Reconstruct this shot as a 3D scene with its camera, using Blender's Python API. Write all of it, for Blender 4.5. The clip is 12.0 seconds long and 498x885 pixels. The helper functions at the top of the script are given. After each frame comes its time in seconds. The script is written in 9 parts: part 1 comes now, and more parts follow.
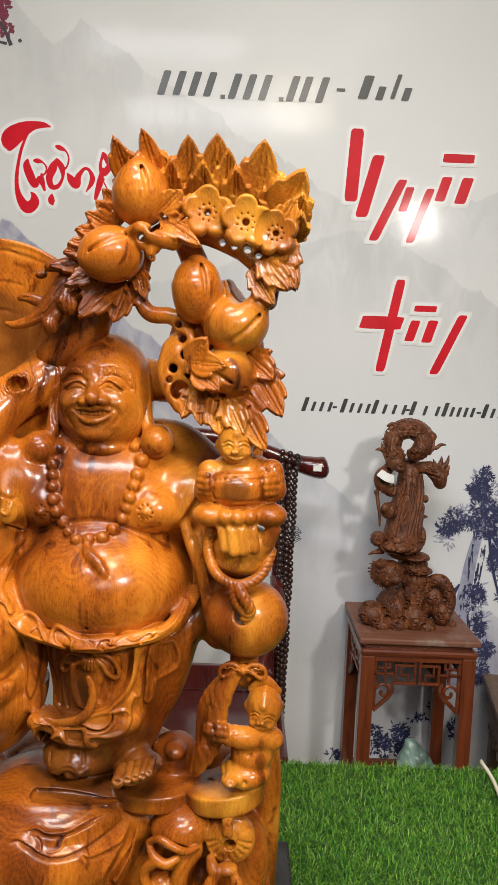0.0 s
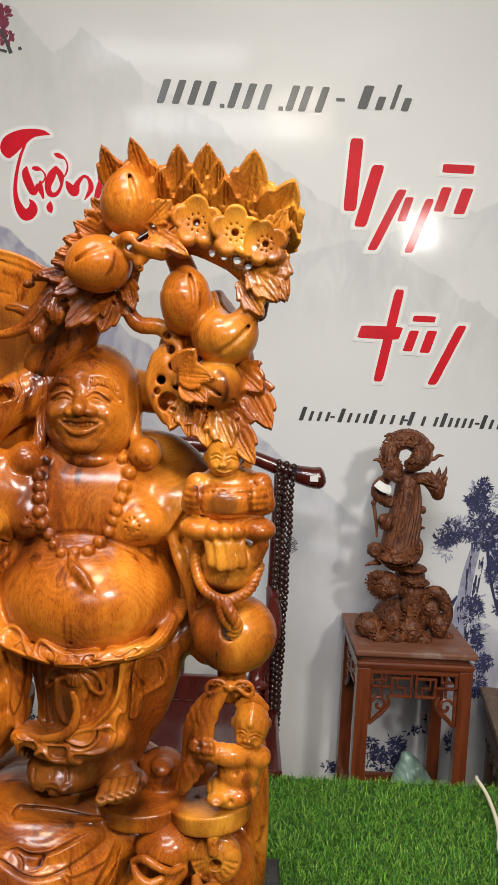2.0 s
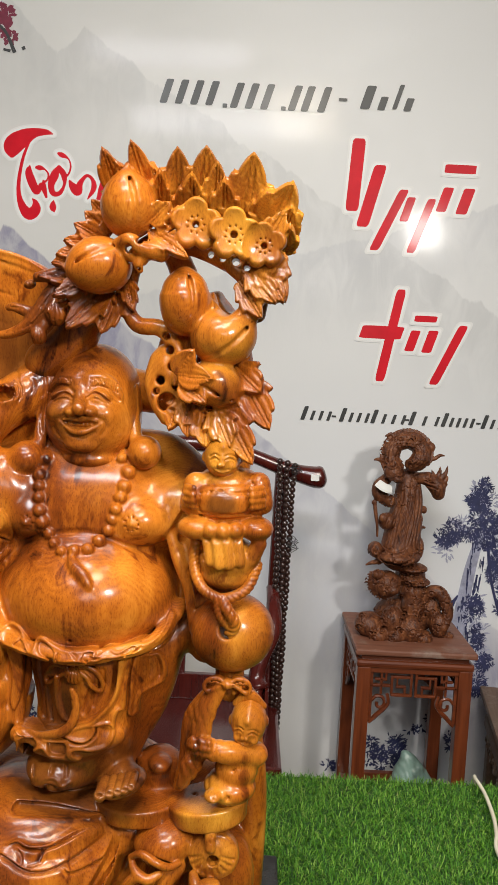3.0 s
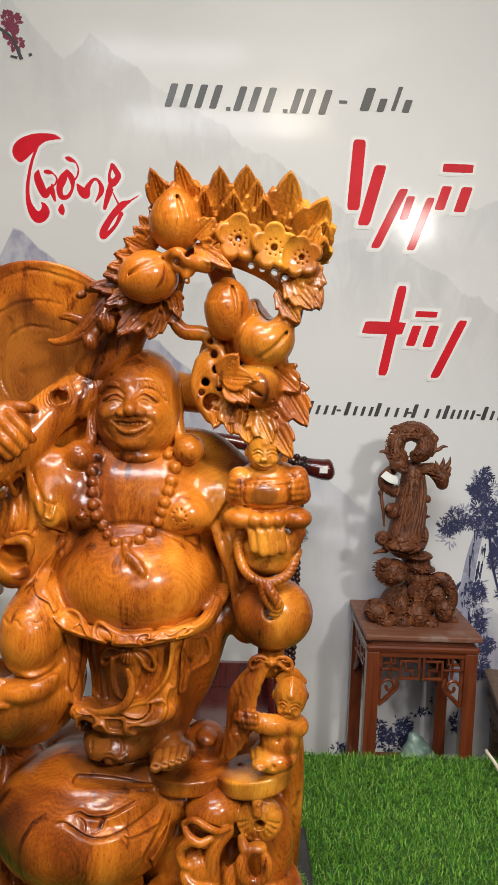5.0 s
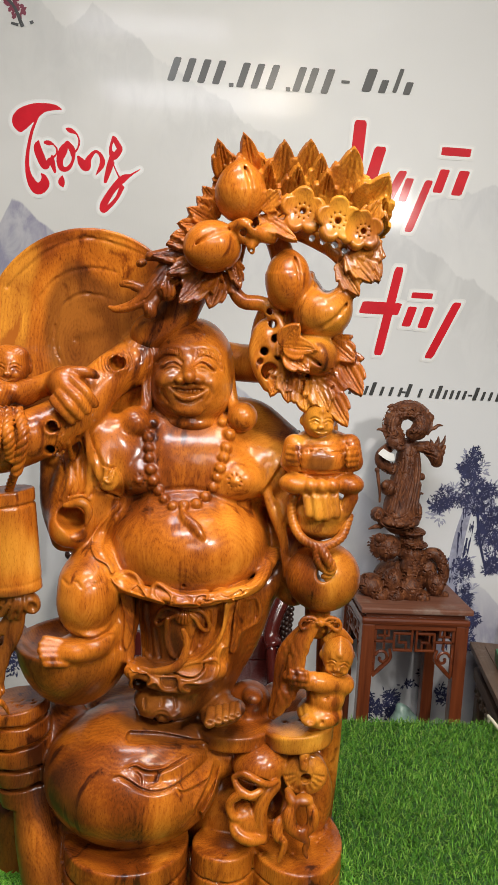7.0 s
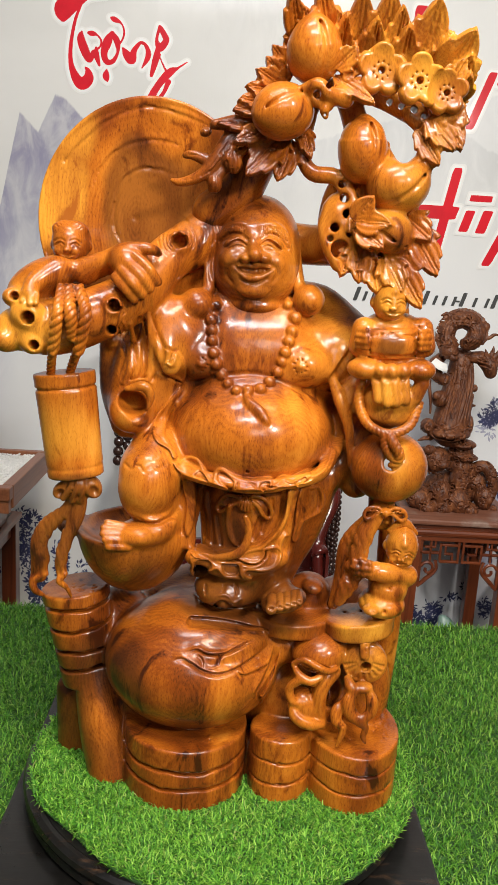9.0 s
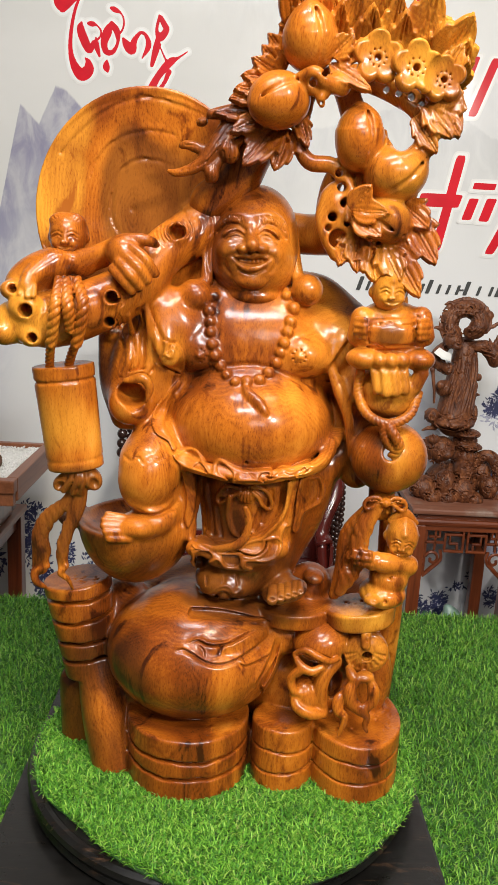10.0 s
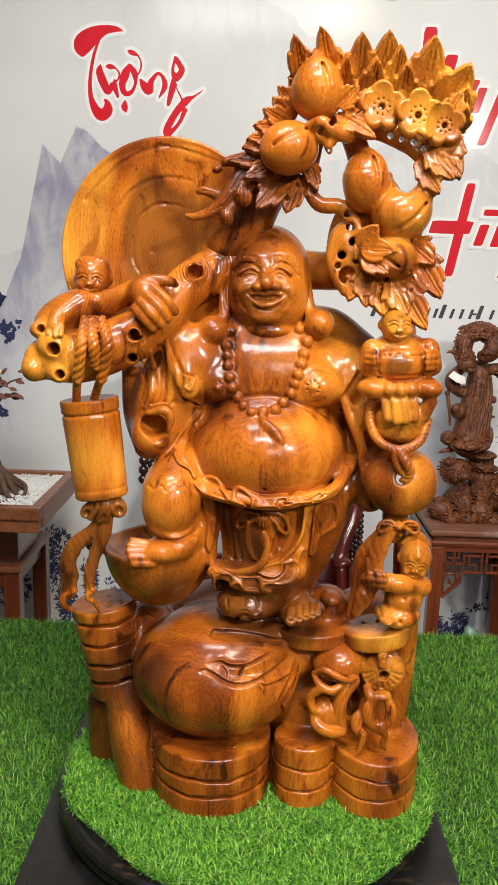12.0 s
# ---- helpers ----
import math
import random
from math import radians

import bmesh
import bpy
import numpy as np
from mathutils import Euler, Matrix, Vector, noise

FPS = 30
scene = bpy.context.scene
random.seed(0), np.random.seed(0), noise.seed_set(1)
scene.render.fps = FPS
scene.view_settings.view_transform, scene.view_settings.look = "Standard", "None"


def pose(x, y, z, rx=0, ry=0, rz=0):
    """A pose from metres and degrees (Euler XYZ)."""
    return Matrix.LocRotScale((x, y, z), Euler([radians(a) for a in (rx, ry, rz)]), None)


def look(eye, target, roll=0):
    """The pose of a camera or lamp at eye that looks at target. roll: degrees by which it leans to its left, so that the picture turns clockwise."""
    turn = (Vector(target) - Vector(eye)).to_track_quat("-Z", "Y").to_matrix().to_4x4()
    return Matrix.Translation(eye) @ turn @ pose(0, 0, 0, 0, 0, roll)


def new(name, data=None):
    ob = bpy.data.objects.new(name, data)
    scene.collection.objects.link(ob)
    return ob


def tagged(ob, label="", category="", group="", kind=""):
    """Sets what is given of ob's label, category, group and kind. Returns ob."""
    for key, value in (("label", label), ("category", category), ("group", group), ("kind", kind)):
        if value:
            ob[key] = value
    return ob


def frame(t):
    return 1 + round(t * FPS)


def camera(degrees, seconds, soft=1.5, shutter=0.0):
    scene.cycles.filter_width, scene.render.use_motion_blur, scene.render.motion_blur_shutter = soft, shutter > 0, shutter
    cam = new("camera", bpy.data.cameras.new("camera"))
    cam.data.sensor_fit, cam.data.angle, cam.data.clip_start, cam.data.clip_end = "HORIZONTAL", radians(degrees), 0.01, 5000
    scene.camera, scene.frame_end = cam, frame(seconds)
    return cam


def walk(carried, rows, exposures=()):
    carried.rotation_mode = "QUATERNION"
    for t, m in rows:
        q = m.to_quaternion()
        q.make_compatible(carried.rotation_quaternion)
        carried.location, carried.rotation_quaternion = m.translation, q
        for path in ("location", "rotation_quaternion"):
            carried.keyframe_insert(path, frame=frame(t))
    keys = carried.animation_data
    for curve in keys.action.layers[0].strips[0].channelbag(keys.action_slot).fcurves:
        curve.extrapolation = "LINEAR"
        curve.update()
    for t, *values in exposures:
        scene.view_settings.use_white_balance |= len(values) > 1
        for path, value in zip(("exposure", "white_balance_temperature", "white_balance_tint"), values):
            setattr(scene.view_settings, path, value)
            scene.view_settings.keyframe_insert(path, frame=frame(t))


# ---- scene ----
cam = camera(35.5, 12.0, 1.0)
PATH = [
    (0, (0.162, 0.371, 1.622), (0.175, 2.361, 1.422), 2.3),
    (0.5, (0.165, 0.379, 1.625), (0.178, 2.369, 1.43), 2.4),
    (1, (0.167, 0.382, 1.628), (0.181, 2.373, 1.441), 2.5),
    (1.5, (0.177, 0.382, 1.629), (0.191, 2.374, 1.448), 2.6),
    (2, (0.178, 0.385, 1.628), (0.186, 2.377, 1.447), 2.7),
    (2.5, (0.182, 0.384, 1.628), (0.187, 2.375, 1.442), 2.7),
    (3, (0.184, 0.377, 1.631), (0.184, 2.368, 1.446), 2.9),
    (4.8, (0.127, 0.304, 1.638), (0.14, 2.294, 1.439), 2.1),
    (5, (0.117, 0.298, 1.639), (0.144, 2.288, 1.439), 2.0),
    (5.5, (0.094, 0.286, 1.634), (0.178, 2.275, 1.434), 1.9),
    (6, (0.058, 0.278, 1.626), (0.187, 2.262, 1.409), 2.0),
    (6.5, (0.021, 0.266, 1.619), (0.161, 2.247, 1.385), 2.3),
    (7, (-0.013, 0.268, 1.617), (0.113, 2.249, 1.375), 3.1),
    (7.5, (-0.041, 0.282, 1.6), (0.043, 2.261, 1.322), 3.8),
    (7.7, (-0.047, 0.288, 1.592), (0.021, 2.264, 1.29), 3.8),
    (9.3, (-0.049, 0.295, 1.551), (-0.01, 2.242, 1.096), 3.3),
    (9.5, (-0.046, 0.296, 1.55), (-0.01, 2.242, 1.089), 3.1),
    (10, (-0.039, 0.294, 1.555), (-0.011, 2.24, 1.095), 2.9),
    (10.5, (-0.031, 0.284, 1.559), (-0.01, 2.233, 1.11), 2.7),
    (11, (-0.019, 0.272, 1.563), (-0.008, 2.224, 1.131), 1.9),
    (11.5, (-0.031, 0.259, 1.566), (-0.041, 2.215, 1.148), 1.7),
    (12, (-0.036, 0.246, 1.573), (-0.061, 2.205, 1.169), 1.7),
]
walk(cam, [(t, look(eye, target, roll)) for t, eye, target, roll in PATH], [(0.0, -0.14), (6.5, -0.14), (7.5, -0.07), (9.5, 0.14), (12.0, 0.10)])


# ---- light: a closed showroom lit by lamps and one added front fill ----
world = bpy.data.worlds.new("world")
world.use_nodes = True
world.node_tree.nodes["Background"].inputs[0].default_value = (0.8, 0.85, 0.9, 1)
world.node_tree.nodes["Background"].inputs[1].default_value = 0.1
scene.world = world
CEILING = 3.7


def panel_light(eye, target, wide, deep, power, colour):
    data = bpy.data.lights.new("lamp", "AREA")
    data.shape, data.size, data.size_y, data.energy, data.color = "RECTANGLE", wide, deep, power, colour
    ob = new("lamp", data)
    ob.matrix_world = look(eye, target)
    return ob


panel_light((1.64, -1.05, 2.94), (0.0, 1.6, 1.0), 0.28, 0.28, 72, (1.0, 0.95, 0.88))
# Added fill panel out of view, brightens the statue's lower front.
panel_light((0.50, -2.10, 2.70), (0.1, 1.6, 0.9), 1.3, 0.7, 22, (1.0, 0.97, 0.94))
panel_light((-0.15, -0.55, 3.62), (-0.1, 0.6, 0), 1.5, 0.32, 70, (0.95, 0.97, 1.0))
panel_light((-0.45, 0.85, 3.62), (-0.45, 1.2, 0), 1.0, 0.28, 27, (0.95, 0.97, 1.0))
panel_light((0.70, 0.95, 3.62), (0.5, 1.1, 0), 0.9, 0.35, 6, (1.0, 0.98, 0.96))
panel_light((0.45, 0.15, 3.50), (0.1, 1.3, 1.0), 0.5, 0.5, 32, (1.0, 0.84, 0.60))


# ---- materials ----
class Nodes:
    """A material's node tree, written as arithmetic."""

    def __init__(self, name, rough=0.5, metal=0.0, coat=0.0, coat_rough=0.1, spec=0.5):
        self.mat = bpy.data.materials.new(name)
        self.mat.use_nodes = True
        self.tree = self.mat.node_tree
        self.bsdf = self.tree.nodes["Principled BSDF"]
        for key, value in (("Roughness", rough), ("Metallic", metal), ("Coat Weight", coat), ("Coat Roughness", coat_rough), ("Specular IOR Level", spec)):
            self.bsdf.inputs[key].default_value = value

    def put(self, socket, value):
        if isinstance(value, bpy.types.NodeSocket):
            self.tree.links.new(value, socket)
        elif isinstance(value, tuple) and len(value) == 3 and socket.type == "RGBA":
            socket.default_value = (*value, 1)
        else:
            socket.default_value = value

    def place(self):
        node = self.tree.nodes.new("ShaderNodeTexCoord")
        return node.outputs["Object"]

    def split(self, vector):
        node = self.tree.nodes.new("ShaderNodeSeparateXYZ")
        self.put(node.inputs[0], vector)
        return node.outputs

    def join(self, x, y, z):
        node = self.tree.nodes.new("ShaderNodeCombineXYZ")
        for socket, value in zip(node.inputs, (x, y, z)):
            self.put(socket, value)
        return node.outputs[0]

    def m(self, op, a, b=0.0, c=0.0):
        node = self.tree.nodes.new("ShaderNodeMath")
        node.operation = op
        for socket, value in zip(node.inputs, (a, b, c)):
            self.put(socket, value)
        return node.outputs[0]

    def step(self, value, lo, hi, a=0.0, b=1.0):
        node = self.tree.nodes.new("ShaderNodeMapRange")
        node.interpolation_type = "SMOOTHSTEP"
        for socket, v in zip(node.inputs, (value, lo, hi, a, b)):
            self.put(socket, v)
        return node.outputs[0]

    def stretch(self, vector, scale):
        node = self.tree.nodes.new("ShaderNodeMapping")
        self.put(node.inputs["Vector"], vector)
        node.inputs["Scale"].default_value = scale
        return node.outputs[0]

    def noise(self, vector, scale, detail=3.0, rough=0.55, warp=0.0):
        node = self.tree.nodes.new("ShaderNodeTexNoise")
        self.put(node.inputs["Vector"], vector)
        for key, value in (("Scale", scale), ("Detail", detail), ("Roughness", rough), ("Distortion", warp)):
            node.inputs[key].default_value = value
        return node.outputs[0]

    def mix(self, factor, a, b):
        node = self.tree.nodes.new("ShaderNodeMix")
        node.data_type = "RGBA"
        self.put(node.inputs[0], factor)
        self.put(node.inputs[6], a)
        self.put(node.inputs[7], b)
        return node.outputs[2]

    def ramp(self, value, *stops):
        node = self.tree.nodes.new("ShaderNodeValToRGB")
        self.put(node.inputs[0], value)
        marks = node.color_ramp.elements
        while len(marks) < len(stops):
            marks.new(0.5)
        for mark, (at, colour) in zip(marks, stops):
            mark.position, mark.color = at, (*colour, 1)
        return node.outputs[0]

    def bump(self, height, strength=0.3, distance=0.002):
        node = self.tree.nodes.new("ShaderNodeBump")
        node.inputs["Strength"].default_value, node.inputs["Distance"].default_value = strength, distance
        self.put(node.inputs["Height"], height)
        self.put(self.bsdf.inputs["Normal"], node.outputs[0])

    def colour(self, value):
        self.put(self.bsdf.inputs["Base Color"], value)

    def island(self):
        return self.tree.nodes.new("ShaderNodeNewGeometry").outputs["Random Per Island"]

    def each(self):
        return self.tree.nodes.new("ShaderNodeObjectInfo").outputs["Random"]

    def attribute(self, name):
        node = self.tree.nodes.new("ShaderNodeAttribute")
        node.attribute_name = name
        return node.outputs["Fac"]


def plain(name, colour, rough=0.5, metal=0.0, coat=0.0, vary=0.15, scale=30.0, bump=0.1, spec=0.5):
    """A surface of one colour with fine uneven tone and relief."""
    g = Nodes(name, rough, metal, coat, spec=spec)
    p = g.place()
    n = g.noise(p, scale, 4)
    n2 = g.noise(p, scale * 0.13, 2)
    tone = g.m("ADD", g.m("MULTIPLY", n, 0.6), g.m("MULTIPLY", n2, 0.4))
    dark = tuple(c * (1 - vary) for c in colour)
    light = tuple(min(1, c * (1 + vary)) for c in colour)
    g.colour(g.ramp(tone, (0.3, dark), (0.7, light)))
    g.put(g.bsdf.inputs["Roughness"], g.step(n2, 0.3, 0.7, rough * 0.85, min(1, rough * 1.15)))
    g.bump(n, bump, 0.001)
    return g.mat


def timber(name, dark, light, axis=2, scale=1.0, rough=0.4, coat=0.2, wear=0.0):
    """Sawn wood with its grain along an axis."""
    g = Nodes(name, rough, 0, coat, 0.2)
    p = g.place()
    s = [34.0 * scale] * 3
    s[axis] = 2.2 * scale
    q = g.stretch(p, s)
    n = g.noise(q, 1.0, 5, 0.6, 0.6)
    s2 = [160.0 * scale] * 3
    s2[axis] = 7.0 * scale
    fine = g.noise(g.stretch(p, s2), 1.0, 2)
    tone = g.m("ADD", g.m("MULTIPLY", n, 0.7), g.m("MULTIPLY", fine, 0.3))
    tone = g.m("ADD", tone, g.m("MULTIPLY", g.m("SUBTRACT", g.each(), 0.5), 0.12))
    col = g.ramp(tone, (0.3, dark), (0.68, light))
    if wear:
        dust = g.step(g.noise(p, 9.0, 5, 0.7), 0.5, 0.75, 0.0, wear)
        col = g.mix(dust, col, (0.35, 0.30, 0.25))
    g.colour(col)
    g.bump(fine, 0.15, 0.001)
    return g.mat


def carved_wood():
    """Polished rosewood: year rings round an upright axis behind the figure and round a side branch, heart red-brown, sap yellow."""
    g = Nodes("polished_carved_wood", 0.42, 0, 0.70, 0.18, 0.08)
    p = g.place()
    x, y, z = g.split(p)
    wob = g.m("SUBTRACT", g.noise(p, 5.0, 2), 0.5)
    wob2 = g.m("SUBTRACT", g.noise(g.stretch(p, (8, 8, 4)), 1.0, 3), 0.5)
    fine = g.m("SUBTRACT", g.noise(g.stretch(p, (40, 40, 14)), 1.0, 2), 0.5)
    dx = g.m("ADD", g.m("SUBTRACT", x, -0.03), g.m("MULTIPLY", wob, 0.08))
    dy = g.m("ADD", g.m("SUBTRACT", y, 1.62), g.m("MULTIPLY", wob2, 0.10))
    trunk = g.m("SQRT", g.m("ADD", g.m("MULTIPLY", dx, dx), g.m("MULTIPLY", dy, dy)))
    hx = g.m("ADD", g.m("SUBTRACT", x, -0.205), g.m("MULTIPLY", wob2, 0.05))
    hz = g.m("MULTIPLY", g.m("ADD", g.m("SUBTRACT", z, 1.612), g.m("MULTIPLY", wob, 0.05)), 0.62)
    limb = g.m("SQRT", g.m("ADD", g.m("MULTIPLY", hx, hx), g.m("MULTIPLY", hz, hz)))
    on_limb = g.m("MULTIPLY", g.m("LESS_THAN", x, -0.085), g.m("MULTIPLY", g.m("GREATER_THAN", y, 1.405), g.m("GREATER_THAN", z, 1.46)))
    r = g.m("ADD", g.m("MULTIPLY", limb, on_limb), g.m("MULTIPLY", trunk, g.m("SUBTRACT", 1.0, on_limb)))
    r = g.m("ADD", r, g.m("MULTIPLY", fine, 0.006))
    waves = g.m("SINE", g.m("MULTIPLY", r, 1350.0))
    bands = g.m("SINE", g.m("MULTIPLY", r, 150.0))
    strong = g.step(g.noise(p, 10.0, 2), 0.35, 0.65, 0.25, 1.0)
    rings = g.m("MULTIPLY", g.m("ADD", g.m("MULTIPLY", waves, 0.030), g.m("MULTIPLY", bands, 0.036)), strong)
    wide = g.noise(g.stretch(p, (9, 9, 2.6)), 1.0, 3, 0.5, 0.8)
    streak = g.noise(g.stretch(p, (300, 300, 30)), 1.0, 3, 0.6, 0.6)
    fleck = g.step(g.noise(g.stretch(p, (700, 700, 180)), 1.0, 2, 0.6, 0.3), 0.48, 0.72, 0.0, 0.10)
    blot = g.step(g.noise(g.stretch(p, (24, 24, 9)), 1.0, 3, 0.6, 1.2), 0.56, 0.74, 0.0, 0.25)
    tone = g.m("ADD", g.m("ADD", rings, g.m("ADD", fleck, blot)), g.m("ADD", g.m("MULTIPLY", wide, 1.05), g.m("ADD", g.m("MULTIPLY", streak, 0.15), -0.105)))
    heart = g.ramp(tone, (0.28, (0.64, 0.225, 0.024)), (0.45, (0.45, 0.124, 0.010)), (0.60, (0.22, 0.048, 0.005)), (0.80, (0.045, 0.009, 0.002)))
    sap = g.ramp(tone, (0.28, (0.84, 0.42, 0.060)), (0.5, (0.68, 0.275, 0.026)), (0.74, (0.34, 0.095, 0.010)))
    patch = g.step(g.m("ADD", g.attribute("sap_tone"), g.m("MULTIPLY", g.m("SUBTRACT", g.noise(g.stretch(p, (11, 11, 5)), 1.0, 3), 0.5), 0.9)), 0.25, 0.75)
    # Deep brown where the patch attribute falls below zero.
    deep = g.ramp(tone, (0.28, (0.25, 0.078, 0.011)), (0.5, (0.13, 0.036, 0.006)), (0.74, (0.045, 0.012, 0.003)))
    core = g.step(g.m("ADD", g.attribute("sap_tone"), g.m("MULTIPLY", g.m("SUBTRACT", g.noise(g.stretch(p, (14, 14, 5)), 1.0, 3), 0.5), 0.5)), -0.5, -0.08, 0.9, 0.0)
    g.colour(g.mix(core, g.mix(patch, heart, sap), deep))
    g.put(g.bsdf.inputs["Roughness"], g.step(wide, 0.3, 0.7, 0.36, 0.50))
    pores = g.step(g.noise(g.stretch(p, (380, 380, 34)), 1.0, 1), 0.58, 0.72)
    g.bump(g.m("ADD", g.m("MULTIPLY", pores, -0.35), g.m("ADD", g.m("MULTIPLY", waves, 0.06), g.m("MULTIPLY", g.noise(p, 45.0, 2), 0.25))), 0.08, 0.0012)
    return g.mat


WOOD = carved_wood()
def dull_carving():
    g = Nodes("dull_carved_rosewood", 0.5, 0, 0.08, 0.3, 0.3)
    p = g.place()
    n = g.noise(g.stretch(p, (60, 60, 22)), 1.0, 5, 0.65, 1.0)
    g.colour(g.ramp(n, (0.30, (0.034, 0.010, 0.005)), (0.5, (0.118, 0.037, 0.014)), (0.70, (0.25, 0.090, 0.033))))
    g.bump(g.noise(g.stretch(p, (260, 260, 120)), 1.0, 3, 0.6, 1.0), 0.4, 0.003)
    return g.mat


ROSEWOOD = dull_carving()
REDWOOD = timber("red_stained_wood", (0.065, 0.013, 0.005), (0.21, 0.050, 0.015), 2, 1.0, 0.30, 0.4)
REDWOOD_X = timber("red_stained_wood_across", (0.065, 0.013, 0.005), (0.21, 0.050, 0.015), 0, 1.0, 0.30, 0.4)
DUSTY_TOP = timber("dusty_wood_top", (0.16, 0.055, 0.028), (0.27, 0.115, 0.07), 0, 1.0, 0.55, 0.05, 0.55)
LACQUER = timber("dark_red_lacquer", (0.045, 0.005, 0.004), (0.10, 0.012, 0.008), 2, 1.0, 0.22, 0.6)
OLD_WOOD = timber("dark_old_wood", (0.07, 0.04, 0.022), (0.17, 0.10, 0.06), 1, 1.2, 0.5, 0.1, 0.5)
TRAY_WOOD = timber("brown_tray_wood", (0.14, 0.042, 0.016), (0.29, 0.10, 0.04), 1, 1.0, 0.42, 0.2)
def worn_black():
    g = Nodes("worn_black_lacquer", 0.32, 0, 0.25, 0.2, spec=0.35)
    p = g.place()
    scuff = g.step(g.noise(g.stretch(p, (14, 60, 40)), 1.0, 5, 0.7, 1.0), 0.56, 0.74, 0.0, 0.7)
    dust = g.step(g.noise(p, 7.0, 4, 0.6), 0.45, 0.8, 0.0, 0.22)
    g.colour(g.mix(dust, g.mix(scuff, (0.004, 0.0035, 0.003), (0.07, 0.036, 0.018)), (0.035, 0.032, 0.028)))
    g.put(g.bsdf.inputs["Roughness"], g.step(g.noise(p, 22.0, 4), 0.3, 0.7, 0.25, 0.55))
    g.bump(g.noise(g.stretch(p, (30, 120, 120)), 1.0, 3), 0.25, 0.001)
    return g.mat


BLACK_WOOD = worn_black()
BEAD = plain("dark_bead_wood", (0.028, 0.012, 0.009), 0.25, 0, 0.5, 0.4, 60, 0.05)
PAPER = plain("white_paper", (0.75, 0.75, 0.72), 0.7, vary=0.05)
CORD = plain("black_cord", (0.012, 0.012, 0.014), 0.7)
CABLE = plain("cream_cable", (0.66, 0.60, 0.46), 0.45, vary=0.08)
GRAVEL = plain("white_gravel", (0.72, 0.71, 0.68), 0.8, vary=0.2, scale=90)
ROOTS = plain("driftwood", (0.10, 0.05, 0.028), 0.75, vary=0.5, scale=60, bump=0.6)
LEAF_RED = plain("dry_leaf", (0.16, 0.06, 0.035), 0.6, vary=0.4)
PETAL = plain("pale_petal", (0.72, 0.66, 0.45), 0.6, vary=0.12)
GREEN_CARD = plain("green_card", (0.012, 0.17, 0.045), 0.35, vary=0.1)
YELLOW_INK = plain("yellow_print", (0.75, 0.62, 0.12), 0.4, vary=0.05)
RED_INK = plain("red_print", (0.60, 0.006, 0.018), 0.45, 0, 0.10, vary=0.15, scale=18, bump=0.0, spec=0.15)
WHITE_INK = plain("white_print", (0.78, 0.775, 0.765), 0.40, 0, 0.14, vary=0.02, bump=0.0, spec=0.3)
SOFT_INK = plain("soft_white_print", (0.71, 0.705, 0.69), 0.40, 0, 0.14, vary=0.02, bump=0.0, spec=0.3)
GREY_INK = plain("charcoal_print", (0.035, 0.036, 0.036), 0.4, vary=0.15, bump=0.0)
NAVY_INK = plain("navy_print", (0.032, 0.036, 0.095), 0.4, vary=0.5, scale=40, bump=0.0)
PALE_INK = plain("pale_navy_print", (0.33, 0.34, 0.44), 0.4, vary=0.4, scale=40, bump=0.0)
PLUM_INK = plain("plum_print", (0.16, 0.012, 0.035), 0.4, vary=0.4, scale=60, bump=0.0)
CEIL_PAINT = plain("ceiling_paint", (0.22, 0.22, 0.22), 0.8, vary=0.03, scale=12)
ROOM_PAINT = plain("room_paint", (0.06, 0.055, 0.05), 0.7, vary=0.05, scale=8)
CELADON = plain("celadon_glaze", (0.28, 0.42, 0.36), 0.3, vary=0.2)


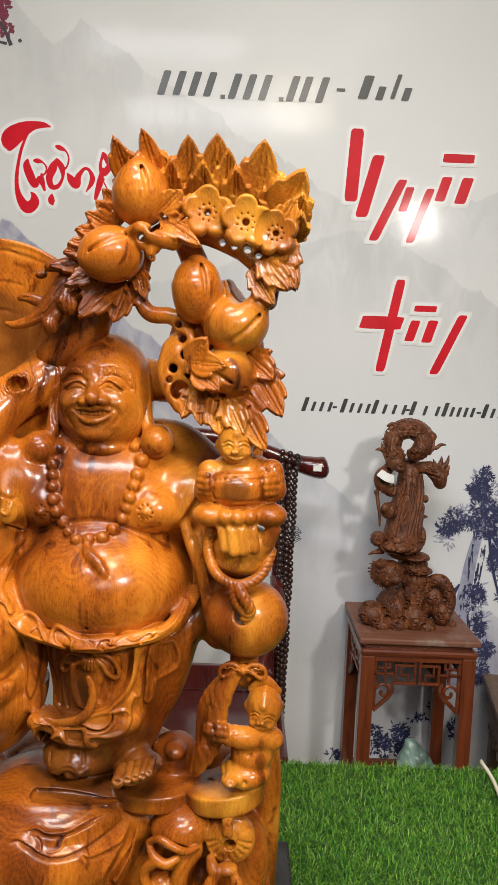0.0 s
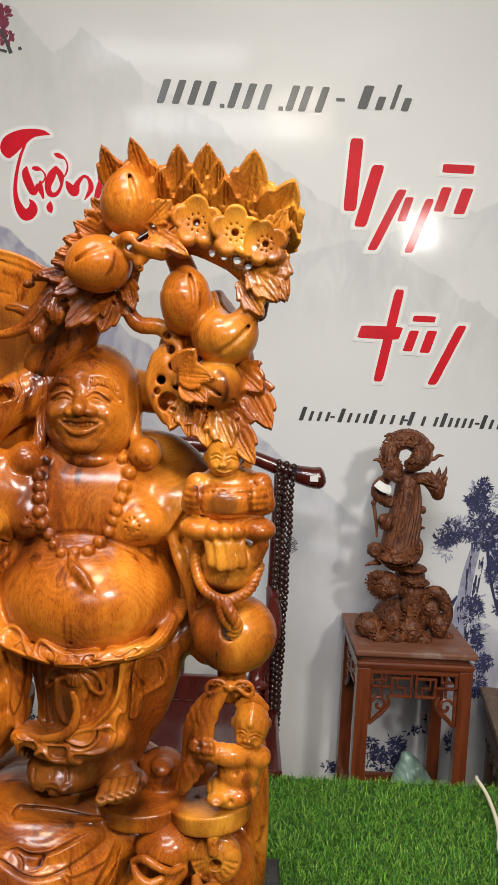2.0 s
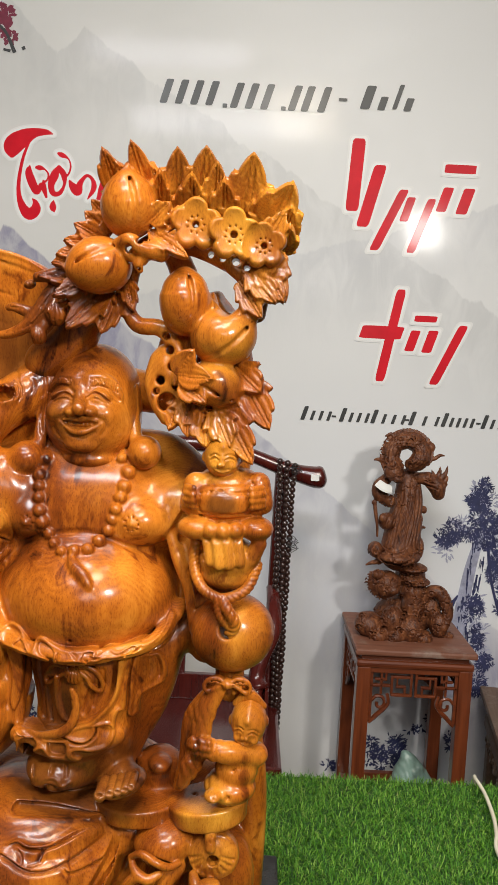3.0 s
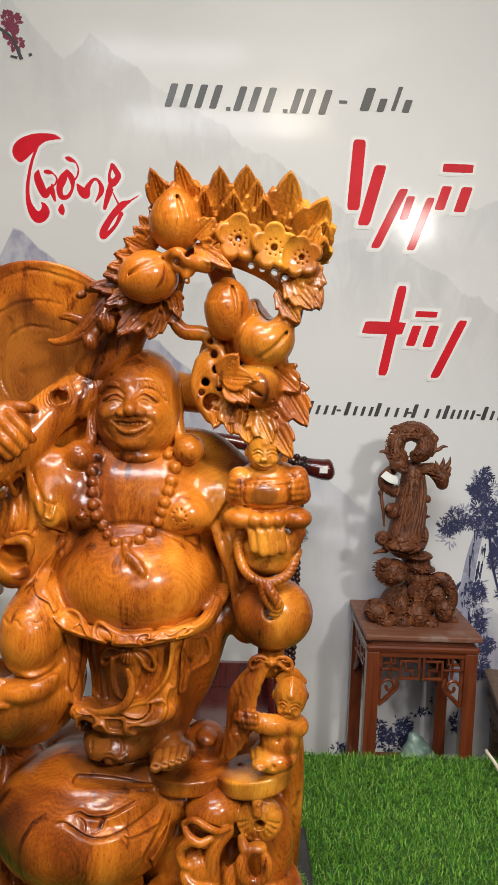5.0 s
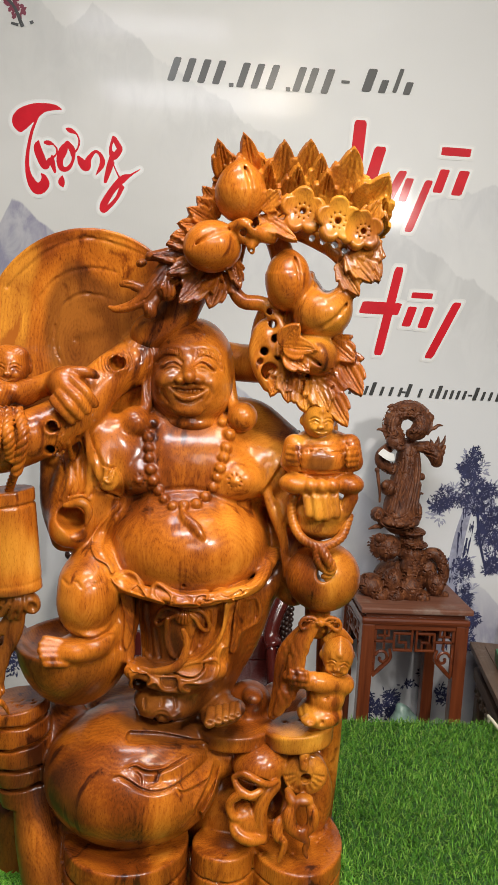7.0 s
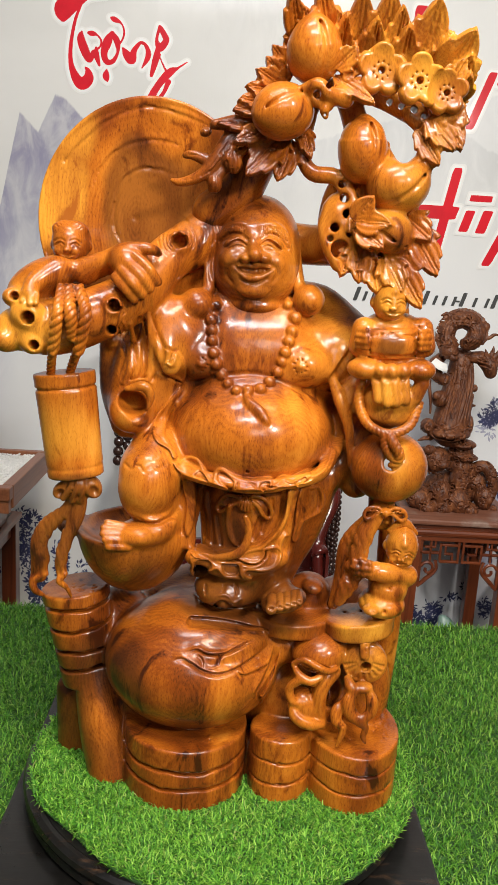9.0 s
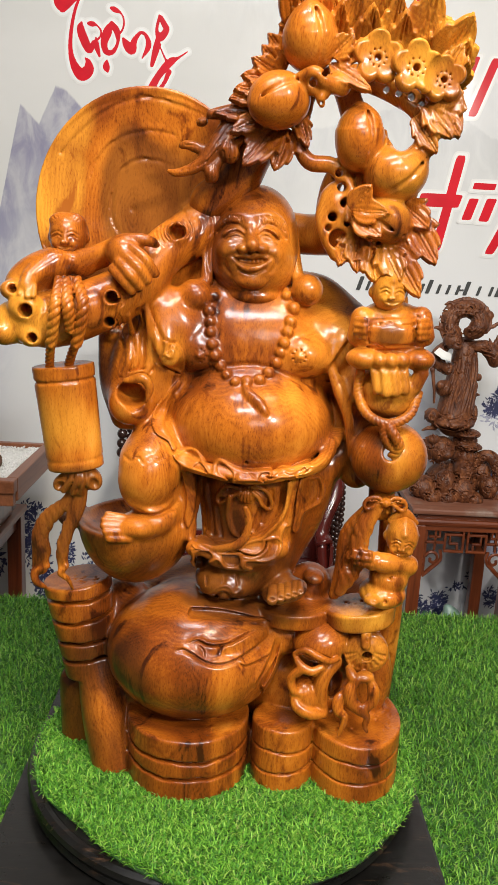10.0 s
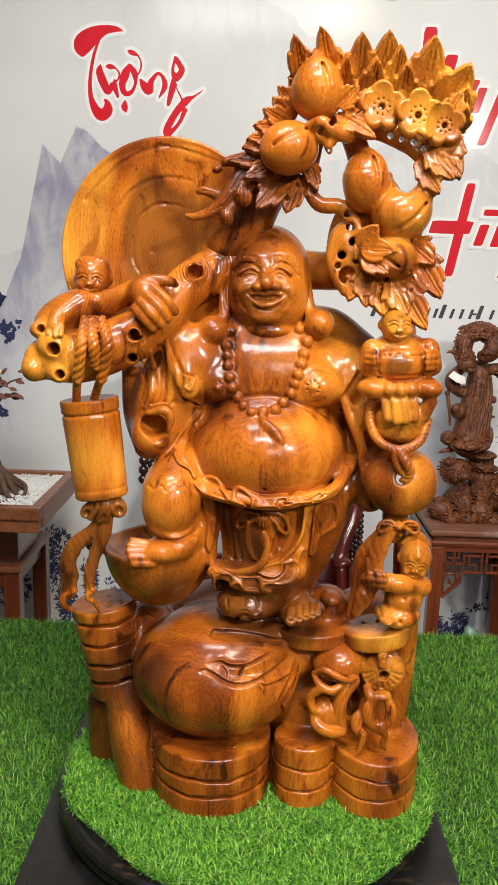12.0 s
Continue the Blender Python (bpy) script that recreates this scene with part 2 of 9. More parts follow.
def mural():
    """A printed wall covering: pale sky with faint ink mountains that fade into mist, with some light and shade painted
    in.
    """
    g = Nodes("printed_mural", 0.4, 0, 0.12, 0.10, spec=0.3)
    p = g.place()
    x, y, z = g.split(p)
    col = g.ramp(g.noise(g.stretch(p, (1.2, 1, 2.4)), 1.0, 4), (0.3, (0.58, 0.575, 0.555)), (0.7, (0.66, 0.65, 0.63)))
    # Paler to the right, painted in for stronger light on that side.
    col = g.mix(g.step(x, -0.3, 0.6, 0.0, 0.75), col, (0.70, 0.705, 0.705))
    wash = g.noise(g.stretch(p, (14, 1, 6)), 1.0, 4, 0.6, 0.8)

    def range_of(col, peaks, colour, strength, depth, rugged, seed):
        line = -10.0
        for x0, top, left, right in peaks:
            off = g.m("SUBTRACT", x, x0)
            fall = g.m("MAXIMUM", g.m("MULTIPLY", off, -left), g.m("MULTIPLY", off, right))
            line = g.m("MAXIMUM", line, g.m("SUBTRACT", top, fall))
        ridge = g.noise(g.join(g.m("ADD", x, seed), 0.0, g.m("MULTIPLY", z, 0.25)), 9.0, 4, 0.6)
        line = g.m("ADD", line, g.m("MULTIPLY", g.m("SUBTRACT", ridge, 0.5), rugged))
        under = g.m("SUBTRACT", line, z)
        inside = g.step(under, 0.0, 0.012)
        mist = g.step(under, 0.0, depth, 1.0, 0.0)
        tone = g.m("MULTIPLY", g.m("MULTIPLY", inside, mist), g.step(wash, 0.3, 0.7, 0.45 * strength, 1.05 * strength))
        return g.mix(tone, col, colour)

    col = range_of(col, [(-0.78, 2.93, 0.7, 1.0), (-0.46, 2.80, 1.1, 0.75), (-0.20, 2.62, 0.9, 0.6)], (0.38, 0.385, 0.39), 0.40, 0.55, 0.12, 3.0)
    col = range_of(col, [(0.40, 2.01, 0.5, 0.55), (1.18, 2.02, 0.6, 0.8), (1.04, 2.27, 0.3, 0.5)], (0.42, 0.43, 0.46), 0.45, 0.42, 0.09, 7.0)
    col = range_of(col, [(-0.728, 2.112, 2.2, 0.75), (-0.852, 2.040, 4.4, 0.9), (-1.25, 1.55, 1.0, 1.5)], (0.17, 0.16, 0.28), 0.80, 1.0, 0.07, 11.0)
    # Bluish white print band; its fade near the floor paints in shade.
    band = g.m("MULTIPLY", g.step(z, 1.0, 1.9, 0.75, 0.0), g.step(g.m("ADD", z, g.m("MULTIPLY", wash, 0.25)), 0.62, 0.98, 0.0, 1.0))
    low = g.m("MULTIPLY", band, g.step(x, -0.3, 0.6, 0.45, 1.0))
    col = g.mix(low, col, (0.76, 0.78, 0.81))
    g.colour(col)
    ripple = g.noise(g.stretch(p, (3, 1, 1.2)), 1.0, 2)
    g.put(g.bsdf.inputs["Roughness"], g.step(g.noise(p, 14.0, 3), 0.3, 0.7, 0.36, 0.44))
    g.bump(g.m("ADD", g.m("MULTIPLY", ripple, 3.0), g.noise(g.stretch(p, (220, 1, 30)), 1.0, 1)), 0.06, 0.002)
    return g.mat


MURAL = mural()


def turf_under():
    g = Nodes("turf_backing", 0.9)
    p = g.place()
    g.colour(g.ramp(g.noise(p, 90.0, 4, 0.7), (0.3, (0.011, 0.042, 0.007)), (0.7, (0.038, 0.115, 0.019))))
    g.bump(g.noise(p, 150.0, 2), 0.8, 0.006)
    return g.mat


def turf_blades(name="turf_blades", tone=1.0, even=0.0):
    """Plastic blades from dark to light green; even: how far their shades draw together."""
    g = Nodes(name, 0.55, 0, 0.0, spec=0.22)
    shades = [(0.0, (0.015, 0.075, 0.007)), (0.4, (0.07, 0.25, 0.018)), (0.75, (0.18, 0.43, 0.035)), (0.97, (0.34, 0.57, 0.09)), (1.0, (0.30, 0.30, 0.12))]
    g.colour(g.ramp(g.island(), *[(at, tuple((v + (u - v) * even) * tone for v, u in zip(colour, (0.12, 0.33, 0.026)))) for at, colour in shades]))
    return g.mat


def tiles():
    g = Nodes("floor_tile", 0.15)
    p = g.place()
    g.colour(g.ramp(g.noise(p, 3.0, 5, 0.6), (0.3, (0.09, 0.08, 0.07)), (0.7, (0.14, 0.13, 0.115))))
    return g.mat


TURF, BLADES, DEEP_BLADES, TILE = turf_under(), turf_blades("turf_blades", 0.86, 0.10), turf_blades("deep_green_turf_blades", 0.68, 0.15), tiles()


# ---- building helpers ----
def link(name, bm, material, parent=None, label="", smooth=False):
    me = bpy.data.meshes.new(name)
    bm.to_mesh(me)
    bm.free()
    me.materials.append(material)
    if smooth:
        me.polygons.foreach_set("use_smooth", [True] * len(me.polygons))
    ob = new(name, me)
    if parent:
        ob.parent = parent
    if label:
        ob["label"] = label
    return ob


part = link


def thing(name, label, category, group="", kind="", at=(0, 0, 0)):
    ob = new(name)
    ob.location = at
    ob.empty_display_size = 0.05
    return tagged(ob, label, category, group, kind)


def box_bm(lo, hi, bevel=0.0, bm=None):
    bm = bm or bmesh.new()
    made = bmesh.ops.create_cube(bm, size=1)["verts"]
    lo, hi = Vector(lo), Vector(hi)
    for v in made:
        v.co = Vector([lo[i] + (v.co[i] + 0.5) * (hi[i] - lo[i]) for i in range(3)])
    if bevel:
        edges = list({e for v in made for e in v.link_edges})
        bmesh.ops.bevel(bm, geom=edges, offset=bevel, segments=2, profile=0.6, affect="EDGES")
    return bm


def lathe_bm(profile, segments=48, centre=(0, 0), bm=None):
    """A turned body from (radius, height) pairs."""
    bm = bm or bmesh.new()
    rings = []
    for r, z in profile:
        rings.append([bm.verts.new((centre[0] + r * math.cos(a), centre[1] + r * math.sin(a), z)) for a in np.linspace(0, 2 * math.pi, segments, endpoint=False)])
    for lower, upper in zip(rings, rings[1:]):
        for i in range(segments):
            bm.faces.new((lower[i], lower[(i + 1) % segments], upper[(i + 1) % segments], upper[i]))
    bm.faces.new(rings[0][::-1])
    bm.faces.new(rings[-1])
    return bm


def smooth_line(points, steps=8):
    """A Catmull-Rom curve through points of any number of coordinates."""
    p = np.array(points, float)
    if len(p) < 3:
        return np.array([p[0] + (p[-1] - p[0]) * t for t in np.linspace(0, 1, 3)])
    q = np.vstack([2 * p[0] - p[1], p, 2 * p[-1] - p[-2]])
    out = []
    for i in range(1, len(q) - 2):
        a, b, c, d = q[i - 1], q[i], q[i + 1], q[i + 2]
        for t in np.linspace(0, 1, steps, endpoint=False):
            out.append(0.5 * (2 * b + (c - a) * t + (2 * a - 5 * b + 4 * c - d) * t * t + (3 * b - a - 3 * c + d) * t ** 3))
    out.append(q[-2])
    return np.array(out)


def tube_bm(points, radius, sides=8, bm=None, steps=6, squash=1.0):
    """A round bar along a smooth line; radius: one value or one a point."""
    bm = bm or bmesh.new()
    radii = [radius] * len(points) if not isinstance(radius, (list, tuple)) else radius
    line = smooth_line([(*p, r) for p, r in zip(points, radii)], steps)
    path, rr = [Vector(q[:3]) for q in line], line[:, 3]
    rings, side = [], None
    for i, p in enumerate(path):
        way = (path[min(i + 1, len(path) - 1)] - path[max(i - 1, 0)]).normalized()
        if side is None:
            side = way.orthogonal().normalized()
        side = (side - way * side.dot(way)).normalized()
        up = way.cross(side)
        rings.append([bm.verts.new(p + (side * math.cos(a) + up * math.sin(a) * squash) * rr[i]) for a in np.linspace(0, 2 * math.pi, sides, endpoint=False)])
    for lower, upper in zip(rings, rings[1:]):
        for i in range(sides):
            bm.faces.new((lower[i], lower[(i + 1) % sides], upper[(i + 1) % sides], upper[i]))
    bm.faces.new(rings[0][::-1])
    bm.faces.new(rings[-1])
    return bm


def ball_bm(centre, radius, bm=None, sub=2):
    bm = bm or bmesh.new()
    r = (radius,) * 3 if not isinstance(radius, (list, tuple)) else radius
    bmesh.ops.create_icosphere(bm, subdivisions=sub, radius=1, matrix=Matrix.Translation(centre) @ Matrix.Diagonal((*r, 1)))
    return bm


# ---- the room ----
X0, X1, Y0, Y1 = -2.6, 2.8, -3.2, 3.2
# Unseen ceiling and three walls are added; dark colours, floor too, limit bounce.
tagged(link("floor", box_bm((X0, Y0, -0.1), (X1, Y1, 0)), TILE), "polished tile floor of the showroom, darkened to hold down bounce light", "floor", kind="structure")
tagged(link("ceiling", box_bm((X0 - 0.15, Y0 - 0.15, CEILING), (X1 + 0.15, Y1 + 0.15, CEILING + 0.1)), CEIL_PAINT), "unseen dark grey showroom ceiling, darkened to hold down bounce light", "ceiling", kind="structure")
NORTH = tagged(link("wall_north", box_bm((X0 - 0.15, Y1, -0.1), (X1 + 0.15, Y1 + 0.15, CEILING)), MURAL), "glossy wall printed with a pale misty mountain mural", "wall", kind="structure")
tagged(link("wall_south", box_bm((X0 - 0.15, Y0 - 0.15, -0.1), (X1 + 0.15, Y0, CEILING)), ROOM_PAINT), "unseen dark wall added behind the viewer to hold down bounce light", "wall", kind="structure")
tagged(link("wall_west", box_bm((X0 - 0.15, Y0, -0.1), (X0, Y1, CEILING)), ROOM_PAINT), "unseen dark side wall added to hold down bounce light", "wall", kind="structure")
tagged(link("wall_east", box_bm((X1, Y0, -0.1), (X1 + 0.15, Y1, CEILING)), ROOM_PAINT), "unseen dark side wall added to hold down bounce light", "wall", kind="structure")


# ---- carving: solids blended in a grid of distances, then skinned as one mesh ----
CARVER = (-0.036, 0.246, 1.573)


class Carving:
    def __init__(self, lo, hi, h):
        self.lo, self.h = np.array(lo, float), h
        n = np.ceil((np.array(hi) - self.lo) / h).astype(int) + 1
        self.axes = [self.lo[i] + h * np.arange(n[i]) for i in range(3)]
        self.d = np.full(n, 0.05, np.float32)

    def put(self, fn, lo, hi, k=0.004, cut=False):
        pad = k + 2.5 * self.h
        s = []
        for i in range(3):
            a = max(0, int((lo[i] - pad - self.lo[i]) / self.h))
            b = min(len(self.axes[i]), int((hi[i] + pad - self.lo[i]) / self.h) + 2)
            if b <= a:
                return
            s.append(slice(a, b))
        x, y, z = (self.axes[i][s[i]].astype(np.float32) for i in range(3))
        new_d = fn(x[:, None, None], y[None, :, None], z[None, None, :]).astype(np.float32)
        old = self.d[tuple(s)]
        if cut:
            t = np.clip(0.5 - 0.5 * (old + new_d) / k, 0, 1)
            self.d[tuple(s)] = old * (1 - t) - new_d * t + k * t * (1 - t)
        else:
            t = np.clip(0.5 + 0.5 * (old - new_d) / k, 0, 1)
            self.d[tuple(s)] = old * (1 - t) + new_d * t - k * t * (1 - t)

    def ball(self, c, r, k=0.004, turn=(0, 0, 0), cut=False):
        """An ellipsoid, turned by Euler degrees."""
        r = (r,) * 3 if not isinstance(r, (tuple, list)) else r
        m = np.array(Euler([radians(a) for a in turn]).to_matrix())
        reach = np.sqrt(((m * np.array(r)) ** 2).sum(1))

        def fn(x, y, z):
            dx, dy, dz = x - c[0], y - c[1], z - c[2]
            k0 = k1 = 0
            for i in range(3):
                q = dx * m[0, i] + dy * m[1, i] + dz * m[2, i]
                k0 = k0 + (q / r[i]) ** 2
                k1 = k1 + (q / r[i] ** 2) ** 2
            k0 = np.sqrt(k0)
            return k0 * (k0 - 1) / np.sqrt(k1 + 1e-12)

        self.put(fn, np.array(c) - reach, np.array(c) + reach, k, cut)

    def limb(self, points, radii, k=0.004, cut=False, flat=1.0, steps=5):
        """A round bar of changing thickness along a smooth line; flat < 1 thins it from front to back."""
        radii = [radii] * len(points) if not isinstance(radii, (list, tuple)) else radii
        line = smooth_line([(*p, r) for p, r in zip(points, radii)], steps)
        top = line[:, 3].max()

        def fn(x, y, z):
            best = None
            for a, b in zip(line, line[1:]):
                v = (b - a)[:3]
                dx, dy, dz = x - a[0], (y - a[1]) / flat, z - a[2]
                w = v * np.array([1, 1 / flat, 1])
                t = np.clip((dx * w[0] + dy * w[1] + dz * w[2]) / max(w @ w, 1e-9), 0, 1)
                d = np.sqrt((dx - t * w[0]) ** 2 + (dy - t * w[1]) ** 2 + (dz - t * w[2]) ** 2) - (a[3] + (b[3] - a[3]) * t)
                best = d if best is None else np.minimum(best, d)
            return best * (1 if flat >= 1 else 0.5 + 0.5 * flat)

        wide = np.array([top, top * max(1, flat), top])
        self.put(fn, line[:, :3].min(0) - wide, line[:, :3].max(0) + wide, k, cut)

    def on(self, p, lift=0.0):
        """The first surface met from the carver's eye towards p, lifted towards the eye."""
        eye, p = np.array(CARVER), np.array(p)
        way = (p - eye) / (p - eye)[1]
        ys = np.arange(self.axes[1][0], self.axes[1][-1], self.h * 0.4)
        pts = eye + way * (ys - eye[1])[:, None]
        cells = np.clip(np.rint((pts - self.lo) / self.h).astype(int), 0, np.array(self.d.shape) - 1)
        inside = np.nonzero(self.d[tuple(cells.T)] < 0)[0]
        q = pts[inside[0]] if len(inside) else p
        return tuple(q - way * lift)

    def rope(self, points, radius, turns=6, k=0.002):
        """Three strands twisted round a line."""
        line = smooth_line(points, 14)
        n = len(line)
        for strand in range(3):
            ph = strand * 2.094
            pts = []
            for i, p in enumerate(line):
                way = Vector(line[min(i + 1, n - 1)] - line[max(i - 1, 0)]).normalized()
                side = way.cross(Vector((0, 1, 0.1))).normalized()
                up = way.cross(side)
                a = ph + turns * 6.283 * i / (n - 1)
                pts.append(tuple(Vector(p) + (side * math.cos(a) + up * math.sin(a)) * radius * 0.5))
            self.limb(pts, radius * 0.56, k, steps=2)

    def drum(self, a, b, r0, r1, k=0.004, cut=False, edge=0.004, squash=1.0):
        """A round log from a to b with slightly rounded ends; squash: its depth against its width."""
        a, b = np.array(a), np.array(b)
        v = b - a
        length = np.linalg.norm(v)
        v = v / length

        def fn(x, y, z):
            dx, dy, dz = x - a[0], y - a[1], z - a[2]
            t = dx * v[0] + dy * v[1] + dz * v[2]
            q = np.sqrt((dx - t * v[0]) ** 2 + ((dy - t * v[1]) / squash) ** 2 + (dz - t * v[2]) ** 2)
            side = q - (r0 + (r1 - r0) * np.clip(t / length, 0, 1)) + edge
            end = np.abs(t - length / 2) - length / 2 + edge
            return np.minimum(np.maximum(side, end), 0) + np.sqrt(np.maximum(side, 0) ** 2 + np.maximum(end, 0) ** 2) - edge

        top = max(r0, r1) * np.array([1, max(1, squash), 1])
        self.put(fn, np.minimum(a, b) - top, np.maximum(a, b) + top, k, cut)

    def groove(self, a, b, r, width=0.003, squash=1.0, k=0.002):
        """A ring cut round a log whose axis runs from a to b; it is cut at a."""
        a, v = np.array(a), np.array(b) - np.array(a)
        v = v / np.linalg.norm(v)

        def fn(x, y, z):
            dx, dy, dz = x - a[0], y - a[1], z - a[2]
            t = dx * v[0] + dy * v[1] + dz * v[2]
            q = np.sqrt((dx - t * v[0]) ** 2 + ((dy - t * v[1]) / squash) ** 2 + (dz - t * v[2]) ** 2)
            return np.sqrt((q - r) ** 2 + t ** 2) - width

        reach = r * max(1, squash) + 0.01
        self.put(fn, a - reach, a + reach, k, True)

    def slot(self, a, b, r, deep, half=0.0016, squash=1.0, k=0.0012):
        """A thin deep saw cut round a log whose axis runs from a to b; it is cut at a."""
        a, v = np.array(a), np.array(b) - np.array(a)
        v = v / np.linalg.norm(v)

        def fn(x, y, z):
            dx, dy, dz = x - a[0], y - a[1], z - a[2]
            t = dx * v[0] + dy * v[1] + dz * v[2]
            q = np.sqrt((dx - t * v[0]) ** 2 + ((dy - t * v[1]) / squash) ** 2 + (dz - t * v[2]) ** 2)
            wave = 0.0012 * np.sin(dx * 70 + a[2] * 90) + 0.0006 * np.sin(dx * 190 + a[2] * 40)
            return np.maximum(np.abs(t + wave) - half, r - deep - q)

        reach = r * max(1, squash) + 0.012
        self.put(fn, a - reach, a + reach, k, True)

    def leaf(self, base, tip, width, face=(0, -1, 0), thick=0.006, bend=0.0, teeth=3.4, cup=0.3, k=0.003):
        """A pointed, toothed leaf with a midrib and side veins."""
        base, tip = np.array(base), np.array(tip)
        u = tip - base
        length = np.linalg.norm(u)
        u = u / length
        n = np.array(face, float)
        n = n - u * (n @ u)
        n = n / np.linalg.norm(n)
        v = np.cross(n, u)

        def fn(x, y, z):
            dx, dy, dz = x - base[0], y - base[1], z - base[2]
            a = (dx * u[0] + dy * u[1] + dz * u[2]) / length
            s = dx * v[0] + dy * v[1] + dz * v[2]
            t = dx * n[0] + dy * n[1] + dz * n[2]
            ac = np.clip(a, 0, 1)
            w = width * 2.35 * ac ** 0.55 * (1 - ac) ** 0.95
            w = w * (1 + 0.36 * (np.mod(ac * teeth + 0.4 * np.sign(s), 1) - 0.6) * (ac > 0.12))
            rel = np.abs(s) / width
            t = t - bend * length * ac * ac - cup * width * rel ** 1.5
            vein = 0.10 * np.cos(6.283 * np.abs(s) / (w + 0.0008) * 2.6)
            th = thick * (1.0 - 0.35 * rel + vein * (rel > 0.06) - 0.35 * (np.abs(rel - 0.09) < 0.05))
            over = np.maximum(-a, a - 1) * length
            return np.maximum(np.maximum(np.abs(s) - w, np.abs(t) - th), over) * 0.75

        reach = width * 1.2 + thick + abs(bend) * length
        self.put(fn, np.minimum(base, tip) - reach, np.maximum(base, tip) + reach, k)

    def peach(self, c, r, tip, k=0.005):
        """A peach with its pointed end towards tip and a seam."""
        c, tip = np.array(c), np.array(tip)
        u = (tip - c) / np.linalg.norm(tip - c)
        self.ball(c, r, k)
        big = max(r)
        self.limb([tuple(c + u * big * 0.35), tuple(c + u * big * 0.85), tuple(tip)], [big * 0.72, big * 0.34, 0.003], 0.012)
        side = np.cross(u, [0, -1, 0])
        pts = [tuple(tip)]
        for a in np.linspace(0.35, 2.5, 8):
            way = u * math.cos(a) + (np.array([0, -0.93, 0]) + side * 0.36) * math.sin(a)
            pts.append(tuple(c + way / np.linalg.norm(way / np.array(r))))
        self.limb(pts, [0.0018] + [0.0024] * 6 + [0.0016, 0.001], 0.004, True)

    def flower(self, c, r, k=0.002, turn=0.0):
        """Five rounded petals, hollowed together into one shallow dish round a bored heart."""
        for i in range(5):
            a = turn + i * 1.2566
            p = (c[0] + r * 0.58 * math.cos(a), c[1] - 0.09 * r * math.sin(a), c[2] + r * 0.58 * math.sin(a))
            self.ball(p, (r * 0.43, 0.011, r * 0.43), 0.0012)
        self.ball((c[0], c[1] + 0.001, c[2]), (r * 0.5, 0.010, r * 0.5), 0.002)
        self.ball((c[0], c[1] - 0.0140, c[2]), (r * 0.93, 0.0115, r * 0.93), 0.002, cut=True)
        self.limb([(c[0], c[1] - 0.02, c[2]), (c[0], c[1] + 0.006, c[2])], r * 0.13, 0.001, True)
        for i in range(9):
            a = i * 0.698
            q = (c[0] + r * 0.32 * math.cos(a), c[2] + r * 0.32 * math.sin(a))
            self.limb([(q[0], c[1] - 0.02, q[1]), (q[0], c[1] + 0.001, q[1])], 0.0012, 0.001, True)

    def folds(self, c, r, across, pitch, amp, wobble=0.6, fan=0.0):
        """Draped folds cut into what lies within an ellipsoid: rounded ridges a pitch apart, counted in the direction across;
        fan: how fast they spread with depth below the middle."""
        u = np.array(across, float)
        u = u / np.linalg.norm(u)
        s = []
        for i in range(3):
            a = max(0, int((c[i] - r[i] - self.lo[i]) / self.h))
            b = min(len(self.axes[i]), int((c[i] + r[i] - self.lo[i]) / self.h) + 2)
            s.append(slice(a, b))
        x, y, z = (self.axes[i][s[i]].astype(np.float32) - np.float32(c[i]) for i in range(3))
        x, y, z = x[:, None, None], y[None, :, None], z[None, None, :]
        mask = np.clip(1 - (x / r[0]) ** 2 - (y / r[1]) ** 2 - (z / r[2]) ** 2, 0, 1) ** 0.5
        run = (x * u[0] + y * u[1] + z * u[2]) * (1 + fan * z / r[2])
        way = x * u[2] - z * u[0]
        phase = run * np.pi / pitch + wobble * np.sin(way * 1.1 / pitch + 0.7) + 0.4 * wobble * np.sin(way * 2.3 / pitch + run * 40)
        self.d[tuple(s)] += (amp * mask * (0.62 - np.abs(np.sin(phase)) ** 0.7)).astype(np.float32)

    def crease(self, points, lift=0.004, dig=0.006, up=0.014, down=0.008, depth=0.02):
        """A chiselled edge along a line: proud on the right hand of the way along it, cut away on the left."""
        line = smooth_line(points, 5)
        n = np.array(CARVER) - line.mean(0)
        n = n / np.linalg.norm(n)
        pad = max(up, down) + 2 * self.h
        s = []
        for i in range(3):
            a = max(0, int((line[:, i].min() - pad - self.lo[i]) / self.h))
            b = min(len(self.axes[i]), int((line[:, i].max() + pad - self.lo[i]) / self.h) + 2)
            s.append(slice(a, b))
        x, y, z = (self.axes[i][s[i]].astype(np.float32) for i in range(3))
        x, y, z = x[:, None, None], y[None, :, None], z[None, None, :]
        best = side = high = run = None
        for i, (a, b) in enumerate(zip(line, line[1:])):
            v = b - a
            right = np.cross(v, n)
            right = right / max(np.linalg.norm(right), 1e-9)
            dx, dy, dz = x - a[0], y - a[1], z - a[2]
            t = np.clip((dx * v[0] + dy * v[1] + dz * v[2]) / max(v @ v, 1e-12), 0, 1)
            dx, dy, dz = dx - t * v[0], dy - t * v[1], dz - t * v[2]
            dn = dx * n[0] + dy * n[1] + dz * n[2]
            lat = np.maximum(dx * dx + dy * dy + dz * dz - dn * dn, 0)
            off = dx * right[0] + dy * right[1] + dz * right[2]
            u = (i + t) / (len(line) - 1)
            if best is None:
                best, side, high, run = lat, off, dn, u
            else:
                near = lat < best
                best, side, high, run = np.where(near, lat, best), np.where(near, off, side), np.where(near, dn, high), np.where(near, u, run)
        far = np.sqrt(best)
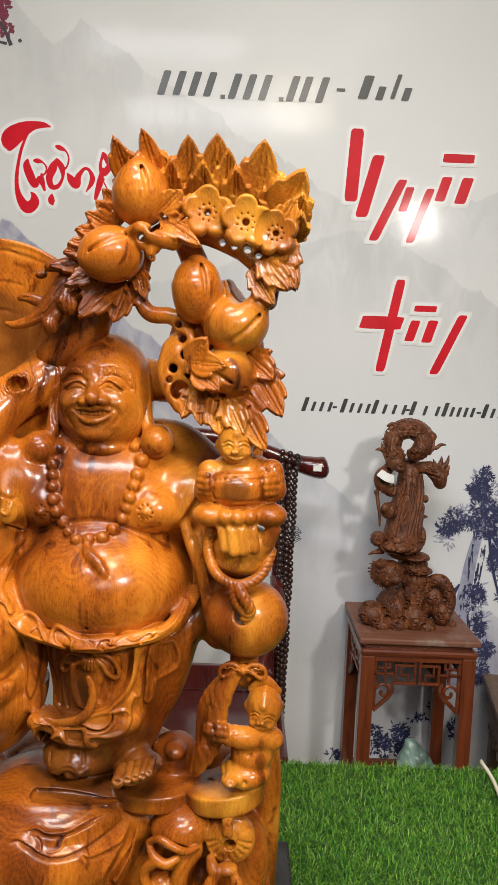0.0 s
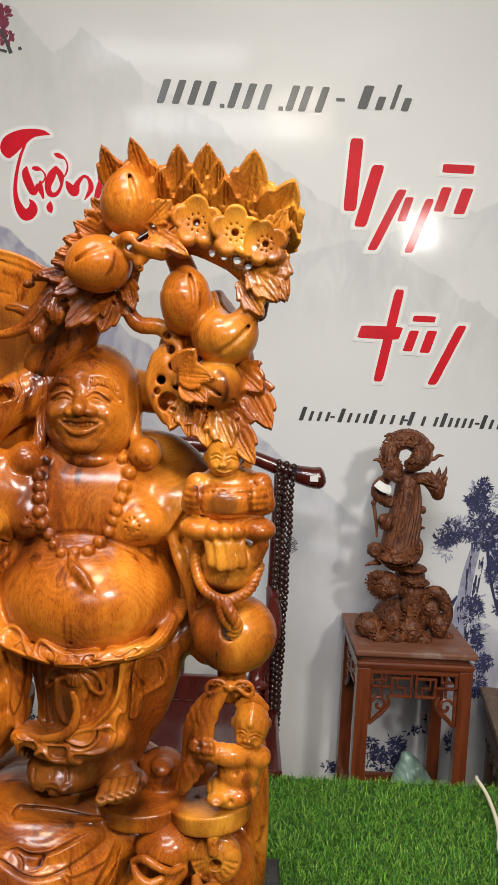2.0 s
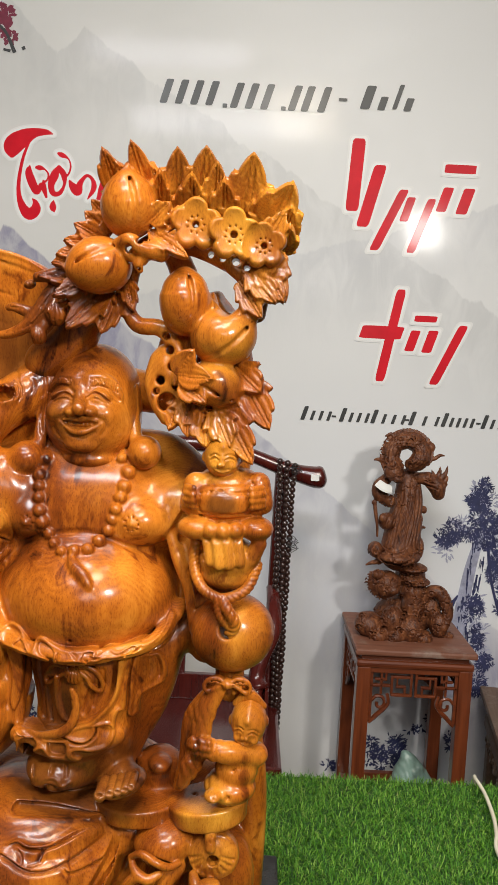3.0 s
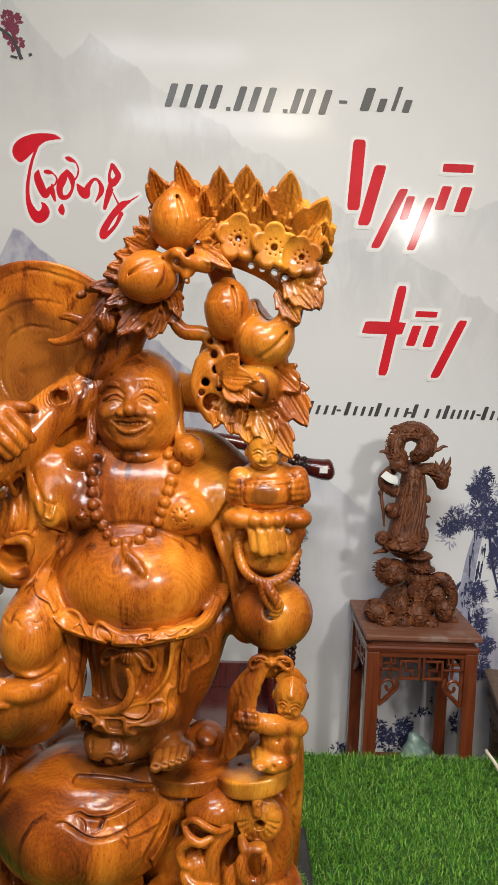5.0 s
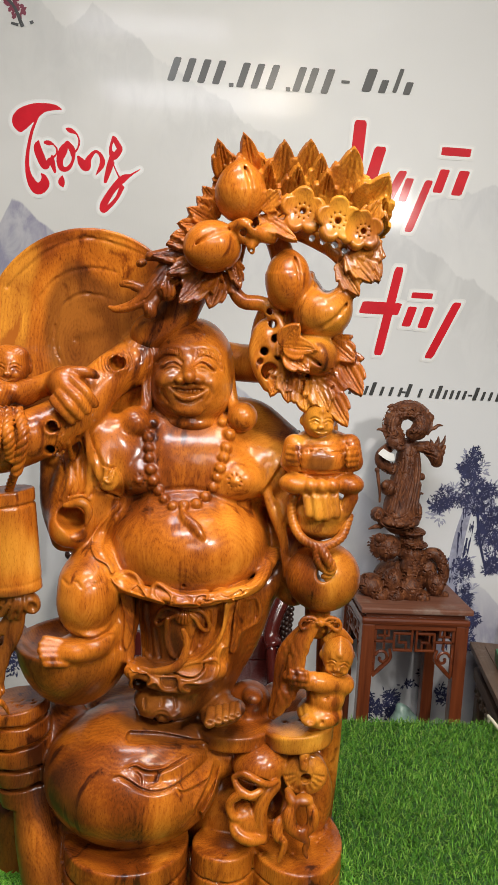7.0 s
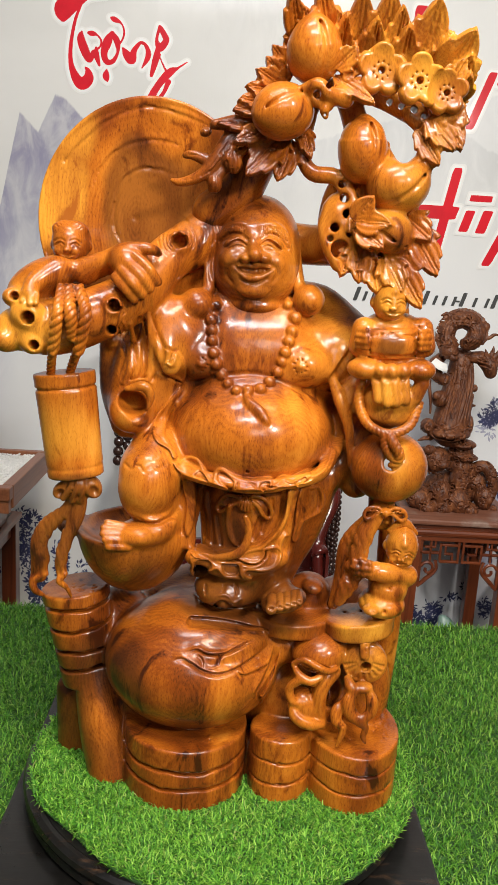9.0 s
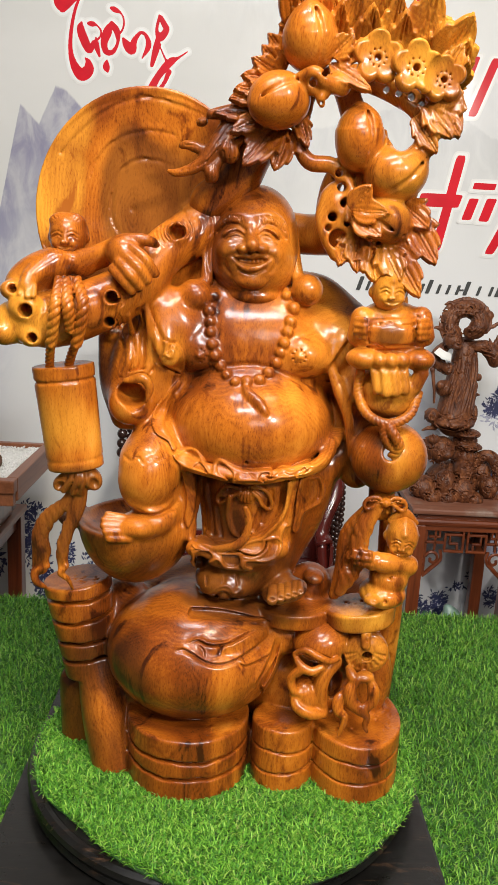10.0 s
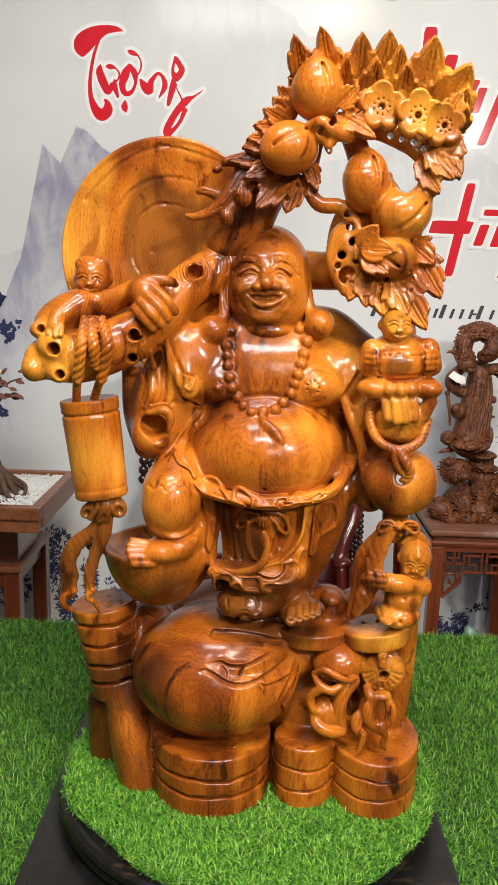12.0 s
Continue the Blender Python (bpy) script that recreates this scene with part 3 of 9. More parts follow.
        w = np.clip(0.5 + side / (1.4 * self.h), 0, 1)
        shape = w * lift * np.maximum(0, 1 - far / up) ** 1.4 - (1 - w) * dig * np.maximum(0, 1 - far / down) ** 1.2
        fade = np.clip(np.minimum(run, 1 - run) * 5, 0, 1) * np.exp(-(high / depth) ** 4)
        self.d[tuple(s)] -= (shape * fade).astype(np.float32)

    def front(self, soft):
        """How far back the surface lies, seen square from the front, smoothed over a distance."""
        inside = self.d < 0
        there = inside.any(1).astype(float)
        back = self.axes[1][inside.argmax(1)] * there
        n = max(1, int(soft / self.h))
        kernel = np.ones(n) / n
        for _ in range(2):
            for ax in (0, 1):
                back = np.apply_along_axis(np.convolve, ax, back, kernel, "same")
                there = np.apply_along_axis(np.convolve, ax, there, kernel, "same")
        return np.where(there > 0.02, back / np.maximum(there, 0.02), self.axes[1].mean())

    def sheet(self, base, outline, lift=0.004, lip=0.002, rim=0.004, k=0.0012, cut=False, steps=4):
        """A piece of cloth with a turned lip, laid over a base from front(), of any outline seen by the carver; cut: a hollow of that outline."""
        line = smooth_line(list(outline) + [outline[0]], steps)[:, [0, 2]]
        eye = np.array(CARVER)

        def fn(x, y, z):
            ix = np.clip(np.rint((x[:, 0, 0] - self.lo[0]) / self.h).astype(int), 0, base.shape[0] - 1)
            iz = np.clip(np.rint((z[0, 0] - self.lo[2]) / self.h).astype(int), 0, base.shape[1] - 1)
            f = base[np.ix_(ix, iz)]
            part_way = (outline[0][1] - eye[1]) / (f - eye[1])
            u = eye[0] + (x[:, 0, 0][:, None] - eye[0]) * part_way
            w = eye[2] + (z[0, 0][None] - eye[2]) * part_way
            d2, odd = np.full(u.shape, 9.0), np.zeros(u.shape, bool)
            for a, b in zip(line, line[1:]):
                v = b - a
                t = np.clip(((u - a[0]) * v[0] + (w - a[1]) * v[1]) / max(v @ v, 1e-12), 0, 1)
                d2 = np.minimum(d2, (u - a[0] - t * v[0]) ** 2 + (w - a[1] - t * v[1]) ** 2)
                if abs(v[1]) > 1e-12:
                    odd ^= ((a[1] > w) != (b[1] > w)) & (u < a[0] + v[0] * (w - a[1]) / v[1])
            edge = np.where(odd, -1, 1) * np.sqrt(d2)
            face = f - lift - lip * np.exp(-((edge + rim * 0.45) / (rim * 0.5)) ** 2)
            e, face = edge[:, None, :], face[:, None, :]
            if cut:
                return np.maximum(e, y - f[:, None, :] - lift)
            r = 0.0012
            a, b = e + r, np.maximum(face - y, y - f[:, None, :] - 0.03) + r
            return np.minimum(np.maximum(a, b), 0) + np.sqrt(np.maximum(a, 0) ** 2 + np.maximum(b, 0) ** 2) - r

        lo, hi = line.min(0), line.max(0)
        self.put(fn, (lo[0] - 0.012, base.min() - lift - 0.006, lo[1] - 0.012), (hi[0] + 0.012, base.max() + 0.02, hi[1] + 0.012), k, cut)

    def plate(self, c, rx, rz, thick, turn, dish, rings, k=0.004):
        """An upright oval plate, hollowed towards the viewer, with rings cut in its face: (share of the radius, depth)."""
        m = np.array(Euler([radians(a) for a in turn]).to_matrix())

        def fn(x, y, z):
            dx, dy, dz = x - c[0], y - c[1], z - c[2]
            u = dx * m[0, 0] + dy * m[1, 0] + dz * m[2, 0]
            t = dx * m[0, 1] + dy * m[1, 1] + dz * m[2, 1]
            v = dx * m[0, 2] + dy * m[1, 2] + dz * m[2, 2]
            e = np.sqrt((u / rx) ** 2 + (v / rz) ** 2)
            t = t - dish * (1 - e * e) * 0.5
            th = thick
            for share, deep in rings:
                off = (e - share + 0.02 * np.sin(v * 38) - 0.02 * np.sin(u * 30)) * min(rx, rz)
                th = th - deep * np.exp(-(off / 0.0022) ** 2) - 0.5 * deep / (1 + np.exp(np.clip(off / 0.0015, -30, 30)))
            a, b = (e - 1) * min(rx, rz) + 0.004, np.abs(t) - th + 0.004
            return np.minimum(np.maximum(a, b), 0) + np.sqrt(np.maximum(a, 0) ** 2 + np.maximum(b, 0) ** 2) - 0.004

        reach = np.array([rx, thick + dish + 0.02, rz]) * 1.08
        self.put(fn, np.array(c) - reach, np.array(c) + reach, k)

    def rough(self, amount, scale, lo=None, hi=None):
        """Uneven chisel marks all over, from sums of waves."""
        x, y, z = (a.astype(np.float32) for a in self.axes)
        x, y, z = x[:, None, None] * scale, y[None, :, None] * scale, z[None, None, :] * scale
        w = np.sin(x + 1.7 * np.sin(z * 0.7)) * np.sin(y * 1.1 + np.sin(x * 0.8)) * np.sin(z * 0.9 + 1.3 * np.sin(y * 0.6))
        self.d += amount * w

    def net(self):
        """Surface nets: one vertex in each cell that the surface crosses, one face round each edge."""
        d, h = self.d, self.h
        s = d < 0
        n = np.array(d.shape)
        count = np.zeros(n - 1, np.uint8)
        corners = [(i, j, l) for i in (0, 1) for j in (0, 1) for l in (0, 1)]
        for i, j, l in corners:
            count += s[i:n[0] - 1 + i, j:n[1] - 1 + j, l:n[2] - 1 + l]
        cells = np.argwhere((count > 0) & (count < 8))
        del count
        vals = np.stack([d[cells[:, 0] + i, cells[:, 1] + j, cells[:, 2] + l] for i, j, l in corners], 1)
        total, hits = np.zeros((len(cells), 3)), np.zeros(len(cells))
        for a in range(8):
            for b in range(a + 1, 8):
                pa, pb = np.array(corners[a]), np.array(corners[b])
                if np.abs(pa - pb).sum() != 1:
                    continue
                va, vb = vals[:, a], vals[:, b]
                on = (va < 0) != (vb < 0)
                t = np.where(on, va / np.where(on, va - vb, 1), 0)
                total += on[:, None] * (pa + t[:, None] * (pb - pa))
                hits += on
        verts = self.lo + h * (cells + total / hits[:, None])
        index = np.full(n - 1, -1, np.int32)
        index[tuple(cells.T)] = np.arange(len(cells))
        quads = []
        for ax in range(3):
            o1, o2 = [(1, 2), (2, 0), (0, 1)][ax]
            lo_s, hi_s = [slice(None)] * 3, [slice(None)] * 3
            lo_s[ax], hi_s[ax] = slice(0, -1), slice(1, None)
            a, b = s[tuple(lo_s)], s[tuple(hi_s)]
            e = np.argwhere(a != b)
            e = e[(e[:, o1] > 0) & (e[:, o2] > 0) & (e[:, o1] < n[o1] - 1) & (e[:, o2] < n[o2] - 1)]
            inward = a[tuple(e.T)]
            ids = []
            for p, q in ((-1, -1), (0, -1), (0, 0), (-1, 0)):
                c = e.copy()
                c[:, o1] += p
                c[:, o2] += q
                ids.append(index[tuple(c.T)])
            f = np.stack(ids, 1)
            f[~inward] = f[~inward][:, ::-1]
            quads.append(f)
        faces = np.vstack(quads)
        return verts, faces[(faces >= 0).all(1)]

    def refine(self, lo, hi, h):
        """A window of this carving on a finer grid, to be worked on further; skin() puts it in place of the coarse surface."""
        out = Carving(lo, hi, h)
        d = self.d
        for ax in range(3):
            at = (out.axes[ax] - self.lo[ax]) / self.h
            i = np.clip(at.astype(int), 0, d.shape[ax] - 2)
            f = np.clip(at - i, 0, 1).astype(np.float32).reshape([-1 if k == ax else 1 for k in range(3)])
            d = np.take(d, i, ax) * (1 - f) + np.take(d, i + 1, ax) * f
        for _ in range(2):
            for ax in range(3):
                a = np.moveaxis(d, ax, 0)
                a[1:-1] = 0.25 * a[:-2] + 0.5 * a[1:-1] + 0.25 * a[2:]
        out.d = d
        return out

    def skin(self, name, material, finer=(), windows=()):
        """One mesh of this carving, of the finer carvings set into it and of its refined windows."""
        verts, faces = self.net()
        buried = np.zeros(len(verts), bool)
        for other in finer:
            cells = np.rint((verts - other.lo) / other.h).astype(int)
            within = ((cells >= 0) & (cells < np.array(other.d.shape))).all(1)
            deep = other.d[tuple(cells[within].T)] < -1.5 * self.h
            buried[np.nonzero(within)[0][deep]] = True
        for other in windows:
            margin = 1.5 * self.h
            far = np.array([a[-1] for a in other.axes])
            buried |= ((verts > other.lo + margin) & (verts < far - margin)).all(1)
        faces = faces[~buried[faces].all(1)]
        finer = list(finer) + list(windows)
        for other in finer:
            v, f = other.net()
            faces = np.vstack([faces, f + len(verts)])
            verts = np.vstack([verts, v])
        me = bpy.data.meshes.new(name)
        me.vertices.add(len(verts))
        me.vertices.foreach_set("co", verts.astype(np.float32).ravel())
        me.loops.add(faces.size)
        me.loops.foreach_set("vertex_index", faces.astype(np.int32).ravel())
        me.polygons.add(len(faces))
        me.polygons.foreach_set("loop_start", np.arange(0, faces.size, 4, dtype=np.int32))
        me.polygons.foreach_set("loop_total", np.full(len(faces), 4, np.int32))
        me.polygons.foreach_set("use_smooth", np.ones(len(faces), bool))
        me.update(calc_edges=True)
        me.materials.append(material)
        return new(name, me), verts


# ---- the carved laughing figure ----
FLOOR_Z = 0.7735
c = Carving((-0.375, 1.235, FLOOR_Z), (0.355, 1.66, 1.93), 0.00225)


def bow(q, s):
    """A tied bow: two drooping open loops of folded cloth and a pleated knot."""
    for e in (-1, 1):
        c.ball((q[0] + e * s * 0.62, q[1] + 0.006, q[2] - s * 0.02), (s * 0.48, 0.008, s * 0.26), 0.003, (0, e * 22, 0))
        ring = [(0.10, 0.0), (0.48, 0.28), (0.92, 0.16), (1.10, -0.16), (0.96, -0.40), (0.72, -0.34), (0.46, -0.14), (0.14, -0.06)]
        c.limb([(q[0] + e * s * x, q[1] - 0.004, q[2] + s * z) for x, z in ring], s * 0.105, 0.002)
        c.limb([(q[0] + e * s * 0.2, q[1] - 0.010, q[2] + s * 0.04), (q[0] + e * s * 0.55, q[1] - 0.009, q[2] + s * 0.12), (q[0] + e * s * 0.85, q[1] - 0.006, q[2])], s * 0.05, 0.002)
    c.ball((q[0], q[1] - 0.003, q[2]), (s * 0.24, 0.010, s * 0.27), 0.002)
    for x in (-0.08, 0.07):
        c.limb([(q[0] + s * x, q[1] - 0.014, q[2] + s * 0.25), (q[0] + s * x * 1.3, q[1] - 0.014, q[2] - s * 0.25)], 0.0011, 0.002, True)


# hollow ingot under the raised foot
c.ball((-0.186, 1.415, 1.172), (0.088, 0.099, 0.104), 0.006)
c.drum((-0.188, 1.415, 1.169), (-0.194, 1.415, 1.331), 0.12, 0.12, 0.003, True)
c.ball((-0.189, 1.415, 1.179), (0.0816, 0.090, 0.0368), 0.003, cut=True)
c.ball((-0.286, 1.43, 1.162), (0.024, 0.05, 0.0112), 0.008, (0, 22, 0))
c.ball((-0.265, 1.415, 1.188), (0.0288, 0.05, 0.0128), 0.006, (0, 22, 0), True)

# back mass of the trunk that everything is carved from
c.ball((-0.007, 1.53, 1.352), (0.132, 0.09, 0.152), 0.01)
c.ball((-0.042, 1.52, 0.937), (0.18, 0.11, 0.136), 0.01)
c.ball((-0.01, 1.5, 1.144), (0.0784, 0.10, 0.112), 0.01)
c.ball((-0.164, 1.45, 0.885), (0.088, 0.07, 0.104), 0.01)
c.ball((0.076, 1.46, 0.878), (0.096, 0.08, 0.096), 0.01)
c.ball((-0.056, 1.47, 0.769), (0.152, 0.09, 0.048), 0.01)

# broad hat disc behind the shoulder
HAT = (-0.183, 1.452, 1.61)
c.plate(HAT, 0.1590, 0.1672, 0.017, (0, 4, -4), 0.028, ((0.93, 0.0010),))
c.ball((-0.204, 1.440, 1.614), (0.0060, 0.012, 0.0064), 0.003, cut=True)
for line in ([c.on((-0.099, 1.35, 1.73), 0), c.on((-0.131, 1.35, 1.741), 0), c.on((-0.169, 1.35, 1.749), 0), c.on((-0.203, 1.35, 1.743), 0), c.on((-0.234, 1.35, 1.726), 0), c.on((-0.265, 1.35, 1.698), 0), c.on((-0.284, 1.35, 1.676), 0)], [c.on((-0.136, 1.35, 1.704), 0), c.on((-0.153, 1.35, 1.709), 0), c.on((-0.173, 1.35, 1.71), 0), c.on((-0.198, 1.35, 1.704), 0), c.on((-0.219, 1.35, 1.692), 0), c.on((-0.236, 1.35, 1.673), 0), c.on((-0.246, 1.35, 1.649), 0)], [c.on((-0.14, 1.35, 1.668), 0), c.on((-0.155, 1.35, 1.673), 0), c.on((-0.17, 1.35, 1.675), 0), c.on((-0.188, 1.35, 1.673), 0), c.on((-0.203, 1.35, 1.664), 0), c.on((-0.213, 1.35, 1.65), 0), c.on((-0.218, 1.35, 1.629), 0), c.on((-0.219, 1.35, 1.606), 0), c.on((-0.213, 1.35, 1.587), 0), c.on((-0.207, 1.35, 1.578), 0)]):
    c.crease(line, 0.0010, 0.0026, 0.010, 0.0045)
    c.limb(line, 0.0011, 0.001, True)

# base of short logs
for x0, y0, r, top, rings in ((-0.096, 1.379, 0.094, 0.871, (0.836, 0.808)), (0.050, 1.362, 0.047, 0.875, (0.838, 0.803)), (0.163, 1.392, 0.073, 0.868, (0.838, 0.806))):
    deep = 1.34 if x0 > 0.1 else 1.0
    c.drum((x0, y0, FLOOR_Z - 0.02), (x0, y0, top), r, r, 0.003, squash=deep)
    for z in rings:
        c.slot((x0, y0, z), (x0, y0, z + 1), r, 0.009 if r > 0.09 else 0.004, 0.0030 if r > 0.09 else 0.0014, deep)
c.drum((-0.225, 1.43, FLOOR_Z - 0.02), (-0.235, 1.43, 0.89), 0.04, 0.0352, 0.006)
c.limb([(-0.203, 1.375, FLOOR_Z - 0.03), (-0.228, 1.392, 0.85), (-0.245, 1.42, 0.94)], [0.0368, 0.0368, 0.0336], 0.01)
c.limb([(-0.278, 1.455, FLOOR_Z - 0.03), (-0.278, 1.445, 0.87)], [0.032, 0.0336], 0.01)

c.limb([(0.005, 1.4, 0.734), (0.003, 1.4, 0.813)], [0.024, 0.024], 0.004)

# leaning stack of coins
A, B = (-0.256, 1.42, 0.904), (-0.278, 1.42, 1.063)
c.drum(A, B, 0.0392, 0.0528, 0.003)
for f_ in (0.22, 0.41, 0.635, 0.855):
    q = tuple(A[i] + (B[i] - A[i]) * f_ for i in range(3))
    c.slot(q, B, 0.0392 + 0.0136 * f_, 0.013, 0.0033)

# great bag below the figure
c.ball((-0.092, 1.402, 0.962), (0.1350, 0.124, 0.0985), 0.008)
c.ball((-0.07, 1.41, 1.02), (0.096, 0.096, 0.0352), 0.02)
c.ball((-0.213, 1.47, 0.987), (0.048, 0.05, 0.056), 0.01)
c.limb([(-0.016, 1.39, 1.022), (0.048, 1.39, 0.996), (0.088, 1.4, 1.026)], [0.0336, 0.0288, 0.0192], 0.02)

# raised leg and its foot
c.ball((-0.162, 1.365, 1.252), (0.0448, 0.060, 0.0592), 0.008, (0, 10, 0))
c.ball((-0.154, 1.39, 1.285), (0.0416, 0.055, 0.0464), 0.01)
c.ball((-0.163, 1.372, 1.273), (0.0416, 0.056, 0.0352), 0.01)
c.limb([(-0.15, 1.37, 1.202), (-0.153, 1.37, 1.161)], [0.0352, 0.0368], 0.01)
c.limb([(-0.125, 1.335, 1.201), (-0.161, 1.322, 1.208), (-0.183, 1.33, 1.218)], 0.0056, 0.006)
c.ball((-0.17, 1.338, 1.182), (0.04, 0.032, 0.0192), 0.006, (0, -6, 0))
c.ball((-0.149, 1.345, 1.191), (0.0272, 0.035, 0.0208), 0.008)
for q0, q1, r in (((-0.194, 1.33, 1.194), (-0.216, 1.328, 1.198), 6.5), ((-0.193, 1.325, 1.189), (-0.22, 1.322, 1.192), 6.5), ((-0.192, 1.32, 1.183), (-0.22, 1.317, 1.185), 6.5), ((-0.189, 1.316, 1.177), (-0.216, 1.312, 1.178), 6.5), ((-0.185, 1.316, 1.168), (-0.211, 1.312, 1.169), 8)):
    c.limb([q0, q1], r * 0.0008, 0.0015)

# belly, chest, shoulders
c.ball((-0.022, 1.434, 1.322), (0.1230, 0.130, 0.0915), 0.008)
c.ball((-0.018, 1.475, 1.407), (0.1376, 0.098, 0.0864), 0.014)
c.drum((-0.107, 1.462, 1.443), (0.06, 1.462, 1.448), 0.090, 0.090, 0.05, edge=0.05)
c.limb([(0.022, 1.48, 1.501), (0.066, 1.47, 1.501), (0.112, 1.46, 1.47)], [0.0352, 0.0368, 0.0336], 0.025)
c.limb([(-0.067, 1.48, 1.494), (-0.101, 1.47, 1.485), (-0.139, 1.45, 1.457)], [0.032, 0.0336, 0.032], 0.025)
c.ball((0.09, 1.455, 1.44), (0.0656, 0.078, 0.0608), 0.02, (0, 25, 0))
c.ball((-0.128, 1.432, 1.448), (0.0544, 0.068, 0.0608), 0.02)
c.ball((-0.16, 1.43, 1.4), (0.048, 0.058, 0.088), 0.015)
c.ball((-0.095, 1.412, 1.425), (0.0416, 0.052, 0.0336), 0.012)
c.ball((0.046, 1.412, 1.426), (0.0448, 0.058, 0.0368), 0.012)
c.limb([c.on((-0.126, 1.35, 1.402), 0), c.on((-0.103, 1.35, 1.398), 0), c.on((-0.081, 1.35, 1.406), 0)], [0.0016, 0.0032, 0.0024], 0.006, True)
c.limb([c.on((-0.075, 1.35, 1.408), 0), c.on((-0.053, 1.35, 1.412), 0), c.on((-0.025, 1.35, 1.415), 0), c.on((0.004, 1.35, 1.411), 0)], [0.0024, 0.0032, 0.0032, 0.0024], 0.005, True)
c.limb([c.on((0.008, 1.35, 1.408), 0), c.on((0.033, 1.35, 1.399), 0), c.on((0.055, 1.35, 1.396), 0), c.on((0.074, 1.35, 1.404), 0)], [0.0024, 0.0032, 0.0032, 0.0016], 0.005, True)
c.limb([(-0.140, 1.43, 1.445), (-0.158, 1.428, 1.376), (-0.162, 1.418, 1.317), (-0.146, 1.395, 1.278)], [0.0272, 0.022, 0.0200, 0.0170], 0.008)
c.limb([(0.124, 1.44, 1.417), (0.124, 1.43, 1.357), (0.118, 1.415, 1.299), (0.098, 1.40, 1.266)], [0.024, 0.0210, 0.0190, 0.0180], 0.008)
c.ball(c.on((-0.026, 1.35, 1.276), 0), (0.0032, 0.012, 0.0024), 0.001, cut=True)
for q in (c.on((0.039, 1.35, 1.428), 0), c.on((-0.097, 1.35, 1.423), 0)):
    c.ball(q, 0.0036, 0.002)
    for i in range(9):
        a = i * 0.698
        p = (q[0] + 0.0088 * math.cos(a), q[2] + 0.0088 * math.sin(a))
        c.limb([(p[0], q[1] - 0.02, p[1]), (p[0], q[1] + 0.006, p[1])], 0.0014, 0.001, True)

# head: a core here, the face in a finer carving of its own
c.ball((-0.027, 1.45, 1.578), (0.0512, 0.062, 0.064), 0.01)
c.ball((-0.027, 1.44, 1.523), (0.048, 0.052, 0.04), 0.01)
HL, HH = (-0.101, 1.4, 1.448), (0.061, 1.47, 1.681)
visage = Carving((HL[0], 1.325, HL[2]), (HH[0], 1.55, HH[2]), 0.00115)
visage.ball((-0.028, 1.446, 1.585), (0.0610, 0.074, 0.072), 0.01)
visage.ball((-0.029, 1.43, 1.547), (0.0615, 0.066, 0.0528), 0.025)
visage.ball((-0.026, 1.428, 1.504), (0.0464, 0.050, 0.0176), 0.008)
visage.ball((-0.062, 1.386, 1.565), (0.0184, 0.020, 0.016), 0.014)
visage.ball((-0.004, 1.386, 1.564), (0.016, 0.018, 0.0144), 0.014)
visage.limb([visage.on((-0.08, 1.35, 1.591), 0), visage.on((-0.071, 1.35, 1.601), -0.001), visage.on((-0.058, 1.35, 1.606), -0.001), visage.on((-0.044, 1.35, 1.605), -0.002)], [0.0024, 0.0048, 0.0056, 0.004], 0.010, flat=0.5)
visage.limb([visage.on((-0.024, 1.35, 1.607), -0.002), visage.on((-0.01, 1.35, 1.608), -0.001), visage.on((0.003, 1.35, 1.601), -0.001), visage.on((0.011, 1.35, 1.59), 0)], [0.004, 0.0056, 0.0048, 0.0024], 0.010, flat=0.5)
visage.ball(visage.on((-0.058, 1.35, 1.585), -0.006), (0.016, 0.011, 0.0088), 0.005)
visage.ball(visage.on((-0.012, 1.35, 1.587), -0.006), (0.016, 0.011, 0.0088), 0.005)
# nose
visage.limb([(-0.036, 1.384, 1.6), (-0.034, 1.368, 1.583), (-0.032, 1.355, 1.572)], [0.004, 0.0056, 0.0088], 0.010)
visage.ball((-0.044, 1.364, 1.567), (0.008, 0.011, 0.0064), 0.004)
visage.ball((-0.019, 1.364, 1.568), (0.008, 0.011, 0.0064), 0.004)
visage.ball(visage.on((-0.038, 1.35, 1.562), 0), 0.0019, 0.002, cut=True)
visage.ball(visage.on((-0.025, 1.35, 1.563), 0), 0.0019, 0.002, cut=True)
# smiling closed eyes under heavy lids
for a0, a1, a2, a3 in ((visage.on((-0.071, 1.35, 1.58), 0), visage.on((-0.062, 1.35, 1.587), 0), visage.on((-0.053, 1.35, 1.589), 0), visage.on((-0.044, 1.35, 1.584), 0)), (visage.on((-0.026, 1.35, 1.585), 0), visage.on((-0.017, 1.35, 1.591), 0), visage.on((-0.009, 1.35, 1.589), 0), visage.on((0.003, 1.35, 1.58), 0))):
    visage.limb([a0, a1, a2, a3], [0.001, 0.0026, 0.0027, 0.0011], 0.001, True, flat=2.2)
for a0, a1, a2, a3 in ((visage.on((-0.069, 1.35, 1.578), 0), visage.on((-0.06, 1.35, 1.582), 0), visage.on((-0.053, 1.35, 1.583), 0), visage.on((-0.045, 1.35, 1.581), 0)), (visage.on((-0.023, 1.35, 1.582), 0), visage.on((-0.017, 1.35, 1.585), 0), visage.on((-0.008, 1.35, 1.583), 0), visage.on((0, 1.35, 1.578), 0))):
    visage.limb([a0, a1, a2, a3], [0.0007, 0.0012, 0.0012, 0.0007], 0.002, True)
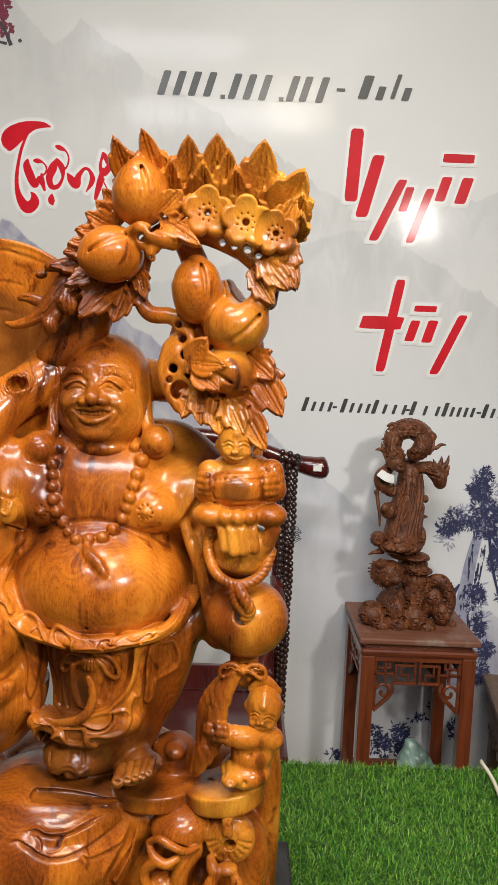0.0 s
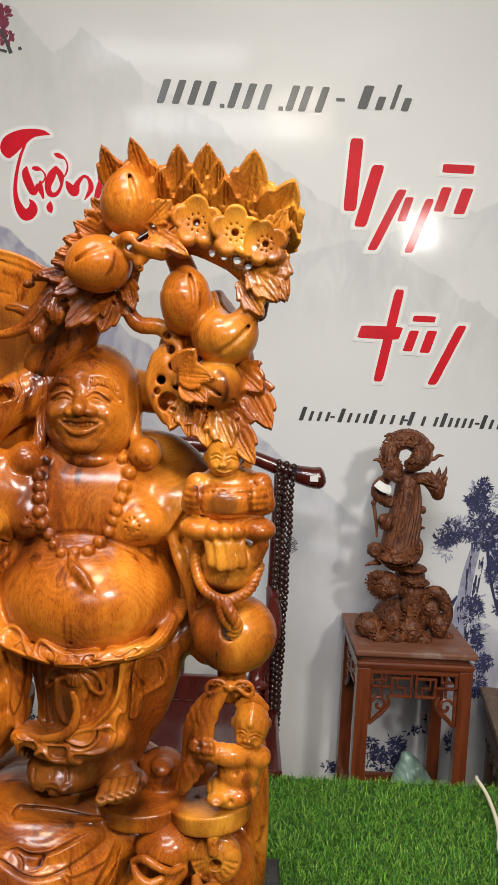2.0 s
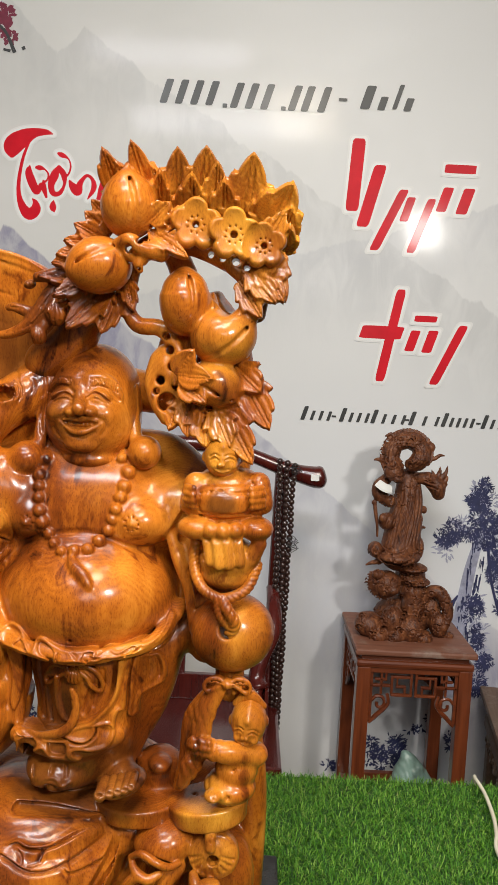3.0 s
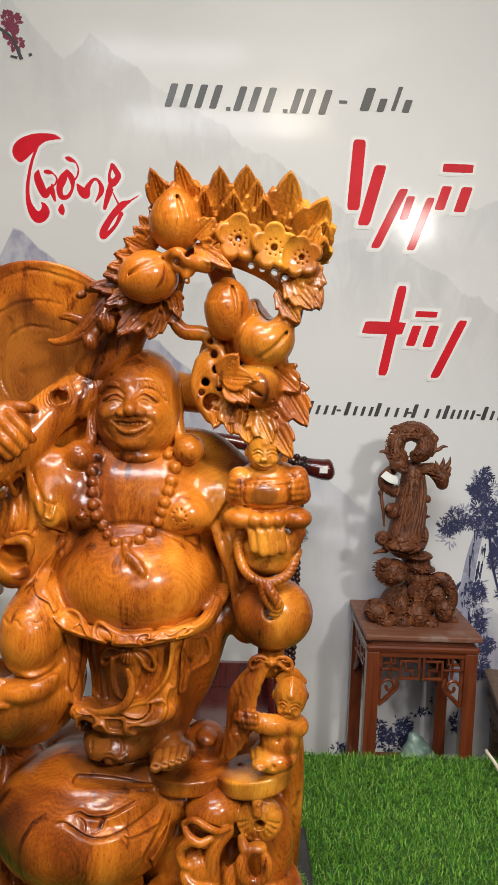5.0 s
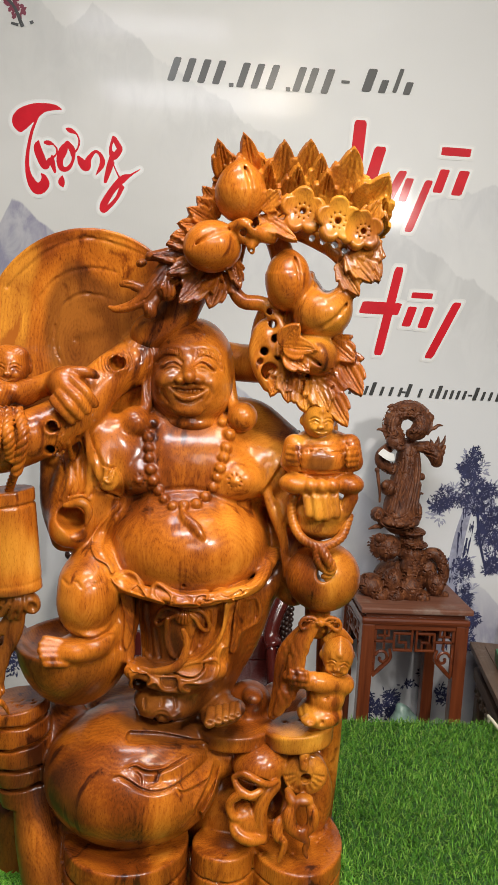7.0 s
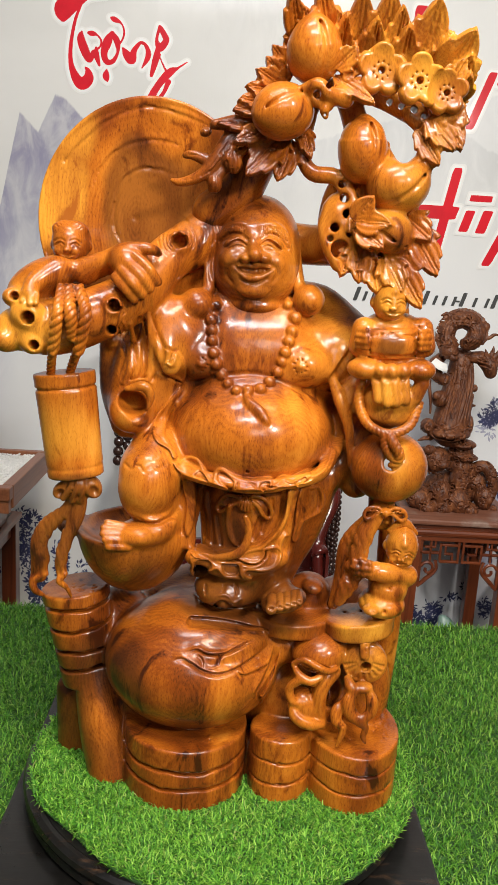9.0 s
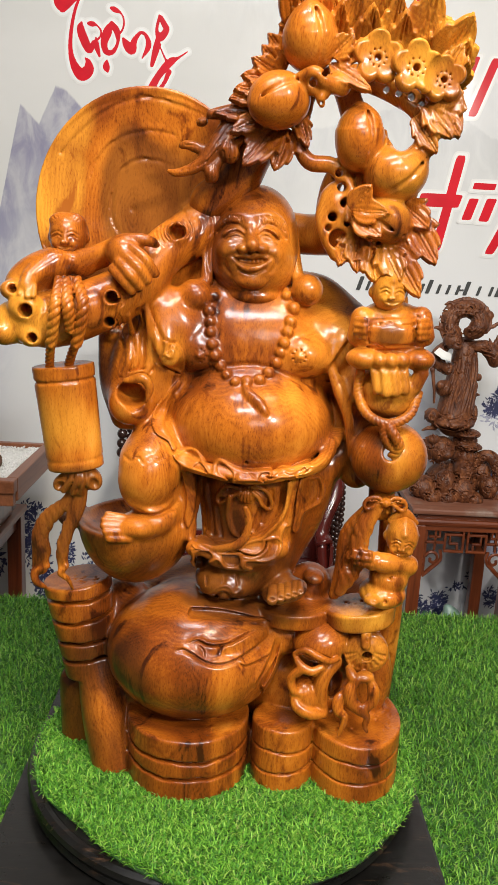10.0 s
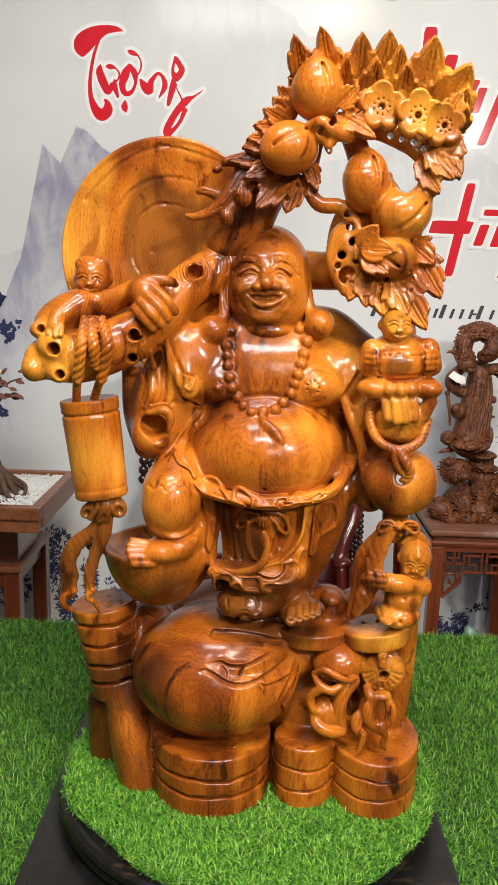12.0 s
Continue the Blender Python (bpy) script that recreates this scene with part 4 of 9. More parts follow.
for a0, a1, a2, a3 in ((visage.on((-0.079, 1.35, 1.587), 0), visage.on((-0.068, 1.35, 1.596), 0), visage.on((-0.054, 1.35, 1.598), 0), visage.on((-0.043, 1.35, 1.591), 0)), (visage.on((-0.024, 1.35, 1.594), 0), visage.on((-0.013, 1.35, 1.6), 0), visage.on((-0, 1.35, 1.595), 0), visage.on((0.011, 1.35, 1.583), 0))):
    visage.limb([a0, a1, a2, a3], 0.0019, 0.003, True)
for a0, a1, lean in (((-0.075, 1.378, 1.593), (-0.045, 1.372, 1.598), -0.3), ((-0.024, 1.372, 1.599), (0.01, 1.38, 1.592), 0.3)):
    for i in range(15):
        f_ = i / 14
        q = [a0[j] + (a1[j] - a0[j]) * f_ for j in range(3)]
        q[2] += 0.004 * math.sin(f_ * 3.14)
        q0, q1 = visage.on(q), visage.on((q[0] + 0.004 * lean * (1 + f_), q[1], q[2] + 0.011))
        visage.limb([q0, q1], [0.0006, 0.0009], 0.001, True)
# laughing mouth with teeth, lips, chin
visage.limb([visage.on((-0.06, 1.35, 1.557), 0), visage.on((-0.047, 1.35, 1.552), 0), visage.on((-0.033, 1.35, 1.55), 0), visage.on((-0.019, 1.35, 1.552), 0), visage.on((-0.007, 1.35, 1.556), 0)], [0.001, 0.004, 0.0052, 0.004, 0.001], 0.002, True, flat=1.5)
teeth = [visage.on((-0.047, 1.35, 1.552), 0.001), visage.on((-0.033, 1.35, 1.551), 0.001), visage.on((-0.019, 1.35, 1.552), 0.001)]
visage.limb(teeth, 0.0026, 0.001)
for f_ in (0.12, 0.3, 0.5, 0.7, 0.88):
    q = [teeth[0][j] + (teeth[2][j] - teeth[0][j]) * f_ for j in range(3)]
    q = visage.on((q[0], q[1], q[2] - 0.0012))
    visage.limb([q, (q[0], q[1], q[2] + 0.006)], 0.0006, 0.001, True)
visage.limb([visage.on((-0.055, 1.35, 1.557), 0.001), visage.on((-0.043, 1.35, 1.559), 0.001), visage.on((-0.033, 1.35, 1.557), 0.001), visage.on((-0.024, 1.35, 1.56), 0.001), visage.on((-0.012, 1.35, 1.557), 0.001)], [0.0012, 0.0024, 0.002, 0.0024, 0.0012], 0.003)
visage.limb([visage.on((-0.05, 1.35, 1.547), 0), visage.on((-0.041, 1.35, 1.542), 0.001), visage.on((-0.031, 1.35, 1.542), 0.001), visage.on((-0.022, 1.35, 1.544), 0.001), visage.on((-0.013, 1.35, 1.549), 0)], [0.0016, 0.0032, 0.0036, 0.0032, 0.0016], 0.003)
visage.limb([visage.on((-0.049, 1.35, 1.54), 0), visage.on((-0.032, 1.35, 1.535), 0), visage.on((-0.014, 1.35, 1.542), 0)], 0.0016, 0.004, True)
visage.limb([visage.on((-0.052, 1.35, 1.561), 0), visage.on((-0.064, 1.35, 1.556), 0), visage.on((-0.068, 1.35, 1.545), 0), visage.on((-0.061, 1.35, 1.536), 0)], [0.001, 0.0016, 0.0016, 0.0008], 0.005, True)
visage.limb([visage.on((-0.012, 1.35, 1.561), 0), visage.on((-0.003, 1.35, 1.557), 0), visage.on((-0, 1.35, 1.548), 0), visage.on((-0.006, 1.35, 1.539), 0)], [0.001, 0.0016, 0.0016, 0.0008], 0.005, True)
visage.ball(visage.on((-0.032, 1.35, 1.526), -0.01), (0.0232, 0.015, 0.0104), 0.006)
visage.limb([visage.on((-0.055, 1.35, 1.525), 0), visage.on((-0.043, 1.35, 1.516), 0), visage.on((-0.03, 1.35, 1.514), 0), visage.on((-0.018, 1.35, 1.516), 0), visage.on((-0.009, 1.35, 1.525), 0)], [0.0008, 0.0016, 0.0016, 0.0016, 0.0008], 0.003, True)
# long ears
for top, mid, low in (((-0.087, 1.43, 1.597), (-0.092, 1.416, 1.555), (-0.094, 1.404, 1.523)), ((0.024, 1.43, 1.601), (0.028, 1.418, 1.559), (0.034, 1.404, 1.531))):
    c.limb([top, mid, low], [0.0072, 0.0088, 0.0088], 0.008)
c.limb([c.on((-0.088, 1.35, 1.58), 0), c.on((-0.091, 1.35, 1.556), 0), c.on((-0.088, 1.35, 1.537), 0)], 0.0024, 0.003, True)
c.ball((-0.108, 1.398, 1.501), (0.024, 0.026, 0.0232), 0.004)
c.ball((0.047, 1.398, 1.516), (0.0224, 0.026, 0.0224), 0.004)
for q0, q1 in ((c.on((-0.08, 1.35, 1.516), 0.002), c.on((-0.079, 1.35, 1.504), 0.004)), (c.on((0.015, 1.35, 1.521), 0.002), c.on((0.016, 1.35, 1.51), 0.004))):
    c.limb([q0, q1], [0.0024, 0.0072], 0.002)

# string of beads
for q, r in ((c.on((-0.085, 1.35, 1.484), 0.002), 11), (c.on((-0.084, 1.35, 1.47), 0.002), 9.5), (c.on((-0.083, 1.35, 1.456), 0.002), 9.5), (c.on((-0.08, 1.35, 1.44), 0.002), 10), (c.on((-0.076, 1.35, 1.425), 0.002), 10.5), (c.on((-0.068, 1.35, 1.411), 0.002), 10), (c.on((-0.059, 1.35, 1.399), 0.002), 9.5), (c.on((-0.047, 1.35, 1.39), 0.002), 9.5), (c.on((-0.031, 1.35, 1.391), 0.003), 10.5), (c.on((-0.014, 1.35, 1.394), 0.002), 10.5), (c.on((-0.002, 1.35, 1.405), 0.002), 10.5), (c.on((0.008, 1.35, 1.419), 0.002), 10), (c.on((0.013, 1.35, 1.433), 0.002), 9.5), (c.on((0.017, 1.35, 1.446), 0.002), 10), (c.on((0.021, 1.35, 1.461), 0.002), 10.5), (c.on((0.024, 1.35, 1.475), 0.002), 11), (c.on((0.027, 1.35, 1.493), 0.002), 12)):
    c.ball(q, r * 0.0008, 0.001)
c.limb([c.on((-0.033, 1.35, 1.384), 0.001), c.on((-0.027, 1.35, 1.373), 0.002), c.on((-0.014, 1.35, 1.362), 0.002), c.on((-0.004, 1.35, 1.349), 0.001), c.on((-0.002, 1.35, 1.342), 0)], [0.004, 0.0072, 0.008, 0.0048, 0.0016], 0.002, flat=0.7)
for o in (-1, 0, 1):
    c.limb([c.on((-0.031, 1.35, 1.378), 0.006), c.on((-0.021, 1.35, 1.366), 0.007), c.on((-0.005, 1.35, 1.35), 0.004)] if o == 0 else ([c.on((-0.035, 1.35, 1.376), 0.005), c.on((-0.025, 1.35, 1.363), 0.006), c.on((-0.008, 1.35, 1.349), 0.004)] if o < 0 else [c.on((-0.026, 1.35, 1.379), 0.005), c.on((-0.016, 1.35, 1.37), 0.006), c.on((-0.003, 1.35, 1.354), 0.004)]), 0.0012, 0.001, True)

# smooth core of the belt and the skirt below it
hem = smooth_line([(-0.146, 1.380, 1.296), (-0.119, 1.345, 1.277), (-0.083, 1.321, 1.270), (-0.024, 1.306, 1.265), (0.034, 1.314, 1.272), (0.077, 1.338, 1.283), (0.106, 1.388, 1.315)], 14)
c.limb([(-0.007, 1.425, 1.24), (-0.008, 1.418, 1.182), (-0.015, 1.412, 1.127)], [0.0944, 0.0816, 0.072], 0.01)
c.limb([(0.077, 1.41, 1.251), (0.061, 1.415, 1.176), (0.032, 1.412, 1.11)], [0.0352, 0.0304, 0.024], 0.015)
c.limb([(-0.108, 1.380, 1.264), (-0.104, 1.374, 1.205), (-0.104, 1.366, 1.160)], [0.0170, 0.0150, 0.0100], 0.008)
c.limb([(q[0], q[1] + 0.004, q[2]) for q in hem], 0.0095, 0.012, flat=0.6, steps=2)
c.ball((-0.044, 1.385, 1.09), (0.0496, 0.055, 0.0288), 0.01)
c.limb([(-0.096, 1.346, 1.146), (-0.053, 1.340, 1.136), (-0.012, 1.340, 1.138), (0.03, 1.348, 1.150)], [0.011, 0.015, 0.015, 0.011], 0.014, flat=0.8)

# standing foot on a flat stone
c.drum((0.061, 1.385, 1.026), (0.06, 1.385, 1.052), 0.0544, 0.0592, 0.005, squash=0.85)
c.ball((0.082, 1.425, 1.070), (0.034, 0.034, 0.030), 0.012)
c.ball((0.085, 1.392, 1.092), (0.016, 0.020, 0.0112), 0.006)
c.ball((0.154, 1.47, 1.041), (0.056, 0.07, 0.032), 0.01)

# sleeve of the raised arm
c.limb([(-0.15, 1.42, 1.47), (-0.184, 1.41, 1.419), (-0.199, 1.4, 1.364)], [0.0368, 0.0384, 0.032], 0.015)
c.limb([(-0.228, 1.43, 1.432), (-0.219, 1.42, 1.373), (-0.206, 1.41, 1.323)], [0.0208, 0.0256, 0.0208], 0.012)
c.ball((-0.193, 1.378, 1.349), (0.032, 0.034, 0.032), 0.010, (0, 20, 0))
c.limb([(-0.197, 1.352, 1.383), (-0.174, 1.35, 1.389), (-0.164, 1.352, 1.376), (-0.168, 1.352, 1.358)], [0.0048, 0.0072, 0.0064, 0.004], 0.006)
c.ball((-0.19, 1.345, 1.364), (0.0216, 0.062, 0.0152), 0.003, (0, 24, 0), True)
c.ball((-0.183, 1.334, 1.349), (0.0128, 0.022, 0.0112), 0.006, (0, 24, 0), True)
c.limb([(-0.16, 1.375, 1.48), (-0.151, 1.366, 1.45), (-0.139, 1.358, 1.419)], [0.0128, 0.016, 0.0144], 0.008, flat=0.6)
# carved rosette on the knee
for line in ([c.on((-0.197, 1.35, 1.278), 0), c.on((-0.188, 1.35, 1.271), 0), c.on((-0.178, 1.35, 1.277), 0), c.on((-0.169, 1.35, 1.267), 0), c.on((-0.16, 1.35, 1.277), 0), c.on((-0.15, 1.35, 1.273), 0), c.on((-0.14, 1.35, 1.281), 0)], [c.on((-0.127, 1.35, 1.213), 0), c.on((-0.143, 1.35, 1.198), 0), c.on((-0.164, 1.35, 1.195), 0), c.on((-0.177, 1.35, 1.2), 0)]):
    c.limb(line, 0.0014, 0.002, True, steps=4)
# folds of the other sleeve, cloth over the elbow
c.crease([c.on((0.112, 1.35, 1.468), 0), c.on((0.097, 1.35, 1.445), 0), c.on((0.083, 1.35, 1.419), 0), c.on((0.077, 1.35, 1.406), 0)], 0.004, 0.005, 0.012, 0.010)
c.crease([c.on((0.074, 1.35, 1.396), 0), c.on((0.093, 1.35, 1.4), 0), c.on((0.109, 1.35, 1.415), 0), c.on((0.115, 1.35, 1.436), 0)], 0.004, 0.006, 0.012, 0.010)

# carrying branch with its knots, from the gnarled end to behind the head
c.limb([(-0.342, 1.342, 1.458), (-0.294, 1.345, 1.462), (-0.243, 1.352, 1.481), (-0.194, 1.375, 1.509), (-0.15, 1.408, 1.562), (-0.098, 1.445, 1.598)], [0.0288, 0.0368, 0.0368, 0.0352, 0.032, 0.0368], 0.008)
c.limb([(-0.099, 1.45, 1.598), (-0.026, 1.5, 1.6), (0.044, 1.47, 1.593), (0.084, 1.44, 1.595)], [0.0368, 0.032, 0.0288, 0.0304], 0.012)
c.ball((-0.354, 1.332, 1.446), (0.0176, 0.026, 0.0192), 0.006)
c.ball((-0.323, 1.322, 1.479), (0.024, 0.022, 0.0208), 0.006)
c.ball((-0.318, 1.324, 1.442), (0.016, 0.018, 0.0144), 0.006)
c.ball((-0.344, 1.33, 1.5), (0.0144, 0.02, 0.0128), 0.005)
for q, r in (((-0.321, 1.305, 1.476), 11), ((-0.314, 1.306, 1.441), 8), ((-0.34, 1.312, 1.502), 7), ((-0.213, 1.312, 1.497), 10), (c.on((-0.221, 1.35, 1.463), -0.001), 8), ((-0.136, 1.372, 1.585), 12), ((-0.138, 1.376, 1.561), 0)):
    if r:
        c.ball((q[0], q[1] + 0.011, q[2]), (r * 0.00120, 0.010, r * 0.00120), 0.008)
        c.limb([(q[0] + 0.002, q[1] - 0.03, q[2]), (q[0], q[1] + 0.036, q[2])], r * 0.0008, 0.002, True)
for q, r in (((-0.301, 1.302, 1.483), 14), ((-0.298, 1.302, 1.485), 22), ((-0.295, 1.304, 1.486), 30), ((-0.197, 1.318, 1.499), 16), ((-0.193, 1.322, 1.5), 24), ((-0.189, 1.322, 1.502), 32), ((-0.197, 1.318, 1.465), 14), ((-0.193, 1.318, 1.465), 22), ((-0.157, 1.378, 1.586), 30), ((-0.151, 1.378, 1.594), 40), ((-0.114, 1.392, 1.595), 18), ((-0.108, 1.396, 1.597), 28)):
    arc = [(q[0] + r * 0.0008 * math.cos(a), q[1] + 0.0003 * r * abs(a) * 0.3, q[2] + r * 0.0008 * math.sin(a)) for a in np.linspace(-1.1, 1.1, 5)]
    c.crease([c.on(p) for p in arc], 0.0016, 0.0034, 0.006, 0.0040)

# fist on the branch
c.ball((-0.198, 1.352, 1.552), (0.0288, 0.028, 0.0256), 0.008, (0, 40, 0))
for q0, q1, q2 in (((-0.19, 1.334, 1.563), (-0.17, 1.322, 1.548), (-0.157, 1.33, 1.53)), ((-0.198, 1.33, 1.553), (-0.179, 1.317, 1.538), (-0.166, 1.324, 1.521)), ((-0.204, 1.328, 1.543), (-0.188, 1.314, 1.528), (-0.176, 1.322, 1.513)), ((-0.212, 1.33, 1.533), (-0.197, 1.318, 1.52), (-0.187, 1.324, 1.507))):
    c.limb([q0, q1, q2], [0.0072, 0.0072, 0.0064], 0.0015)
c.limb([(-0.197, 1.345, 1.57), (-0.174, 1.342, 1.572), (-0.16, 1.352, 1.568)], [0.0096, 0.008, 0.0064], 0.003)
c.limb([(-0.2, 1.37, 1.557), (-0.231, 1.375, 1.548), (-0.259, 1.37, 1.531)], [0.0176, 0.0136, 0.012], 0.008)

# small rider lying on the branch
c.ball((-0.282, 1.377, 1.573), (0.0192, 0.022, 0.024), 0.004)
c.ball((-0.314, 1.365, 1.524), (0.0528, 0.034, 0.0264), 0.01, (0, -28, 0))
c.limb([(-0.266, 1.365, 1.539), (-0.237, 1.362, 1.552), (-0.209, 1.362, 1.565)], [0.016, 0.012, 0.012], 0.006)
c.limb([(-0.294, 1.35, 1.539), (-0.317, 1.33, 1.519), (-0.32, 1.318, 1.506)], [0.0144, 0.012, 0.0112], 0.006)
for q0, q1 in (((-0.325, 1.318, 1.508), (-0.327, 1.308, 1.496)), ((-0.317, 1.314, 1.507), (-0.317, 1.304, 1.494)), ((-0.31, 1.314, 1.507), (-0.309, 1.305, 1.495))):
    c.limb([q0, q1], 0.004, 0.001)

# rope round the branch, and the barrel it carries
cords = Carving((-0.325, 1.278, 1.380), (-0.215, 1.375, 1.530), 0.0011)
for top, mid, low in (((-0.282, 1.336, 1.515), (-0.279, 1.296, 1.483), (-0.289, 1.312, 1.433)), ((-0.273, 1.336, 1.516), (-0.263, 1.294, 1.488), (-0.262, 1.308, 1.453)), ((-0.261, 1.336, 1.516), (-0.244, 1.297, 1.487), (-0.256, 1.312, 1.434))):
    cords.rope([top, mid, low], 0.0078, 3.2, 0.0003)
for top, low in (((-0.289, 1.312, 1.438), (-0.301, 1.352, 1.395)), ((-0.256, 1.312, 1.439), (-0.276, 1.352, 1.399))):
    cords.rope([top, ((top[0] + low[0]) / 2, 1.330, (top[2] + low[2]) / 2), low], 0.0060, 2.4, 0.0003)
BT, BB = (-0.285, 1.362, 1.401), (-0.267, 1.362, 1.255)
c.drum(BB, BT, 0.0392, 0.0424, 0.002, edge=0.002, squash=0.9)
for f_ in (0.10, 0.86):
    q = tuple(BB[i] + (BT[i] - BB[i]) * f_ for i in range(3))
    c.groove(q, BT, 0.0405, 0.0019, 0.9)
# gathered cloth under the barrel: two drooping loops, pleats and two curling ends
c.ball((-0.265, 1.36, 1.25), (0.0208, 0.022, 0.0128), 0.005)
c.ball((-0.283, 1.352, 1.235), (0.016, 0.014, 0.012), 0.004, (0, -38, 0))
c.ball((-0.285, 1.338, 1.231), (0.0088, 0.012, 0.0072), 0.003, (0, -38, 0), True)
c.ball((-0.243, 1.354, 1.241), (0.0136, 0.015, 0.0176), 0.004, (0, -28, 0))
c.ball((-0.237, 1.34, 1.236), (0.0064, 0.010, 0.0096), 0.003, (0, -28, 0), True)
for q0, q1, q2 in (((-0.267, 1.341, 1.256), (-0.27, 1.338, 1.243), (-0.281, 1.345, 1.225)), ((-0.26, 1.339, 1.257), (-0.261, 1.336, 1.242), (-0.268, 1.344, 1.222)), ((-0.255, 1.341, 1.256), (-0.253, 1.338, 1.241), (-0.258, 1.346, 1.222))):
    c.limb([q0, q1, q2], [0.0032, 0.004, 0.0048], 0.002)
c.limb([(-0.266, 1.352, 1.233), (-0.278, 1.355, 1.206), (-0.305, 1.36, 1.18), (-0.319, 1.363, 1.153), (-0.319, 1.366, 1.125), (-0.322, 1.37, 1.097)], [0.008, 0.0088, 0.012, 0.0128, 0.0136, 0.012], 0.004, flat=0.55)
c.limb([(-0.31, 1.366, 1.101), (-0.329, 1.366, 1.092), (-0.327, 1.368, 1.074), (-0.316, 1.376, 1.063)], [0.004, 0.0056, 0.0056, 0.0032], 0.003)
c.limb([(-0.257, 1.352, 1.232), (-0.263, 1.352, 1.199), (-0.277, 1.352, 1.163), (-0.285, 1.352, 1.133), (-0.285, 1.356, 1.108)], [0.0088, 0.0112, 0.0096, 0.0088, 0.008], 0.004, flat=0.6)
c.limb([(-0.279, 1.352, 1.108), (-0.288, 1.352, 1.097), (-0.278, 1.356, 1.086), (-0.273, 1.364, 1.068)], [0.004, 0.0048, 0.004, 0.0024], 0.003)
c.limb([(-0.26, 1.338, 1.23), (-0.266, 1.336, 1.204), (-0.281, 1.34, 1.176)], 0.002, 0.003, True)
c.limb([(-0.282, 1.342, 1.206), (-0.304, 1.346, 1.18), (-0.312, 1.35, 1.149), (-0.31, 1.354, 1.117)], 0.0018, 0.004, True)

# the other sleeve and the hand that carries the child
c.limb([(0.119, 1.45, 1.437), (0.135, 1.44, 1.372), (0.139, 1.43, 1.294), (0.14, 1.42, 1.251)], [0.0384, 0.0368, 0.0384, 0.024], 0.015)
c.limb([(0.086, 1.385, 1.414), (0.099, 1.375, 1.382), (0.115, 1.37, 1.342), (0.122, 1.37, 1.29)], [0.0064, 0.0088, 0.0072, 0.0048], 0.006)
c.limb([(0.08, 1.375, 1.394), (0.095, 1.365, 1.359), (0.105, 1.368, 1.299)], 0.0032, 0.005, True)
c.limb([(0.129, 1.4, 1.388), (0.162, 1.365, 1.374)], [0.0304, 0.0288], 0.012)
c.ball((0.167, 1.352, 1.39), (0.04, 0.034, 0.0288), 0.006)
for q0, q1 in (((0.138, 1.326, 1.424), (0.144, 1.322, 1.393)), ((0.149, 1.321, 1.425), (0.155, 1.317, 1.39)), ((0.161, 1.321, 1.426), (0.167, 1.317, 1.391)), ((0.175, 1.324, 1.426), (0.18, 1.32, 1.394))):
    c.limb([q0, q1], 0.0072, 0.0015)
    c.ball((q0[0], q0[1] - 0.007, q0[2] - 0.002), (0.0042, 0.003, 0.005), 0.001, cut=True)
c.limb([(0.194, 1.335, 1.396), (0.203, 1.332, 1.416)], [0.0112, 0.0096], 0.004)
c.ball((0.165, 1.354, 1.37), (0.0376, 0.030, 0.0192), 0.006)

# child with a box in its lap
c.ball((0.153, 1.35, 1.521), (0.0184, 0.021, 0.0224), 0.004)
c.ball((0.162, 1.365, 1.476), (0.048, 0.038, 0.0336), 0.008)
c.ball((0.163, 1.362, 1.446), (0.0432, 0.032, 0.0272), 0.006)
c.limb([(0.12, 1.35, 1.484), (0.115, 1.345, 1.461)], [0.016, 0.0144], 0.006)
c.limb([(0.198, 1.35, 1.488), (0.204, 1.345, 1.465)], [0.016, 0.0144], 0.006)
c.ball((0.124, 1.338, 1.432), (0.024, 0.024, 0.0152), 0.004)
c.ball((0.198, 1.338, 1.434), (0.0224, 0.024, 0.0152), 0.004)
for q in ((0.142, 1.322, 1.433), (0.157, 1.32, 1.433), (0.173, 1.322, 1.434)):
    c.ball(q, (0.0104, 0.013, 0.0104), 0.002)
BX0, BX1 = (0.123, 1.34, 1.465), (0.193, 1.34, 1.467)
c.limb([BX0, ((BX0[0] + BX1[0]) / 2, 1.326, BX0[2] + 0.002), BX1], 0.0184, 0.002, flat=0.55)
c.drum((0.16, 1.345, 1.448), (0.157, 1.345, 1.487), 0.0352, 0.0368, 0.002, squash=0.62)
c.groove((0.16, 1.345, 1.451), (0.157, 1.345, 1.487), 0.0355, 0.0016, 0.62)
c.groove((0.158, 1.345, 1.483), (0.157, 1.345, 1.487), 0.0362, 0.0016, 0.62)
for q0, q1 in (((0.11, 1.328, 1.484), (0.119, 1.318, 1.484)), ((0.109, 1.326, 1.477), (0.119, 1.316, 1.476)), ((0.109, 1.326, 1.469), (0.12, 1.316, 1.469)), ((0.112, 1.328, 1.462), (0.121, 1.318, 1.462)), ((0.203, 1.328, 1.487), (0.19, 1.318, 1.486)), ((0.205, 1.326, 1.48), (0.191, 1.316, 1.479)), ((0.205, 1.326, 1.472), (0.191, 1.316, 1.472)), ((0.205, 1.328, 1.465), (0.192, 1.318, 1.464))):
    c.limb([q0, q1], 0.0044, 0.001)

